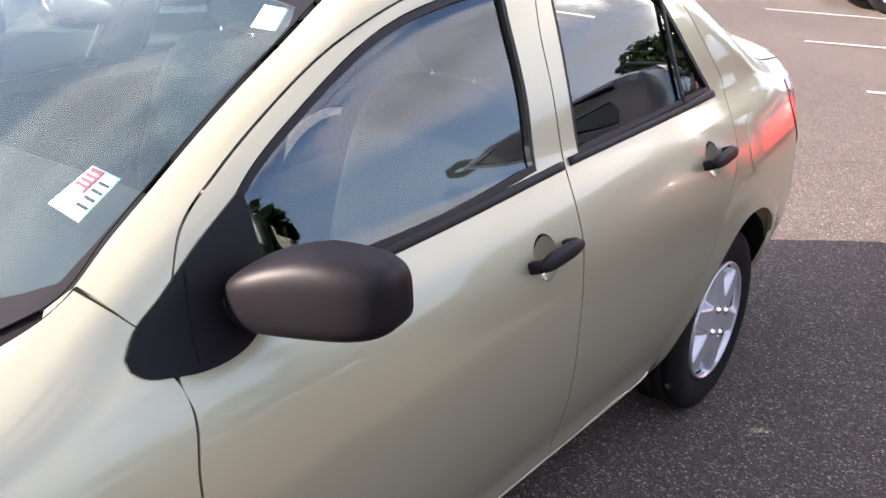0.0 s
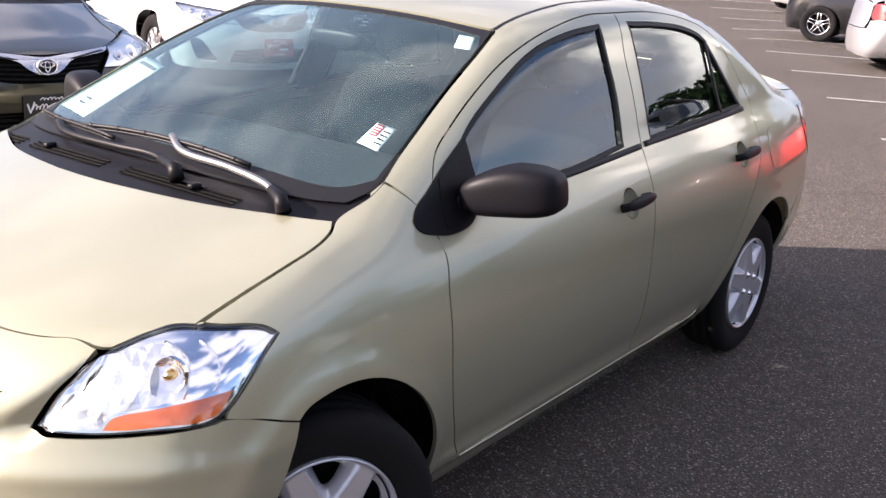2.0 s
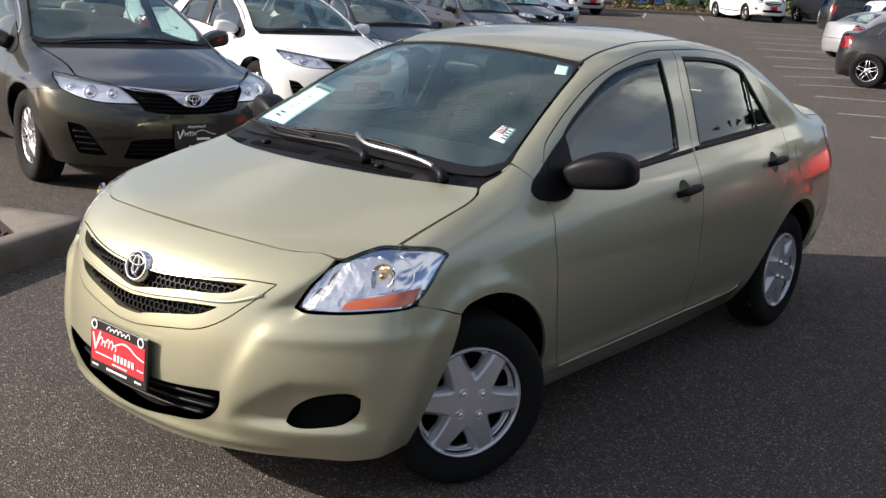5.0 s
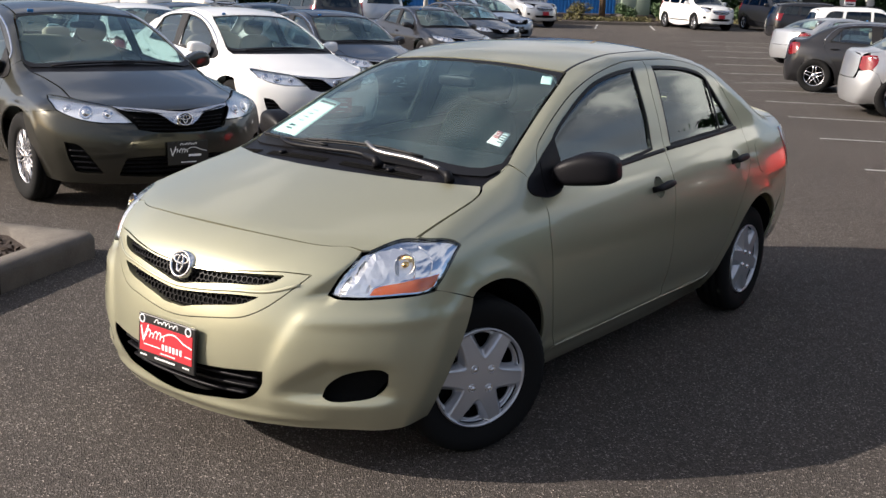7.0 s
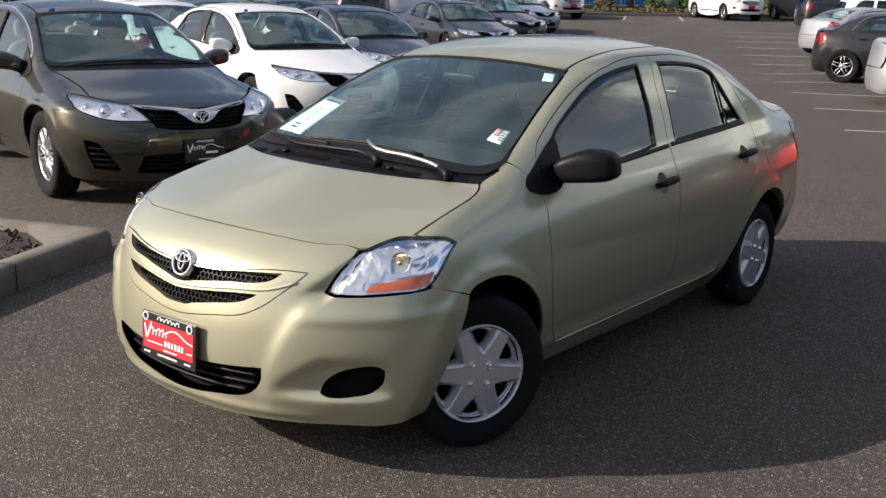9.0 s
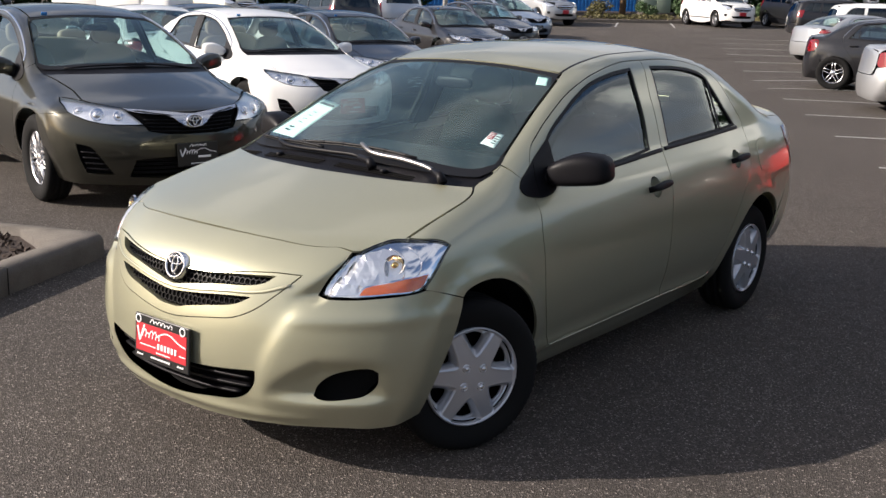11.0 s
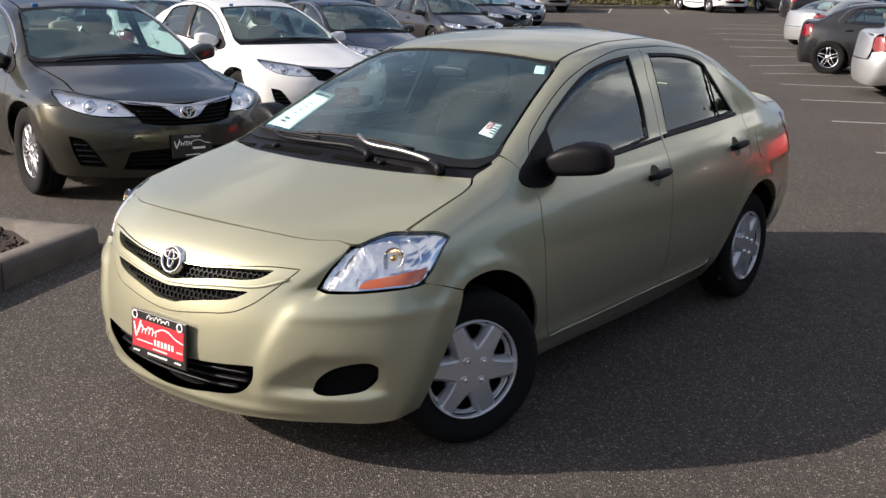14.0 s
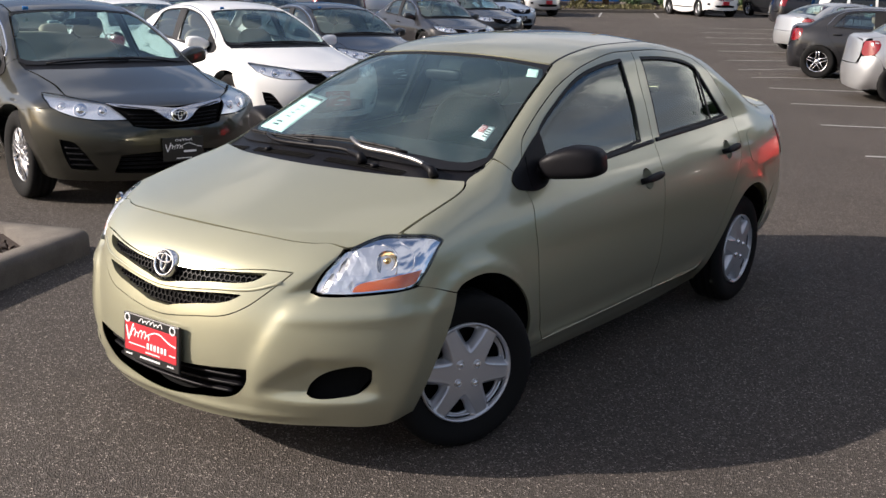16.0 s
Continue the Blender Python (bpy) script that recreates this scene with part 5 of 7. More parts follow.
def headlamp(sh, car, s):
    lamp = thing("headlamp", "", "")
    lamp.parent = car
    tagged(lamp, label="clear headlamp with an amber indicator strip")
    how = dict(step=0.02, edge=0.007)
    dense = [tuple(np.array(q) / (DEG, 1.0)) for q in rounded([(a * DEG, z) for a, z in LAMP], 0.01)]
    small = [tuple(np.array(q) / (DEG, 1.0)) for q in shrunk(rounded([(a * DEG, z) for a, z in LAMP], 0.01), 0.0028)]
    lens = panel("lens", sh, "round", dense, [], M["lens"], lamp, s, lift=-0.001, flange=0.0, gap=0.0015, **how)
    lens.visible_shadow = False
    panel("lamp_seal", sh, "round", dense, [small], M["gasket"], lamp, s, lift=-0.002, flange=0.004, gap=0.001, **how)
    panel("side_reflector", sh, "round", small, [], M["mirrorcup"], lamp, s, lift=-0.010, flange=0.0, label="smooth silvered lamp reflector", **how)
    main = [(33.0, 0.678), (34.7, 0.726), (38.2, 0.792), (39.8, 0.807), (42.1, 0.818), (44.3, 0.819), (45.9, 0.811), (46.8, 0.797), (47.0, 0.776), (46.8, 0.750), (46.5, 0.735), (43.2, 0.722), (40.8, 0.714), (39.3, 0.703), (38.4, 0.681)]
    pts, nor, tri, _ = cut(sh, "round", main, [], step=0.021, edge=0.016)
    toss = np.random.default_rng(6).uniform(-1.0, 1.0, (len(pts), 3))
    pts = pts - nor * 0.007 + toss * np.array([0.0022, 0.0022, 0.0022])
    me = bpy.data.meshes.new("main_reflector")
    me.from_pydata((pts * np.array([s, 1, 1])).tolist(), [], (tri if s > 0 else tri[:, ::-1]).tolist())
    me.materials.append(M["reflector"])
    facets = new("main_reflector", me)
    facets.parent = lamp
    tagged(facets, "faceted silvered main reflector")
    amber = [(38.8, 0.680), (39.5, 0.699), (40.8, 0.709), (43.2, 0.717), (46.9, 0.730), (51.8, 0.742), (50.9, 0.716), (50.0, 0.701), (44.2, 0.688), (40.5, 0.681)]
    panel("indicator_lens", sh, "round", amber, [], M["amber"], lamp, s, lift=-0.003, flange=0.006, label="amber indicator lens", **how)
    p = sh.from_round([(45.1, 0.775)])
    q = Vector(p[0] - sh.normal(p)[0] * 0.003)
    aim = look(q + Vector((0.40, -1.0, 0.25)), q)
    aim.translation = q
    bowl = lathe([(0.010, -0.016), (0.020, -0.012), (0.028, -0.004), (0.033, 0.0), (0.035, 0.001), (0.037, -0.008)], 18, "z")
    bowl.transform(aim)
    part("bulb_bowl", mirrored(bowl, s), M["chrome"], lamp, "bright facets round the bulb", smooth=False)
    bulb = lathe([(0.001, 0.022), (0.008, 0.020), (0.010, 0.010), (0.012, 0.006), (0.014, -0.010)], 16, "z")
    bulb.transform(aim @ Matrix.Translation((0, 0, -0.012)))
    part("bulb_cap", mirrored(bulb, s), M["brass"], lamp, "golden bulb cap")
    # flat patch in the dimmed silver: shade beside the bulb given by colour
    panel("reflector_shade", sh, "round", [(43.4, 0.786), (43.9, 0.790), (44.1, 0.766), (43.9, 0.742), (43.4, 0.745), (43.2, 0.766)], [], M["dimreflector"], lamp, s, lift=-0.003, flange=0.004, label="dim reflector patch beside the bulb, shade put into its colour", **how)
    for line, wide in (([(46.7, 0.735), (47.0, 0.752), (47.2, 0.777), (47.0, 0.799), (46.0, 0.814), (44.3, 0.823)], 0.005), ([(49.9, 0.745), (50.5, 0.769), (50.4, 0.793), (49.7, 0.812), (48.2, 0.827)], 0.003)):
        rib = strip(OffsetShape(sh, -0.008), "round", line, wide, 0.004)
        part("chamber_rib", mirrored(rib, s), M["chrome"], lamp)


def mirror_shell(s):
    """The mirror's housing: flat below, rounded above its inner end, blunt outside, flat at the back."""
    bm = soft_box((0.262, 0.150, 0.150), Matrix.Identity(4), 3.9, 26, 48)
    for v in bm.verts:
        t = (v.co.x + 0.131) / 0.262
        if v.co.z > 0:
            v.co.z *= (0.36 + 0.69 * min(1.0, (t * 1.75) ** 0.62)) * (1.0 - 0.18 * max(0.0, t - 0.45) / 0.55)
        else:
            v.co.z *= 0.68 + 0.04 * t
        if v.co.y > 0.02:
            v.co.y = 0.02 + (v.co.y - 0.02) * 0.35
        v.co.y += 0.03 * t * t - 0.01 * t
    bm.transform(pose(0.848, 0.590, 1.000, 0, -7, 12))
    return mirrored(bm, s)


def handle(sh, door, y, z, s, lock):
    """A black pull handle over its hollow in the door."""
    p = sh.from_side([(y, z)])
    n = sh.normal(p)[0]
    x = float(p[0][0])
    yaw = math.degrees(math.atan2(n[1], n[0]))
    at = pose(x, y, z, 0, 0, yaw) @ pose(0, 0, 0, 0, -math.degrees(math.asin(n[2])), 0) @ pose(0, 0, 0, 4)
    cup = lathe([(0.001, -0.015), (0.02, -0.014), (0.034, -0.009), (0.042, -0.004), (0.0455, -0.001)], 28)
    cup.transform(at @ Matrix.Translation((0.0, -0.012, 0.001)))
    part("handle_cup", mirrored(cup, s), M["green"], door)
    bar = bmesh.new()
    merge(bar, soft_box((0.026, 0.170, 0.034), at @ Matrix.Translation((0.030, 0.0, 0.0)), 3.0, 12, 20))
    add_box(bar, (0.034, 0.028, 0.030), at @ Matrix.Translation((0.012, 0.070, 0)), 0.006, 2)
    add_box(bar, (0.034, 0.024, 0.026), at @ Matrix.Translation((0.012, -0.072, 0)), 0.006, 2)
    part("door_handle", mirrored(bar, s), M["trim"], door, "matt black door handle")
    if lock:
        key = lathe([(0.001, 0.012), (0.009, 0.012), (0.011, 0.009), (0.011, 0.0)], 18)
        key.transform(at @ Matrix.Translation((0.026, 0.075, 0.0)))
        part("lock", mirrored(key, s), M["gasket"], door)


def wipers(sh, car):
    def on(x, y, up):
        p = sh.from_top([(x, y)])
        return Vector(p[0]) + Vector(sh.normal(p)[0]) * up
    for arm, blade in ((((0.545, 0.105), (0.50, 0.128), (0.45, 0.146), (0.32, 0.150), (0.15, 0.146), (0.06, 0.190)), ((-0.30, 0.165), (0.02, 0.178), (0.35, 0.186))),
                       (((0.235, 0.055), (0.19, 0.078), (0.10, 0.098), (-0.04, 0.090), (-0.30, 0.118), (-0.40, 0.17)), ((-0.585, 0.245), (-0.40, 0.185), (-0.10, 0.128)))):
        w = thing("wiper", "", "")
        w.parent = car
        tagged(w, label="black windscreen wiper")
        a = [on(x, y, 0.018 if i else 0.004) for i, (x, y) in enumerate(arm)]
        bm = bmesh.new()
        merge(bm, tube(rounded([tuple(q) for q in a[1:]], 0.03, closed=False), 0.0095, 8))
        part("arm", bm, M["arm"] if arm[0][0] > 0.4 else M["trim"], w)
        foot = bmesh.new()
        merge(foot, tube([a[0], (a[0] + a[1]) / 2 + Vector((0, 0, 0.012)), a[1], a[1] * 0.4 + a[2] * 0.6], 0.014, 8, [0.020, 0.018, 0.015, 0.012]))
        part("pivot_cover", foot, M["trim"], w, "black wiper pivot cover")
        b = [on(*q, 0.016) for q in [tuple(v) for v in rounded(blade, 0.06, closed=False)]]
        bm = bmesh.new()
        merge(bm, tube(b, 0.0055, 6))
        merge(bm, tube([p - Vector((0, 0, 0.009)) for p in b], 0.004, 4))
        for i in range(1, len(b) - 1, 2):
            add_box(bm, (0.02, 0.013, 0.012), Matrix.Translation(b[i]), 0.003, 1)
        part("blade", bm, M["gasket"], w, "black rubber wiper blade")
    # cowl vents and washer jets
    for x0, x1 in ((-0.60, -0.45), (-0.38, -0.02), (0.06, 0.42)):
        for k in range(3):
            y0 = 0.02 + 0.014 * k
            pts = [(x, y0 + 0.24 * x * x + 0.0) for x in np.linspace(x0, x1, 6)]
            part("cowl_slot", strip(sh, "top", pts, 0.006, -0.0068), M["dark"], [o for o in car.children if o.name.startswith("cowl_cover")][0])
    for x in (0.29, -0.29):
        p = on(x, 0.06, 0.0)
        part("washer_jet", soft_box((0.026, 0.034, 0.018), Matrix.Translation(p), 3, 8, 12), M["trim"], car, "black washer jet")


def stickers(sh, car):
    """Price sheet, inspection tags and their print, on the inside of the windscreen."""
    low = OffsetTop(sh, -0.010)
    def quad(name, c, mat, lift, parent, label=""):
        (x0, y0), (x1, y1), (x2, y2), (x3, y3) = c
        bm = bmesh.new()
        n = 6
        g = []
        for i in range(n + 1):
            row = []
            for j in range(n + 1):
                u, v = i / n, j / n
                x = (x0 * (1 - u) + x1 * u) * (1 - v) + (x3 * (1 - u) + x2 * u) * v
                y = (y0 * (1 - u) + y1 * u) * (1 - v) + (y3 * (1 - u) + y2 * u) * v
                row.append(bm.verts.new(low.at(x, y, lift)))
            g.append(row)
        for i in range(n):
            for j in range(n):
                bm.faces.new((g[i][j], g[i + 1][j], g[i + 1][j + 1], g[i][j + 1]))
        ret = bmesh.ops.extrude_face_region(bm, geom=bm.faces[:])
        bmesh.ops.translate(bm, vec=(0, 0, -0.0008), verts=[v for v in ret["geom"] if isinstance(v, bmesh.types.BMVert)])
        bmesh.ops.recalc_face_normals(bm, faces=bm.faces)
        return part(name, bm, mat, parent, label)

    def inset(c, u0, u1, v0, v1):
        (x0, y0), (x1, y1), (x2, y2), (x3, y3) = c
        f = lambda u, v: ((x0 * (1 - u) + x1 * u) * (1 - v) + (x3 * (1 - u) + x2 * u) * v, (y0 * (1 - u) + y1 * u) * (1 - v) + (y3 * (1 - u) + y2 * u) * v)
        return [f(u0, v0), f(u1, v0), f(u1, v1), f(u0, v1)]

    c = [(-0.626, 0.322), (-0.409, 0.245), (-0.396, 0.522), (-0.566, 0.590)]
    s = quad("price_sheet", c, M["paper"], 0.0, car, "pale green printed price sheet")
    quad("print_bar", inset(c, 0.12, 0.92, 0.88, 0.93), M["lining"], 0.002, s)
    for v in (0.12, 0.20):
        quad("print_bar", inset(c, 0.30, 0.55, v, v + 0.03), M["seat"], 0.002, s)
    for v in (0.36, 0.46, 0.56, 0.66):
        quad("print_bar", inset(c, 0.38, 0.58, v, v + 0.012), M["lining"], 0.002, s)
    c = [(0.492, 0.405), (0.560, 0.405), (0.545, 0.492), (0.487, 0.488)]
    s = quad("stock_tag", c, M["card"], 0.0, car, "small white and red stock tag")
    quad("red_bar", inset(c, 0.06, 0.50, 0.45, 0.96), M["redink"], 0.0015, s)
    for k in range(4):
        quad("print_bar", inset(c, 0.58, 0.92, 0.22 + 0.17 * k, 0.28 + 0.17 * k), M["seat"], 0.0015, s)
        quad("print_bar", inset(c, 0.10, 0.46, 0.50 + 0.11 * k, 0.53 + 0.11 * k), M["card"], 0.003, s)
    quad("service_tag", [(0.440, 0.862), (0.486, 0.876), (0.452, 0.945), (0.405, 0.932)], M["paper"], 0.0, car, "pale service reminder sticker")


class OffsetTop:
    def __init__(self, shape, by):
        self.s, self.by = shape, by

    def at(self, x, y, up=0.0):
        p = self.s.from_top([(x, y)])
        return Vector(p[0]) + Vector(self.s.normal(p)[0]) * (self.by + up)


main_car = yaris()


# ---- the lot ----
def ground_z(x, y):
    """The lot lies level round the car, dips a little under the row beside it and climbs far off."""
    x, y = np.asarray(x, float), np.asarray(y, float)
    t = np.clip((-4.5 - x) / 3.0, 0, 1)
    dip = -0.16 * t * t * (3 - 2 * t) * np.exp(-(((y - 13) / 11) ** 2))
    r = np.clip(y - 18.0, 0, 60)
    return dip + np.where(r < 6, r * r * 0.0018, 0.0648 + (r - 6) * 0.0216)


def ground():
    xs = np.r_[-600, -300, -150, np.arange(-80, -12, 2.0), np.arange(-12, 8, 0.8), np.arange(8, 60, 2.0), 100, 300, 600]
    ys = np.r_[-300, -100, -50, np.arange(-30, 0, 2.0), np.arange(0, 44, 0.8), np.arange(44, 90, 2.0), 150, 300, 600]
    bm = bmesh.new()
    g = [[bm.verts.new((x, y, float(ground_z(x, y)))) for y in ys] for x in xs]
    for i in range(len(xs) - 1):
        for j in range(len(ys) - 1):
            bm.faces.new((g[i][j], g[i + 1][j], g[i + 1][j + 1], g[i][j + 1]))
    ob = part("ground", bm, M["asphalt"])
    return tagged(ob, "dark grey worn asphalt of a car lot", "ground", kind="structure")


ground()


def stripe(a, b, width=0.085):
    """A painted line that follows the ground."""
    a, b = Vector(a), Vector(b)
    d = (b - a).normalized()
    n = Vector((-d.y, d.x)) * width / 2
    k = max(2, int((b - a).length / 0.5))
    bm = bmesh.new()
    rows = []
    for i in range(k + 1):
        p = a.lerp(b, i / k)
        rows.append([bm.verts.new((q.x, q.y, float(ground_z(q.x, q.y)) + 0.010)) for q in (p + n, p - n)])
    for r0, r1 in zip(rows, rows[1:]):
        bm.faces.new((r0[1], r1[1], r1[0], r0[0]))
    ob = part("parking_line", bm, M["line"])
    return tagged(ob, "worn white parking line on the asphalt", "parking line", "stall lines", "structure")


ROW, DEEP = Vector((-0.470, 0.883)), Vector((0.883, 0.470))
FIRST = Vector((-1.60, 11.1))
for k in range(-1, 11):
    p = FIRST + ROW * (2.72 * k)
    stripe(p, p + DEEP * 5.4)
stripe((-21.21, 39.9), (-23.5, 44.2))
stripe((-19.14, 41.6), (-21.8, 46.4))


def island():
    """A raised kerb round a bed of bark beside the parked row."""
    isl = thing("kerb_island", "pale concrete kerb round a small bed of bark mulch", "kerb")
    corner = Vector((-2.665, 0.845))
    u, v = Vector((0.387, -0.922)), Vector((-0.922, -0.387))
    def at(a, b):
        q = corner + u * a + v * b
        return q
    def ring(a0, a1, b0, b1, r):
        out = []
        for cu, cv, s in ((a0 + r, b0 + r, 180), (a1 - r, b0 + r, 270), (a1 - r, b1 - r, 0), (a0 + r, b1 - r, 90)):
            for k in range(7):
                t = radians(s + 15 * k)
                out.append(at(cu + r * math.cos(t), cv + r * math.sin(t)))
        return out
    outer, inner = ring(0.0, 4.6, 0.0, 1.9, 0.12), ring(0.15, 4.45, 0.14, 1.75, 0.10)
    for k in range(7):
        inner[k] = at(0.15 + 0.33 * k / 6, 0.56 - 0.42 * k / 6)
    rows = [[(*q, -0.02) for q in outer]]
    for o, z in ((0.0, 0.098), (0.006, 0.118), (0.018, 0.134), (0.036, 0.144), (0.060, 0.148)):
        rows.append([(*q, z) for q in ring(o, 4.6 - o, o, 1.9 - o, 0.12 - o)])
    rows += [[(*q, 0.148) for q in inner], [(*q, 0.06) for q in inner]]
    bm = bmesh.new()
    vs = [[bm.verts.new(q) for q in r] for r in rows]
    n = len(outer)
    for a, b in zip(vs, vs[1:]):
        for i in range(n):
            bm.faces.new((a[i], a[(i + 1) % n], b[(i + 1) % n], b[i]))
    bmesh.ops.recalc_face_normals(bm, faces=bm.faces)
    part("kerb", bm, M["concrete"], isl, "pale worn concrete kerb")
    for a in (1.0, 2.5, 4.0):
        bm = bmesh.new()
        q0, q1 = at(a, -0.003), at(a, 0.172)
        d = u * 0.004
        pts = [(q0 - d, 0.0), (q0 + d, 0.0), (q0 + d, 0.1495), (q0 - d, 0.1495)]
        vs0 = [bm.verts.new((*p, z)) for p, z in pts]
        bm.faces.new(vs0)
        top = [bm.verts.new((*p, 0.1500)) for p in (q0 - d, q0 + d, q1 + d, q1 - d)]
        bm.faces.new(top)
        part("kerb_joint", bm, M["dark"], isl, "dark joint in the kerb", smooth=False)
    rng = random.Random(4)
    verts, faces = [], []
    for k in range(5200):
        a_, b_ = rng.uniform(0.17, 4.42), rng.uniform(0.16, 1.73)
        if a_ / 0.33 + b_ / 0.42 < 2.0:
            a_ += 0.6
        q = at(a_, b_)
        L, W, a, z = rng.uniform(0.012, 0.042), rng.uniform(0.006, 0.016), rng.uniform(0, 6.3), rng.uniform(0.09, 0.125)
        ax, ay = math.cos(a), math.sin(a)
        t0, t1 = rng.uniform(-0.015, 0.015), rng.uniform(-0.01, 0.01)
        b = len(verts)
        for su, sv in ((-1, -1), (1, -1), (1, 1), (-1, 1)):
            verts.append((q.x + su * L / 2 * ax - sv * W / 2 * ay, q.y + su * L / 2 * ay + sv * W / 2 * ax, z + su * t0 + sv * t1))
        faces.append((b, b + 1, b + 2, b + 3))
    me = bpy.data.meshes.new("bark_chips")
    me.from_pydata(verts, [], faces)
    me.materials.append(M["mulch"])
    chips = new("bark_chips", me)
    tagged(chips, "loose brown bark mulch in the kerbed bed", "mulch", kind="stuff")
    bm = bmesh.new()
    bm.faces.new([bm.verts.new((*q, 0.095)) for q in inner])
    part("bed_soil", bm, M["mulch"], isl, "dark soil under the mulch")


island()


# ---- the other parked cars ----
def make_warp(front, base, rear, high, wide):
    def warp(p, n):
        y = p[:, 1]
        k = np.where(y < 0, front / 0.77, np.where(y < 2.55, base / 2.55, rear / 0.95))
        yy = np.where(y < 2.55, y * k, base + (y - 2.55) * k)
        q = np.c_[p[:, 0] * wide / 0.845, yy, p[:, 2] * high / 1.44]
        m = np.c_[n[:, 0] / (wide / 0.845), n[:, 1] / k, n[:, 2] / (high / 1.44)]
        return q, m / np.maximum(np.linalg.norm(m, axis=1, keepdims=True), 1e-9)
    return warp


def moved(bm, warp):
    for v in bm.verts:
        v.co = Vector(warp(np.array([v.co]), np.array([v.co]))[0][0])
    return bm


def long_warp():
    """A small saloon's places drawn out to those of a large one: a longer bonnet and tail, a lower nose and a cowl set further back."""
    along = spline([(-0.77, -0.975), (-0.40, -0.46), (0.0, 0.0), (0.40, 0.45), (0.97, 1.14), (2.15, 2.33), (2.55, 2.775), (2.95, 3.21), (3.5, 3.84)])
    upward = spline([(0, 0), (0.20, 0.215), (0.303, 0.335), (0.673, 0.715), (0.83, 0.80), (1.0, 0.985), (1.37, 1.375), (1.455, 1.465)])

    def back(y, z):
        t = np.clip((z - 0.62) / 0.38, 0, 1)
        return along(y) + 0.11 * t * t * (3 - 2 * t) * np.exp(-(((y - 0.25) / 0.45) ** 2))

    def warp(p, n):
        y, z, e = p[:, 1], p[:, 2], 0.01
        a, b = (back(y + e, z) - back(y - e, z)) / (2 * e), (back(y, z + e) - back(y, z - e)) / (2 * e)
        c = np.maximum((upward(z + e) - upward(z - e)) / (2 * e), 0.2)
        ny = n[:, 1] / a
        m = np.c_[n[:, 0] / 1.077, ny, (n[:, 2] - b * ny) / c]
        return np.c_[p[:, 0] * 1.077, back(y, z), upward(z)], m / np.maximum(np.linalg.norm(m, axis=1, keepdims=True), 1e-9)

    return warp


PLAIN = Shape(**dict(SEDAN, nose_b=0.36, detail=None))
CAMRY = long_warp()
CAMRY_LAMP = [(17.9, 0.609), (21.5, 0.70), (24.9, 0.784), (28.0, 0.799), (33.5, 0.817), (38.9, 0.832), (44.5, 0.846), (49.8, 0.854), (47.5, 0.82), (45.2, 0.785), (42.8, 0.715), (37.0, 0.643), (29.8, 0.609), (22.8, 0.606)]
CAMRY_HOOD = ([(0.0, -0.690), (0.149, -0.672), (0.30, -0.630), (0.418, -0.572)],
              [(0.467, -0.528), (0.560, -0.428), (0.594, -0.369), (0.590, -0.30), (0.582, -0.20), (0.598, -0.05), (0.622, 0.09), (0.640, 0.150)], 2)
CAMRY_SEAM = [(60.0, 0.640), (52.0, 0.668), (43.4, 0.705)]


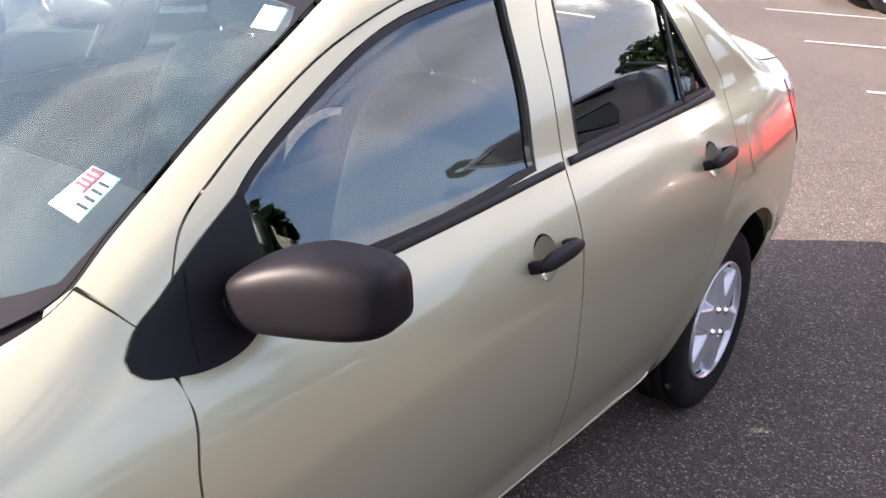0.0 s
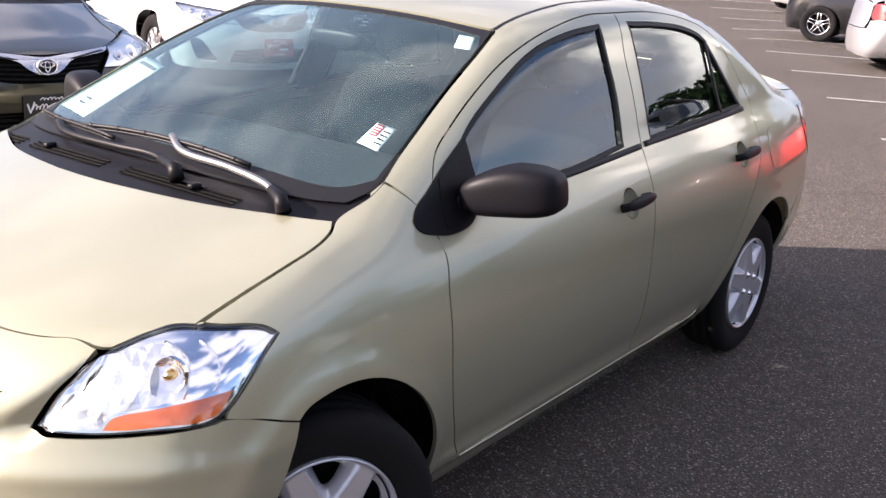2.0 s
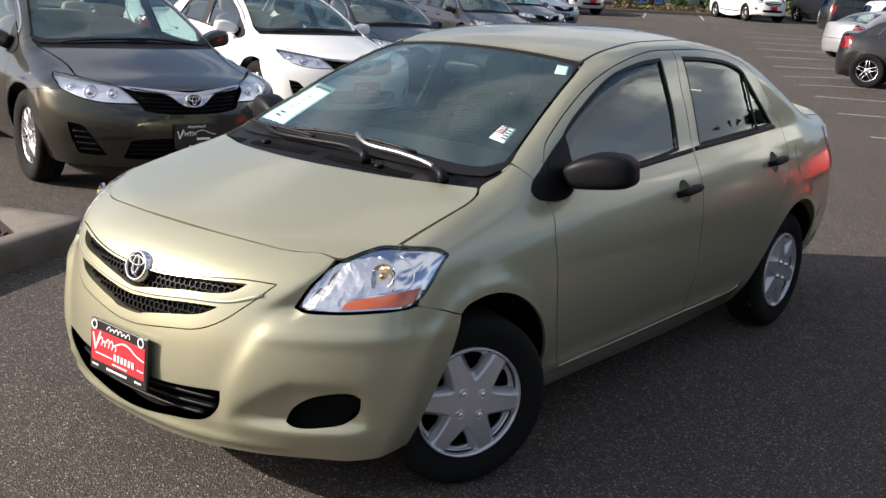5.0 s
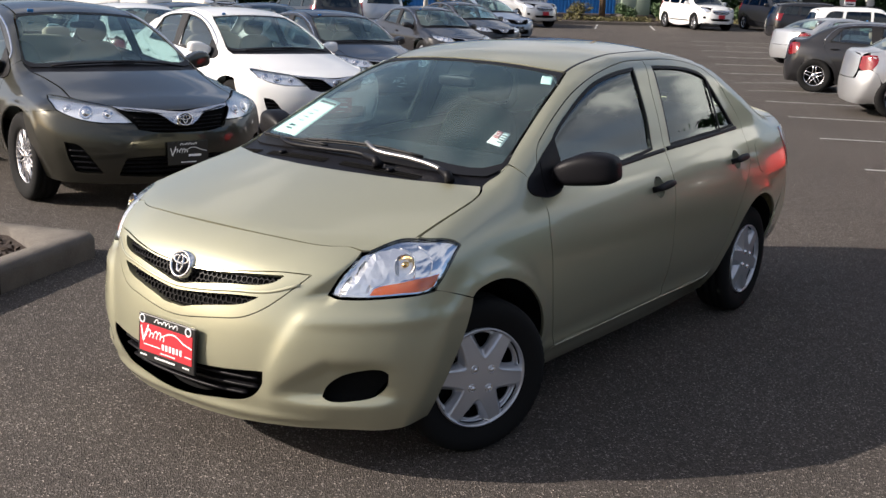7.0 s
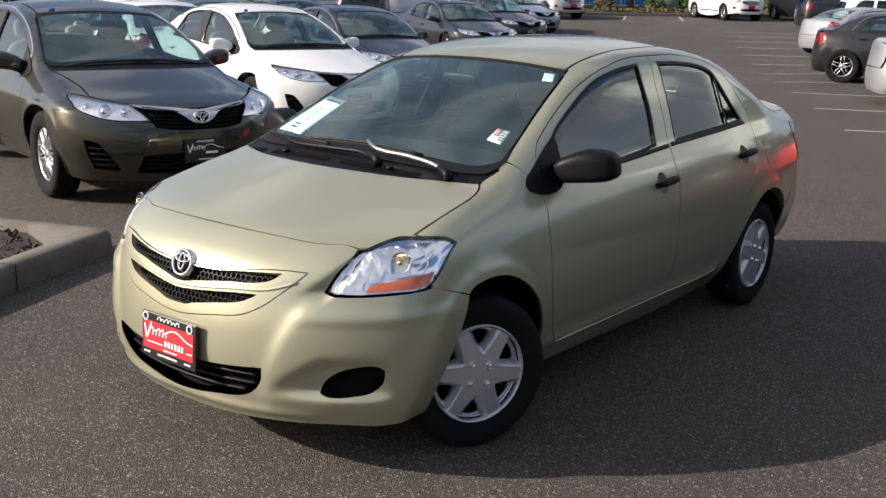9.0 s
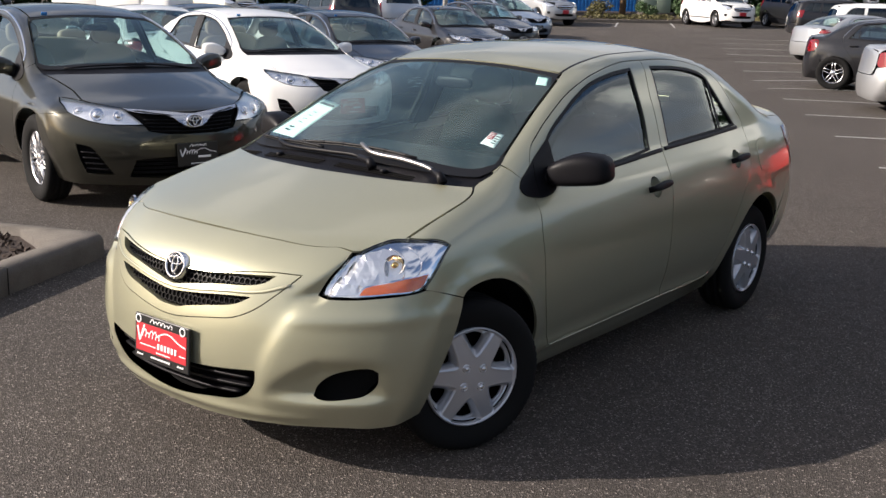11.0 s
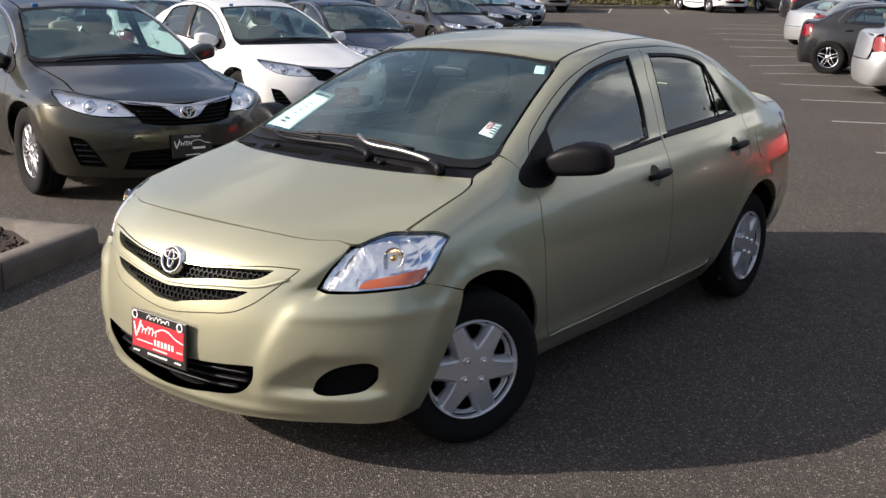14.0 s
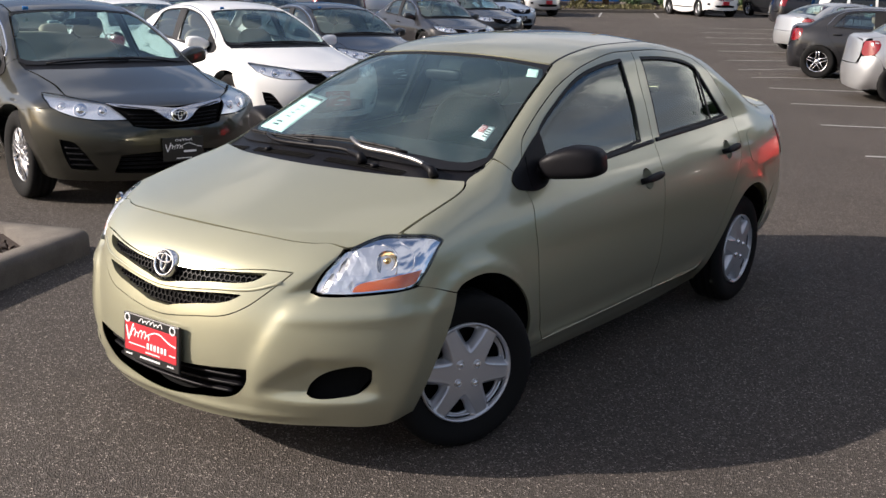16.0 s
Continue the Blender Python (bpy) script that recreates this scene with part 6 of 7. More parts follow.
def camry(mat, name, label, step=0.045, fine=False, w=CAMRY, base=2.775, spokes=10, twin=0.018):
    car = thing(name, label, "car", "parked saloons")
    sh = PLAIN
    body(car, sh, mat, step, fine, w, M["glass"], hood_line=CAMRY_HOOD, lamp_edge=CAMRY_LAMP[10:4:-1], seam=CAMRY_SEAM)
    rear_end(car, sh, mat, step, fine, w)
    how = dict(step=step, edge=0.02, warp=w)
    top = [(0.0, 0.535), (10.0, 0.539), (16.4, 0.560), (17.9, 0.604), (22.8, 0.602), (29.8, 0.605), (37.0, 0.639), (42.8, 0.710)]
    low = [(60.0, 0.632), (58.8, 0.554), (54.8, 0.383), (51.2, 0.215), (45, 0.205), (36, 0.202), (25, 0.20), (12, 0.20), (0, 0.20)]
    mouth = [(0, 0.537), (10, 0.541), (16.4, 0.562), (17.9, 0.606), (21.5, 0.70), (24.5, 0.778), (15, 0.757), (8.3, 0.738), (0, 0.708)]
    intake = [(0, 0.388), (4.5, 0.388), (14, 0.382), (20.6, 0.371), (23.0, 0.259), (10.1, 0.246), (0, 0.244)]
    slot = [(39.8, 0.464), (35.3, 0.449), (33.6, 0.419), (30.5, 0.34), (27.8, 0.268), (33.0, 0.270), (36.7, 0.28), (38.6, 0.37)]
    bumper = panel("front_bumper", sh, "round", both(top + CAMRY_SEAM[::-1] + low), [both(intake), slot, [(-a, z) for a, z in slot]], mat, car, gap=0.001, flange=0.03, **how)
    for loop, d in ((mouth, -0.035), (intake, -0.05)):
        panel("grille_backing", sh, "round", both(loop), [], M["dark"], bumper, lift=d, flange=0.0, step=0.08, edge=0.03, warp=w)
    for z in (0.565, 0.595, 0.625, 0.655):
        k = 15.5 + 22 * (z - 0.565)
        part("grille_bar", strip(OffsetShape(sh, -0.022), "round", [(-k, z), (0, z - 0.01), (k, z)], 0.009, 0.008, w), M["trim"], bumper)
    for z in (0.275, 0.305, 0.335, 0.362):
        part("intake_bar", strip(OffsetShape(sh, -0.03), "round", [(-21.5, z), (0, z), (21.5, z)], 0.012, 0.008, w), M["trim"], bumper)
    wing = [(0, 0.708), (8.3, 0.738), (16, 0.760), (24.4, 0.779), (21.4, 0.742), (13.5, 0.709), (8.0, 0.676), (5.0, 0.618), (2.5, 0.588), (0, 0.580)]
    blade = [(7.5, 0.692), (9.0, 0.703), (14.5, 0.731), (20.5, 0.752), (21.0, 0.747), (14.5, 0.720), (9.0, 0.690)]
    chrome_wing = panel("chrome_wing", sh, "round", both(wing), [], M["alloy"], bumper, lift=0.004, flange=0.03, label="chrome grille wing", step=0.03, edge=0.015, warp=w)
    for s in (1, -1):
        panel("wing_groove", sh, "round", blade, [], M["gasket"], chrome_wing, s, lift=0.0055, flange=0.002, label="dark groove in the chrome wing", step=0.03, edge=0.015, warp=w)
    for s in (1, -1):
        panel("door_pillar", sh, "side", [(1.425, 0.985), (1.432, 1.15), (1.442, 1.36), (1.520, 1.364), (1.632, 1.362), (1.606, 1.15), (1.582, 0.99)], [], M["gasket"], car, s, lift=0.004, flange=0.004, label="gloss black pillar between the doors", **how)
    at_badge = pose(0, -0.945, 0.688, 84)
    bm = lathe([(0.050, 0.0), (0.053, 0.010), (0.062, 0.010), (0.066, 0.002), (0.066, -0.03)], 28, "z")
    bm.transform(at_badge @ Matrix.Diagonal((1.0, 0.76, 1, 1)))
    badge = part("badge", bm, M["chrome"], car, "chrome oval badge")
    for ww, hh, oz in ((0.098, 0.038, 0.012), (0.036, 0.072, 0.0)):
        ring = lathe([(1.0, 0.0), (0.93, 0.004), (0.72, 0.004), (0.66, 0.0)], 24, "z")
        ring.transform(at_badge @ Matrix.Translation((0, oz, 0.004)) @ Matrix.Diagonal((ww / 2, hh / 2, 1, 1)))
        part("badge_ring", ring, M["chrome"], badge)
    bm = lathe([(0.001, 0.003), (0.053, 0.001), (0.053, -0.03)], 24, "z")
    bm.transform(at_badge @ Matrix.Diagonal((1.0, 0.76, 1, 1)))
    part("badge_plate", bm, M["badgeground"], badge, "glossy black badge ground")
    at = pose(0, -0.992, 0.445, -3)
    board = part("plate_board", slab([(-0.16, -0.085), (0.16, -0.085), (0.16, 0.085), (-0.16, 0.085)], 0.012, at, 0.003), M["blackink"], car, "black dealer board with white print", smooth=False)
    def ink(pts, wd):
        part("white_stroke", ribbon(at, pts, wd), M["whiteink"], board, smooth=False)
    scribble(ink, -0.065, 0.058, 0.13, 0.016, 6, 0.005)
    ink([(-0.140, 0.040), (-0.126, -0.014), (-0.098, 0.050)], 0.008)
    scribble(ink, -0.112, 0.004, 0.10, 0.030, 5, 0.006)
    ink([(-0.022, 0.018), (0.0, 0.030), (0.03, 0.040), (0.06, 0.038), (0.10, 0.020), (0.146, 0.010)], 0.005)
    ink([(0.0, -0.018), (0.10, -0.018)], 0.016)
    ink([(-0.06, -0.066), (0.06, -0.066)], 0.007)
    for s in (1, -1):
        panel("slot_backing", sh, "round", slot, [], M["dark"], bumper, s, lift=-0.03, flange=0.0, **how)
        for k in range(4):
            z = 0.300 + 0.036 * k
            part("slot_fin", mirrored(strip(OffsetShape(sh, -0.014), "round", [(29.5 + 1.3 * k, z), (36.8 + 0.6 * k, z + 0.004)], 0.010, 0.008, w), s), M["trim"], bumper)
        lamp = thing("headlamp", "", "")
        lamp.parent = car
        tagged(lamp, label="clear swept-back headlamp")
        ln = panel("lens", sh, "round", CAMRY_LAMP, [], M["lens"], lamp, s, lift=0.001, flange=0.004, gap=0.003, **how)
        ln.visible_shadow = False
        panel("lamp_seal", sh, "round", CAMRY_LAMP, [[tuple(np.array(q) / (DEG, 1.0)) for q in shrunk(rounded([(a * DEG, z) for a, z in CAMRY_LAMP], 0.02), 0.007)]], M["gasket"], lamp, s, lift=-0.002, flange=0.006, gap=0.002, **how)
        panel("reflector", sh, "round", CAMRY_LAMP, [], M["reflector"], lamp, s, lift=-0.018, flange=-0.016, gap=0.004, **how)
        for (a, z, r) in ((33.0, 0.700, 0.050), (26.0, 0.690, 0.036), (39.5, 0.745, 0.034)):
            p = sh.from_round([(a, z)])
            n = sh.normal(p)[0]
            q = w(p - n * 0.010, p)[0][0]
            bowl = lathe([(0.001, 0.006), (r * 0.5, 0.002), (r * 0.62, -0.006), (r * 0.9, 0.004), (r, 0.0)], 20, "z")
            bowl.transform(look(q, q - Vector(n), 0))
            part("projector", mirrored(bowl, s), M["chrome"], lamp, "bright round projector")
        mir = thing("door_mirror", "", "")
        mir.parent = car
        part("housing", moved(mirror_shell(s), w), mat, mir)
        part("foot", moved(mirrored(tube([(0.735, 0.52, 0.945), (0.80, 0.565, 0.968)], 0.03, 8), s), w), M["trim"], mir)
        part("mirror_glass", moved(mirrored(soft_box((0.165, 0.006, 0.10), pose(0.868, 0.652, 1.008, 0, 0, 8), 4, 8, 12), s), w), M["chrome"], mir, "silvered mirror glass")
        part("window_trim", moved(mirrored(strip(sh, "side", DOOR_TOP[1:] + [(1.58, 1.39)] + REAR_TOP, 0.009, 0.005), s), w), M["chrome"], car, "thin chrome trim over the windows")
    for door in [o for o in car.children if o.name.split(".")[0] in ("front_door", "rear_door")]:
        s = 1 if door.data.vertices[0].co.x > 0 else -1
        y, z = (1.345, 0.875) if door.name.startswith("front") else (2.235, 0.90)
        p = sh.from_side([(y, z)])
        bar = soft_box((0.03, 0.17, 0.032), Matrix.Translation((float(p[0][0]) + 0.025, y, z)), 3, 8, 12)
        part("door_handle", moved(mirrored(bar, s), w), mat, door)
    for s in (1, -1):
        for y in (0.0, base):
            wh = spoke_wheel(car, 0.335, 0.205, 0.215, spokes, M["alloy"], twin)
            wh.matrix_local = pose(0.79 * s, y, 0.335, 0, 0, 0 if s > 0 else 180)
    wipers_simple(sh, car, w)
    cabin(car, w, M["tan"], simple=True)
    part("blue_sticker", box((0.05, 0.004, 0.03), pose(-0.42, 0.985 * 1.088, 1.352 * 1.0208 + 0.006, 22)), M["blueink"], car, "small blue sticker on the windscreen")
    return car


def wipers_simple(sh, car, w):
    for x0, x1 in ((0.50, -0.05), (0.10, -0.5)):
        pts = []
        for t in np.linspace(0, 1, 6):
            x = x0 + (x1 - x0) * t
            p = sh.from_top([(x, 0.10 + 0.03 * t + 0.1 * x * x)])
            pts.append(p[0] + sh.normal(p)[0] * 0.012)
        part("wiper", tube([Vector(q) for q in w(np.array(pts), np.array(pts))[0]], 0.008, 6), M["trim"], car)


def repaint(src, m, swaps, name, label, group):
    """A copy of a car in other colours."""
    ob = copy_thing(src, m)
    ob.name = name
    tagged(ob, label, "car", group)
    for o in ob.children_recursive:
        if o.data is not None and o.data.materials and o.data.materials[0] in swaps:
            o.data = o.data.copy()
            o.data.materials[0] = swaps[o.data.materials[0]]
    return ob


def stand(x, y, heading):
    """The pose of a car whose front axle is over x, y; heading: degrees of its nose from +x towards +y."""
    z = float(ground_z(x, y))
    return pose(x, y, z, 0, 0, heading + 90)


olive = camry(M["olive"], "car", "dark olive metallic saloon facing the aisle beside the kerb", 0.04)
olive.matrix_world = stand(-4.27, 2.30, -14.0)
white = repaint(olive, stand(-6.42, 6.30, -15), {M["olive"]: M["white"]}, "car", "white saloon with chrome window trim in a row", "parked saloons")
for o in white.children:
    if o.name.startswith("plate_board"):
        o.data = o.data.copy()
        o.data.materials[0] = M["redink"]
        tagged(o, "red dealer board with white print")
repaint(olive, stand(-8.7, 10.3, -21), {M["olive"]: M["charcoal"]}, "car", "charcoal metallic saloon in a row", "parked saloons")
repaint(olive, stand(-13.3, 18.7, -26), {M["olive"]: M["black"]}, "car", "black saloon in a row of cars", "parked saloons")
repaint(olive, stand(-15.7, 23.6, -22), {M["olive"]: M["black"]}, "car", "black saloon behind another in the row", "parked saloons")
repaint(olive, stand(-18.6, 28.8, -22), {M["olive"]: M["bluesilver"]}, "car", "pale blue metallic saloon ending the row", "parked saloons")
# the row that stands back to back with them
repaint(olive, stand(-13.4, 5.1, 161), {M["olive"]: M["charcoal"]}, "car", "dark saloon behind the front row", "back row")
repaint(olive, stand(-13.6, 8.6, 160), {M["olive"]: M["white"]}, "car", "white saloon behind the front row", "back row")
repaint(olive, stand(-16.0, 11.7, 160), {M["olive"]: M["charcoal"]}, "car", "charcoal saloon behind the front row", "back row")
repaint(olive, stand(-17.5, 15.2, 160), {M["olive"]: M["charcoal"]}, "car", "grey-black saloon behind the front row", "back row")
# cars nosed into the stalls across the aisle, tails to the aisle
COUPE = make_warp(0.90, 2.70, 0.72, 1.42, 0.90)
coupe = camry(M["black"], "car", "black coupe with bright alloys, tail to the aisle", 0.05, w=COUPE, base=2.70, spokes=5, twin=0.03)
coupe["group"] = "stall cars"
coupe.matrix_world = stand(-1.84, 20.25, 10)
repaint(coupe, stand(0.34, 16.86, 28), {M["black"]: M["silver"]}, "car", "silver saloon with red tail lamps, tail to the aisle", "stall cars")
repaint(coupe, stand(-5.55, 28.4, 54) @ Matrix.Diagonal((1, 1, 0.9, 1)), {M["black"]: M["silver"]}, "car", "pale silver coupe, tail to the aisle", "stall cars")
# a red car out of view beside the driver's side
repaint(olive, stand(2.9, 12.6, 76), {M["olive"]: M["red"]}, "car", "bright red saloon, seen mirrored in the panels", "stall cars")

SUV = dict(
    top=[(-0.95, 0.78), (-0.85, 0.95), (-0.6, 1.06), (-0.3, 1.11), (0.05, 1.15), (0.2, 1.19), (0.6, 1.42), (0.95, 1.61), (1.2, 1.69), (1.7, 1.73), (2.4, 1.72), (3.0, 1.68), (3.4, 1.61), (3.6, 1.5), (3.7, 1.3)],
    crown=[(-0.8, 0.12), (0.0, 0.10), (1.0, 0.09), (3.4, 0.09)],
    section=[(0.15, 0.80), (0.3, 0.865), (0.5, 0.90), (0.8, 0.905), (0.95, 0.892), (1.08, 0.86), (1.2, 0.82), (1.4, 0.765), (1.6, 0.70), (1.75, 0.62)],
    wide=[(-0.9, -0.05), (-0.3, -0.01), (0.6, 0.0), (2.6, 0.0), (3.6, -0.04)], rise=0.02,
    nose=[(0.2, -0.85), (0.4, -0.92), (0.6, -0.93), (0.85, -0.90), (1.0, -0.80), (1.1, -0.5)], nose_b=0.36, nose_p=2.6,
    tail=[(0.2, 3.58), (0.5, 3.72), (0.9, 3.70), (1.2, 3.62), (1.5, 3.48), (1.7, 3.36)], tail_b=0.26, base=2.79, arch=(0.37, 0.42, 0.015), k=0.08,
)


def suv(mat, label, group="far cars", high=1.0):
    car = thing("suv", label, "car", group)
    sh = Shape(**SUV)
    w = lambda p, n: (p * np.array([1, 1, high]), n)
    how = dict(step=0.08, edge=0.04, warp=w)
    zc, r = 0.37, 0.42
    side = ([(-0.60, 0.90), (-0.3, 1.04), (0.12, 1.12)] + edge_side(sh, [(0.74, 0.25), (0.70, 0.5), (0.63, 0.95), (0.58, 1.3), (0.57, 2.2), (0.57, 3.2), (0.56, 3.38)])
            + [(3.50, 1.1), (3.52, 0.5), (3.35, 0.30), (3.22, 0.30)] + arch_line(2.79, r, zc, -10, 190, 14) + [(2.3, 0.26), (0.5, 0.26)] + arch_line(0, r, zc, -12, 192, 14) + [(-0.55, 0.32), (-0.62, 0.7)])
    panes = [[(0.62, 1.14), (0.80, 1.30), (1.05, 1.48), (1.35, 1.55), (1.50, 1.56), (1.52, 1.16)], [(1.60, 1.16), (1.60, 1.565), (2.45, 1.55), (2.52, 1.18)], [(2.62, 1.19), (2.56, 1.545), (3.0, 1.52), (3.22, 1.30), (3.25, 1.22)]]
    for s in (1, -1):
        panel("side_panel", sh, "side", side, panes, mat, car, s, flange=0.02, **how)
        for p in panes:
            panel("window_pane", sh, "side", p, [], M["privacy"], car, s, lift=-0.01, flange=0.0, **how)
        part("side_moulding", moved(mirrored(strip(sh, "side", [(0.5, 0.42), (2.3, 0.44)], 0.05, 0.012), s), w), M["trim"], car)
        part("roof_rail", moved(mirrored(tube([(0.56, 1.2, 1.70), (0.57, 1.4, 1.745), (0.57, 2.9, 1.72), (0.56, 3.1, 1.68)], 0.018, 6), s), w), M["trim"], car)
        part("door_mirror", moved(mirrored(soft_box((0.22, 0.12, 0.17), pose(0.98, 0.62, 1.20), 3, 8, 12), s), w), mat, car)
        lamp = [(24, 0.88), (34, 0.97), (44, 1.02), (47, 0.98), (42, 0.88), (33, 0.83)]
        panel("headlamp", sh, "round", lamp, [], M["reflector"], car, s, lift=0.008, flange=0.01, label="bright headlamp", **how)
        panel("fog_lamp", sh, "round", [(33, 0.52), (33, 0.62), (39, 0.62), (38, 0.53)], [], M["trim"], car, s, lift=0.006, flange=0.01, **how)
        panel("tail_lamp", sh, "back", [(131, 0.95), (129, 1.25), (140, 1.25), (142, 0.97)], [], M["tail"], car, s, lift=0.008, flange=0.01, label="red tail lamp", **how)
    panel("hood", sh, "top", both([(0, -0.74), (0.35, -0.70), (0.58, -0.52), (0.74, -0.2), (0.78, 0.10), (0.4, 0.06), (0, 0.04)]), [], mat, car, **how)
    panel("windscreen", sh, "top", both([(0, 0.10), (0.4, 0.12), (0.74, 0.22), (0.69, 0.5), (0.62, 0.95), (0.3, 1.0), (0, 1.01)]), [], M["privacy"], car, lift=-0.003, **how)
    panel("roof", sh, "top", both([(0, 1.01), (0.3, 1.0), (0.60, 0.97), (0.57, 1.3), (0.56, 3.35), (0, 3.40)]), [], mat, car, **how)
    panel("tailgate", sh, "back", [(180, 0.75), (143, 0.75), (141, 1.20), (142, 1.52), (180, 1.60), (218, 1.52), (219, 1.20), (217, 0.75)], [[(180, 1.22), (148, 1.22), (150, 1.46), (180, 1.50), (210, 1.46), (212, 1.22)]], mat, car, **how)
    panel("rear_window", sh, "back", [(180, 1.22), (148, 1.22), (150, 1.46), (180, 1.50), (210, 1.46), (212, 1.22)], [], M["privacy"], car, lift=-0.005, **how)
    panel("rear_bumper", sh, "back", [(180, 0.35), (130, 0.33), (131, 0.72), (180, 0.74), (229, 0.72), (230, 0.33)], [], mat, car, **how)
    bump_ = panel("front_bumper", sh, "round", both([(0, 0.30), (25, 0.30), (42, 0.32), (44, 0.55), (45, 0.88), (40, 0.86), (32, 0.80), (24, 0.86), (23, 0.98), (0, 1.02)]), [both([(0, 0.72), (14, 0.73), (20, 0.80), (21, 0.90), (0, 0.92)]), both([(0, 0.42), (20, 0.43), (24, 0.52), (0, 0.54)])], mat, car, **how)
    panel("grille", sh, "round", both([(0, 0.40), (24, 0.41), (25, 0.55), (22, 0.92), (0, 0.94)]), [], M["dark"], bump_, lift=-0.03, flange=0.0, **how)
    part("chrome_bar", moved(strip(sh, "round", [(-20, 0.86), (0, 0.85), (20, 0.86)], 0.05, 0.02), w), M["chrome"], bump_, "chrome grille bar")
    part("chrome_bar", moved(strip(sh, "round", [(-18, 0.77), (0, 0.76), (18, 0.77)], 0.03, 0.02), w), M["chrome"], bump_, "chrome grille bar")
    part("plate_board", box((0.32, 0.01, 0.16), pose(0, -0.945, 0.62 * high)), M["redink"], car, "red dealer board", smooth=False)
    bm = box((1.5, 4.3, 0.03), pose(0, 1.35, 0.32))
    add_box(bm, (1.3, 2.4, 0.5), pose(0, 1.9, 0.75 * high))
    part("underbody", bm, M["dark"], car, smooth=False)
    for s in (1, -1):
        for y in (0.0, 2.79):
            wh = spoke_wheel(car, 0.375, 0.24, 0.25, 6, M["alloy"], 0.03)
            wh.matrix_local = pose(0.79 * s, y, 0.375, 0, 0, 0 if s > 0 else 180)
    return car


suv_white = suv(M["white"], "white sport utility car at the far kerb")
suv_white.matrix_world = stand(-17.9, 44.8, -36)
repaint(suv_white, stand(3.3, 7.4, 76), {M["white"]: M["black"]}, "suv", "black sport utility car, seen mirrored in the side windows", "stall cars")
repaint(suv_white, stand(-23.7, 38.7, -24), {M["white"]: M["silver"]}, "suv", "silver sport utility car by the far planting", "far cars")
repaint(suv_white, stand(-14.8, 46.6, -40), {M["white"]: M["charcoal"]}, "suv", "dark grey sport utility car at the far kerb", "far cars")
repaint(suv_white, stand(-32.2, 27.4, -6), {M["white"]: M["champagne"]}, "suv", "pale champagne crossover before a dark hedge", "far cars")
repaint(suv_white, stand(-22.4, 22.2, 158), {M["white"]: M["charcoal"]}, "suv", "dark grey wagon seen from behind", "far cars")
repaint(suv_white, stand(-23.6, 25.6, 158), {M["white"]: M["silver"]}, "suv", "silver wagon seen from behind", "far cars")
repaint(suv_white, stand(-23.4, 11.2, -20), {M["white"]: M["charcoal"]}, "suv", "dark sport utility car behind the rows", "far cars")
SMALL = Matrix.Diagonal((0.93, 0.86, 0.88, 1))
repaint(suv_white, stand(-6.2, 33.0, 32) @ SMALL, {}, "hatchback", "white hatchback in the stall row, tail to the aisle", "stall cars")
repaint(suv_white, stand(-9.3, 37.9, 32) @ SMALL, {M["white"]: M["black"]}, "hatchback", "black hatchback deep in the stall row", "stall cars")


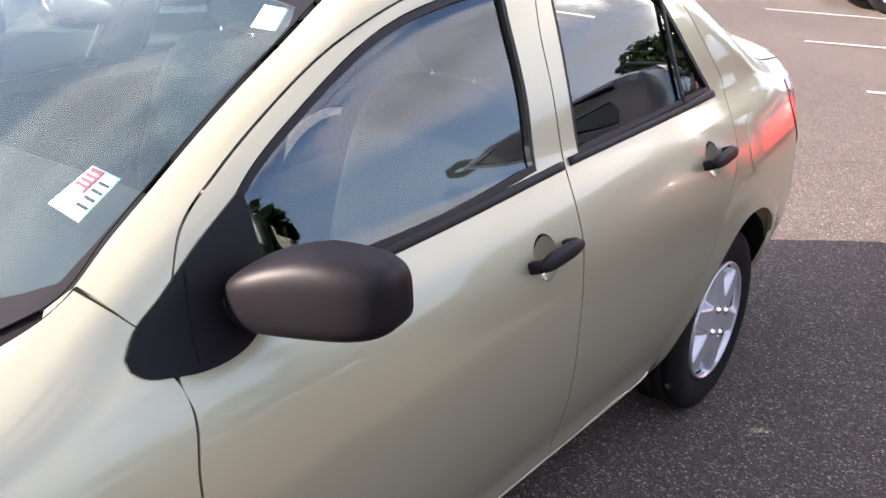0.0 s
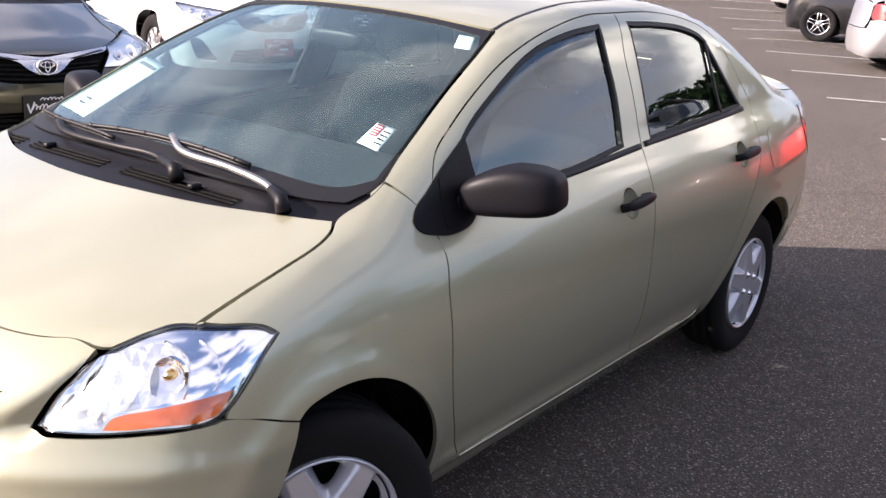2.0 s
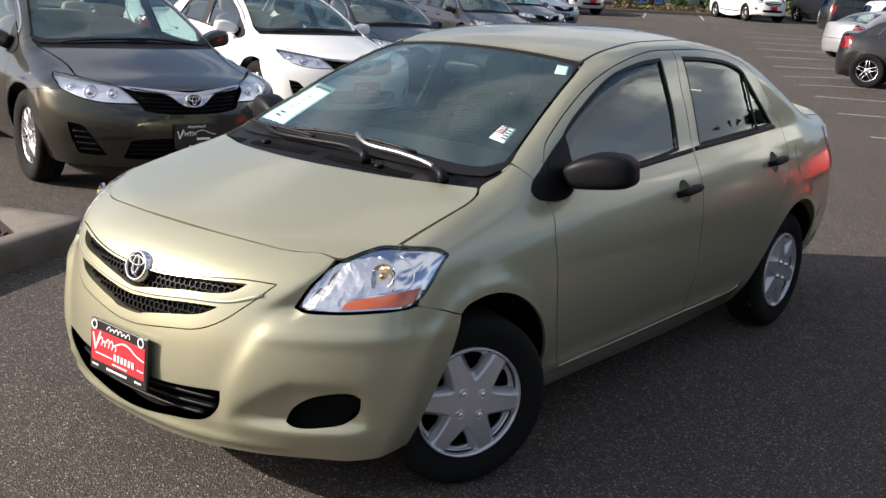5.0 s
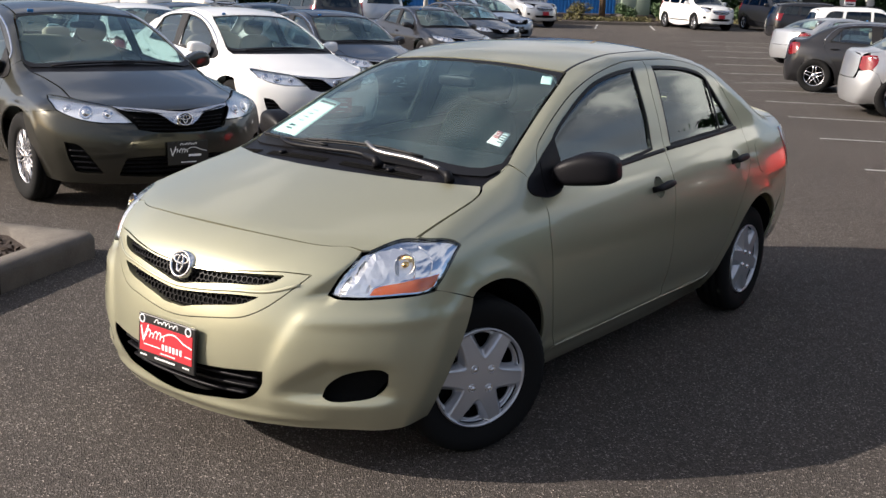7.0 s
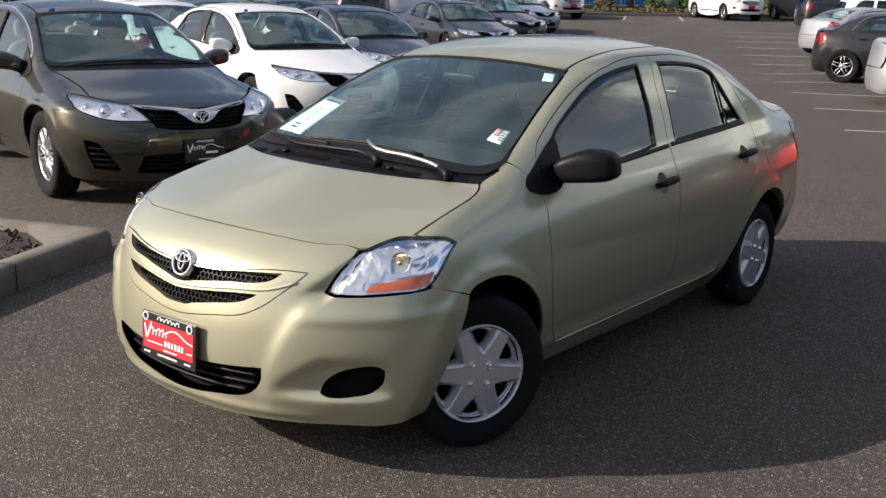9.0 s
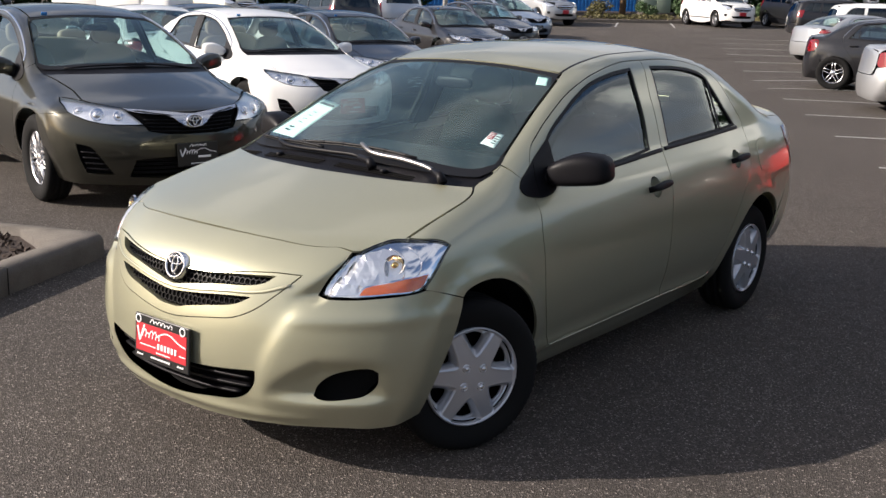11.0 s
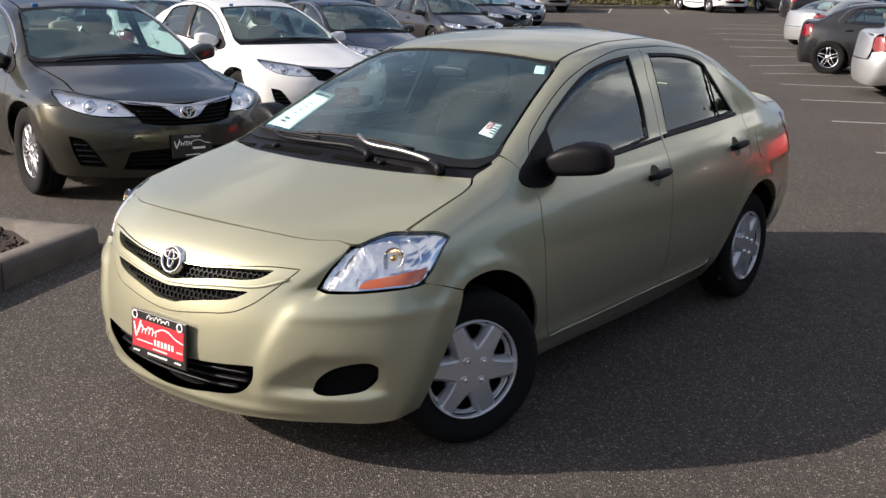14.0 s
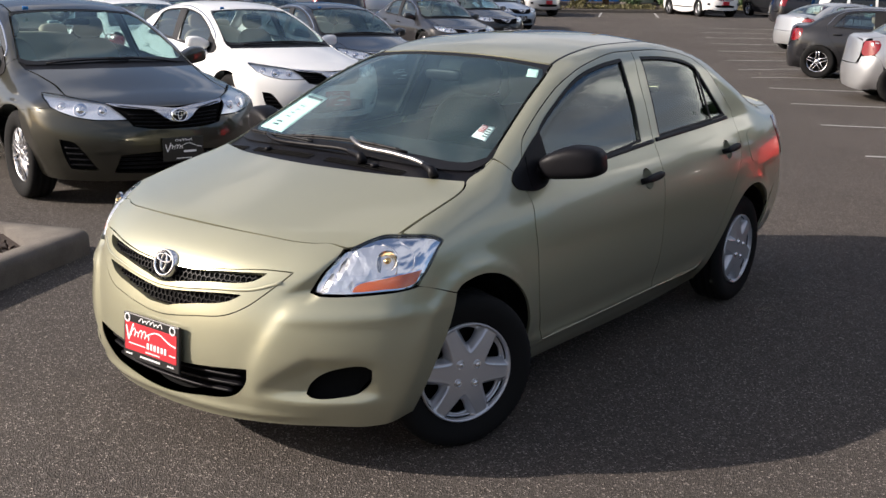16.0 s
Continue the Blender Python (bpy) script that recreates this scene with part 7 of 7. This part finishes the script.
def pickup():
    car = thing("pickup", "white extended-cab pickup truck standing behind the rows", "pickup", "far cars")
    bm = box((1.75, 2.0, 0.55), pose(0, 3.3, 0.95), 0.05)
    part("bed", bm, M["white"], car)
    # flat near-black plate on the solid bed: an open bed's shade as colour
    part("bed_shade", box((1.5, 1.8, 0.02), pose(0, 3.3, 1.232)), M["dark"], car, smooth=False)
    cab = bmesh.new()
    add_box(cab, (1.75, 1.9, 0.62), pose(0, 1.4, 0.95), 0.06)
    part("cab", cab, M["white"], car)
    low, high = ((0.80, 0.55, 2.42), 1.22), ((0.66, 1.12, 2.28), 1.74)
    def corner(k, s, end):
        (x, y0, y1), z = (low, high)[k]
        return Vector((x * s, (y0, y1)[end], z))
    roof = bmesh.new()
    vs = {(k, s, e): roof.verts.new(corner(k, s, e)) for k in (0, 1) for s in (1, -1) for e in (0, 1)}
    for s in (1, -1):
        roof.faces.new([vs[0, s, 0], vs[0, s, 1], vs[1, s, 1], vs[1, s, 0]])
    for e in (0, 1):
        roof.faces.new([vs[0, 1, e], vs[0, -1, e], vs[1, -1, e], vs[1, 1, e]])
    roof.faces.new([vs[1, 1, 0], vs[1, -1, 0], vs[1, -1, 1], vs[1, 1, 1]])
    bmesh.ops.recalc_face_normals(roof, faces=roof.faces)
    bmesh.ops.bevel(roof, geom=[e for e in roof.edges if not e.is_boundary], offset=0.05, segments=2, affect="EDGES")
    part("cab_roof", roof, M["white"], car)

    def pane(name, q, out):
        bm = bmesh.new()
        top = [bm.verts.new(p + out * 0.012) for p in q]
        back = [bm.verts.new(p - out * 0.01) for p in q]
        bm.faces.new(top)
        for a in range(4):
            bm.faces.new((top[a], top[(a + 1) % 4], back[(a + 1) % 4], back[a]))
        bmesh.ops.recalc_face_normals(bm, faces=bm.faces)
        part(name, bm, M["privacy"], car, "dark window", smooth=False)

    for s in (1, -1):
        a, b, c, d = corner(0, s, 0), corner(0, s, 1), corner(1, s, 1), corner(1, s, 0)
        for u0, u1 in ((0.10, 0.60), (0.66, 0.93)):
            def on(u, v):
                return a.lerp(b, u).lerp(d.lerp(c, u), v)
            pane("side_pane", [on(u0, 0.08), on(u1, 0.08), on(u1, 0.86), on(u0, 0.86)], Vector((s, 0, 0.25)))
        part("door_mirror", soft_box((0.2, 0.1, 0.22), pose(0.98 * s, 0.75, 1.32), 3, 8, 12), M["trim"], car)
    a, b, c, d = corner(0, 1, 0), corner(0, -1, 0), corner(1, -1, 0), corner(1, 1, 0)
    pane("windscreen", [a.lerp(b, u).lerp(d.lerp(c, u), v) for u, v in ((0.06, 0.05), (0.94, 0.05), (0.94, 0.9), (0.06, 0.9))], Vector((0, -0.7, 0.7)))
    part("hood", soft_box((1.72, 1.5, 0.62), pose(0, -0.1, 0.92), 6.0), M["white"], car)
    part("underbody", box((1.4, 4.6, 0.2), pose(0, 1.7, 0.55)), M["dark"], car, smooth=False)
    for s in (1, -1):
        for y in (0.0, 3.2):
            wh = spoke_wheel(car, 0.37, 0.24, 0.22, 6, M["alloy"])
            wh.matrix_local = pose(0.76 * s, y, 0.37, 0, 0, 0 if s > 0 else 180)
    car.matrix_world = stand(-30.2, 22.3, 20)


pickup()


# ---- the far edge of the lot ----
def leaves(centres, radii, count, size, seed, mat, name, parent=None):
    """A crown of many small leaf blades round a set of clump centres."""
    rng = np.random.default_rng(seed)
    c, r = np.array(centres, float), np.array(radii, float)
    pick = rng.choice(len(c), count, p=(r[:, 0] * r[:, 2]) / (r[:, 0] * r[:, 2]).sum())
    d = rng.normal(size=(count, 3))
    d /= np.linalg.norm(d, axis=1, keepdims=True)
    p = c[pick] + d * r[pick] * rng.uniform(0.55, 1.08, (count, 1))
    u = rng.normal(size=(count, 3)) + d * 0.3
    u /= np.linalg.norm(u, axis=1, keepdims=True)
    v = np.cross(u, rng.normal(size=(count, 3)))
    v /= np.linalg.norm(v, axis=1, keepdims=True)
    s = size * rng.uniform(0.6, 1.3, (count, 1))
    verts = np.stack([p - u * s, p + v * s * 0.45, p + u * s, p - v * s * 0.45], 1).reshape(-1, 3)
    me = bpy.data.meshes.new(name)
    me.from_pydata(verts.tolist(), [], np.arange(count * 4).reshape(-1, 4).tolist())
    me.materials.append(mat)
    ob = new(name, me)
    ob.parent = parent
    return ob


def far_kerb():
    a, b = Vector((-46.0, 22.6)), Vector((-10.0, 57.0))
    d = (b - a).normalized()
    n = Vector((-d.y, d.x))
    k = 60
    bm = bmesh.new()
    rows = []
    for i in range(k + 1):
        p = a.lerp(b, i / k)
        z = float(ground_z(*p))
        rows.append([bm.verts.new((*(p + n * o), z + h)) for o, h in ((0, -0.05), (0, 0.14), (0.03, 0.155), (0.18, 0.155), (0.18, 0.10))])
    for r0, r1 in zip(rows, rows[1:]):
        for j in range(4):
            bm.faces.new((r0[j], r1[j], r1[j + 1], r0[j + 1]))
    bmesh.ops.recalc_face_normals(bm, faces=bm.faces)
    tagged(part("kerb", bm, M["concrete"], smooth=False), "pale concrete kerb at the lot's far edge", "kerb", kind="structure")
    bm = bmesh.new()
    rows = []
    for i in range(k + 1):
        p = a.lerp(b, i / k)
        z = float(ground_z(*p))
        rows.append([bm.verts.new((*(p + n * o), z + h)) for o, h in ((0.18, 0.12), (2.0, 0.30), (6.0, 0.45))])
    for r0, r1 in zip(rows, rows[1:]):
        for j in range(2):
            bm.faces.new((r0[j], r1[j], r1[j + 1], r0[j + 1]))
    bmesh.ops.recalc_face_normals(bm, faces=bm.faces)
    tagged(part("planting_bed", bm, M["mulch"]), "brown bark planting bed behind the far kerb", "planting bed", kind="structure")
    return a, d, n


KA, KD, KN = far_kerb()


def bed(s, o):
    """A place s metres along the far kerb and o metres behind it."""
    p = KA + KD * s + KN * o
    return Vector((p.x, p.y, float(ground_z(p.x, p.y)) + 0.12 + 0.08 * min(o, 4.0)))


rng = random.Random(11)
for k, (s, o, r, mat) in enumerate([(27.0, 1.6, 0.55, "leaf"), (30.5, 1.5, 0.6, "dryleaf"), (33.0, 1.7, 0.55, "leaf"), (34.9, 1.5, 0.62, "leaf"), (37.2, 1.4, 0.6, "dryleaf"), (39.0, 1.5, 0.55, "leaf"), (41.3, 1.6, 0.6, "leaf"), (24.0, 1.6, 0.6, "dryleaf"), (44.0, 1.6, 0.55, "leaf")]):
    bush = thing("shrub", "low rounded shrub in the bark bed", "shrub", "far shrubs", at=Matrix.Translation(bed(s, o)))
    cl = [(rng.uniform(-0.3, 0.3), rng.uniform(-0.3, 0.3), r * rng.uniform(0.5, 0.95)) for _ in range(7)]
    leaves(cl, [(r * 0.55, r * 0.55, r * 0.5)] * 7, 900, 0.07, 50 + k, M[mat], "foliage", bush)
    part("stem", tube([(0, 0, -0.1), (0.02, 0, 0.3), (0, 0.03, 0.6)], 0.03, 6, [0.04, 0.03, 0.015]), M["bark"], bush)
cover_pts = [bed(rng.uniform(20, 46), rng.uniform(0.4, 1.2)) + Vector((0, 0, 0.05)) for _ in range(120)]
tagged(leaves(cover_pts, [(0.45, 0.35, 0.16)] * 120, 6000, 0.07, 77, M["dryleaf"], "ground_cover"), "low reddish-brown ground cover in the bed", "ground cover", kind="stuff")


def conifer(s, o, h, r, seed):
    t = thing("conifer", "tall dark evergreen behind the kerb", "tree", "far trees", at=Matrix.Translation(bed(s, o)))
    part("trunk", tube([(0, 0, -0.2), (0.03, 0, h * 0.5), (0, 0.02, h * 0.95)], 0.1, 8, [0.14, 0.09, 0.02]), M["bark"], t)
    rg = random.Random(seed)
    cl, rr = [], []
    for k in range(46):
        z = rg.uniform(0.02, 0.98)
        w = r * (1 - z) ** 0.55
        a = rg.uniform(0, 6.3)
        cl.append((w * 0.6 * math.cos(a), w * 0.6 * math.sin(a), z * h))
        rr.append((0.5 * w + 0.12, 0.5 * w + 0.12, 0.45))
    leaves(cl, rr, 15000, 0.11, seed, M["conifer"], "crown", t)


conifer(26.5, 3.2, 5.2, 1.5, 1)
for k, (s, o, h, r) in enumerate(((42.9, 4.6, 1.6, 0.42), (45.1, 4.4, 1.7, 0.45), (46.6, 4.4, 1.7, 0.45), (48.1, 4.4, 1.7, 0.45), (36.8, 6.2, 4.4, 1.2), (37.9, 6.6, 4.0, 1.1))):
    conifer(s, o, h, r, 20 + k)


def hedge(a, b, h, seed, name="hedge"):
    n = int((Vector(b) - Vector(a)).length / 0.5)
    rg = random.Random(seed)
    cl = []
    for i in range(n):
        p = Vector(a).lerp(Vector(b), i / max(1, n - 1))
        for z in np.arange(0.4, h, 0.55):
            cl.append((p.x + rg.uniform(-0.2, 0.2), p.y + rg.uniform(-0.2, 0.2), float(ground_z(p.x, p.y)) + z + rg.uniform(-0.1, 0.15)))
    ob = leaves(cl, [(0.55, 0.55, 0.45)] * len(cl), len(cl) * 150, 0.12, seed, M["conifer"], name)
    return tagged(ob, "dense dark evergreen hedge behind the lot", "hedge", kind="stuff")


hedge(bed(-6, 3.4).to_2d(), bed(14.5, 3.4).to_2d(), 5.4, 5)
hedge(bed(14.5, 3.2).to_2d(), bed(21.8, 3.2).to_2d(), 2.2, 6)
hedge(bed(34.7, 3.6).to_2d(), bed(41.0, 3.6).to_2d(), 1.45, 8)


def blue_building():
    """A long shed wall of blue trapezoid sheet."""
    b = thing("blue_shed", "long shed with a bright blue ribbed sheet wall", "building")
    a0, a1, o = 8.0, 38.4, 9.0
    bm = bmesh.new()
    rows = []
    s = a0
    while s < a1:
        for ds, do in ((0.0, 0.0), (0.095, 0.0), (0.115, -0.04), (0.185, -0.04)):
            p = KA + KD * (s + ds) + KN * (o + do)
            rows.append([bm.verts.new((p.x, p.y, z)) for z in (-0.2, 7.0)])
        s += 0.20
    for r0, r1 in zip(rows, rows[1:]):
        bm.faces.new((r0[0], r1[0], r1[1], r0[1]))
    bmesh.ops.recalc_face_normals(bm, faces=bm.faces)
    part("wall", bm, M["bluewall"], b, "blue ribbed metal sheet", smooth=False)
    p, q = KA + KD * (a0 + a1) / 2 + KN * (o + 6), math.degrees(math.atan2(KD.y, KD.x))
    part("roof", box((a1 - a0 + 0.6, 12.6, 0.25), pose(p.x, p.y, 7.1, 0, 0, q)), M["galv"], b, "grey metal roof", smooth=False)
    for e in (a0, a1):
        p = KA + KD * e + KN * (o + 6)
        part("end_wall", box((0.1, 12.0, 7.2), pose(p.x, p.y, 3.4, 0, 0, q)), M["bluewall"], b, smooth=False)


blue_building()


def pale_building():
    b = thing("office_building", "pale two-storey building with a balcony and dark windows", "building")
    q = math.degrees(math.atan2(KD.y, KD.x))
    def put(name, s, o, z, size, mat, parent=b, label="", bevel=0.0):
        c = KA + KD * s + KN * o
        return part(name, box(size, pose(c.x, c.y, z, 0, 0, q), bevel), mat, parent, label, smooth=False)
    put("wall", 62, 18, 4.0, (42, 8, 7.6), M["stucco"])
    put("roof", 62, 17.5, 7.95, (37, 9.4, 0.3), M["galv"])
    put("balcony", 62, 13.3, 4.1, (30, 1.6, 0.22), M["stucco"], b, "pale balcony slab")
    for s in np.arange(48, 77, 0.8):
        put("baluster", s, 12.6, 4.7, (0.05, 0.05, 1.0), M["galv"])
    put("handrail", 62, 12.6, 5.2, (30, 0.06, 0.06), M["galv"])
    for s in (49, 54, 59, 64, 69, 74):
        put("window", s, 13.98, 2.3, (2.2, 0.06, 1.5), M["privacy"], b, "dark window")
        put("window_frame", s, 13.95, 1.52, (2.4, 0.1, 0.08), M["whiteink"], b)
        put("post", s + 2.5, 12.6, 2.2, (0.18, 0.18, 3.8), M["stucco"])


pale_building()


def post(name, label, x, y, h, r, mat, category):
    t = thing(name, label, category, at=Matrix.Translation((x, y, float(ground_z(x, y)))))
    part("shaft", tube([(0, 0, 0), (0, 0, h * 0.5), (0, 0, h)], r, 12, [r, r * 0.9, r * 0.75]), mat, t)
    part("base", lathe([(0.001, 0.16), (r * 1.5, 0.16), (r * 1.8, 0.12), (r * 1.8, -0.05)], 16, "z"), M["concrete"], t)
    return t


pl = post("lamp_post", "tall grey lamp post among the parked rows", -24.9, 32.3, 8.0, 0.10, M["stucco"], "lamp post")
part("lamp_head", box((0.7, 0.3, 0.12), pose(0.3, 0, 8.0), 0.03), M["galv"], pl)
p = bed(32.05, 2.6)
up = post("utility_pole", "weathered wooden pole with a yellow guard behind the kerb", p.x, p.y, 8.0, 0.15, M["wood"], "pole")
part("guard", tube([(-0.155, -0.03, 0.1), (-0.150, -0.03, 2.5)], 0.028, 8), M["yellow"], up, "yellow plastic guard strip")


def cabinet(s, o):
    c = thing("transformer_cabinet", "pale green steel transformer cabinet in the bed", "cabinet", at=Matrix.Translation(bed(s, o)) @ pose(0, 0, 0, 0, 0, math.degrees(math.atan2(KD.y, KD.x))))
    part("body", box((1.5, 1.2, 1.5), pose(0, 0, 0.75), 0.03), M["box_green"], c)
    part("door", box((0.70, 0.03, 1.35), pose(-0.37, -0.612, 0.75), 0.01), M["box_green"], c)
    part("door", box((0.70, 0.03, 1.35), pose(0.37, -0.612, 0.75), 0.01), M["box_green"], c)
    part("plinth", box((1.9, 1.4, 0.15), pose(0, 0, 0.0)), M["concrete"], c)


cabinet(33.7, 2.9)


def notice(s, o):
    """A small red and white notice board on a post."""
    c = thing("notice_board", "small red and white notice board on a post", "sign", at=Matrix.Translation(bed(s, o)) @ pose(0, 0, 0, 0, 0, math.degrees(math.atan2(KD.y, KD.x))))
    part("post", box((0.06, 0.06, 1.2), pose(0, 0, 0.5)), M["galv"], c, smooth=False)
    part("board", box((0.62, 0.03, 0.44), pose(0, -0.05, 0.95), 0.01), M["whiteink"], c, smooth=False)
    part("red_band", box((0.60, 0.004, 0.18), pose(0, -0.069, 1.06)), M["redink"], c, smooth=False)
    part("print_bar", box((0.40, 0.004, 0.07), pose(0, -0.069, 0.84)), M["blackink"], c, smooth=False)


notice(45.6, 3.2)


# ---- behind the camera: what the panes and the paint mirror ----
def street_trees():
    for k, (x, y, h, r) in enumerate([(38, 6, 9, 4.0), (44, 16, 10, 4.5), (36, 26, 9, 4.2), (48, -6, 9, 4.5), (40, -18, 8, 4), (52, 30, 11, 5), (9.6, 8.3, 4.6, 0.62), (8.0, 28, 6.6, 2.4), (11.5, 28, 6.3, 2.5), (15.0, 30, 5.7, 2.4), (19, 28, 5.4, 2.2), (23, 31, 5.6, 2.2), (28, 27, 6.0, 2.4)]):
        t = thing("tree", "broad dark green tree beyond the lot's other side", "tree", "street trees", at=Matrix.Translation((x, y, float(ground_z(x, y)))))
        part("trunk", tube([(0, 0, -0.1), (0.1, 0, h * 0.4), (0, 0.1, h * 0.75)], 0.2, 8, [0.28, 0.2, 0.08]), M["bark"], t)
        rg = random.Random(300 + k)
        cl, rr = [], []
        for j in range(26):
            a, z = rg.uniform(0, 6.3), rg.uniform(0.3, 1.0)
            w = r * math.sqrt(max(0.05, 1 - ((z - 0.6) / 0.45) ** 2)) * rg.uniform(0.2, 0.8)
            cl.append((w * math.cos(a), w * math.sin(a), z * h))
            rr.append((r * 0.32, r * 0.32, r * 0.26))
        leaves(cl, rr, 5000, 0.22, 400 + k, M["conifer"], "crown", t)


street_trees()
hedge((7.5, 12.5), (27.0, 27.0), 2.8, 9)
hedge((4.0, 27.0), (18.0, 29.5), 3.6, 10)
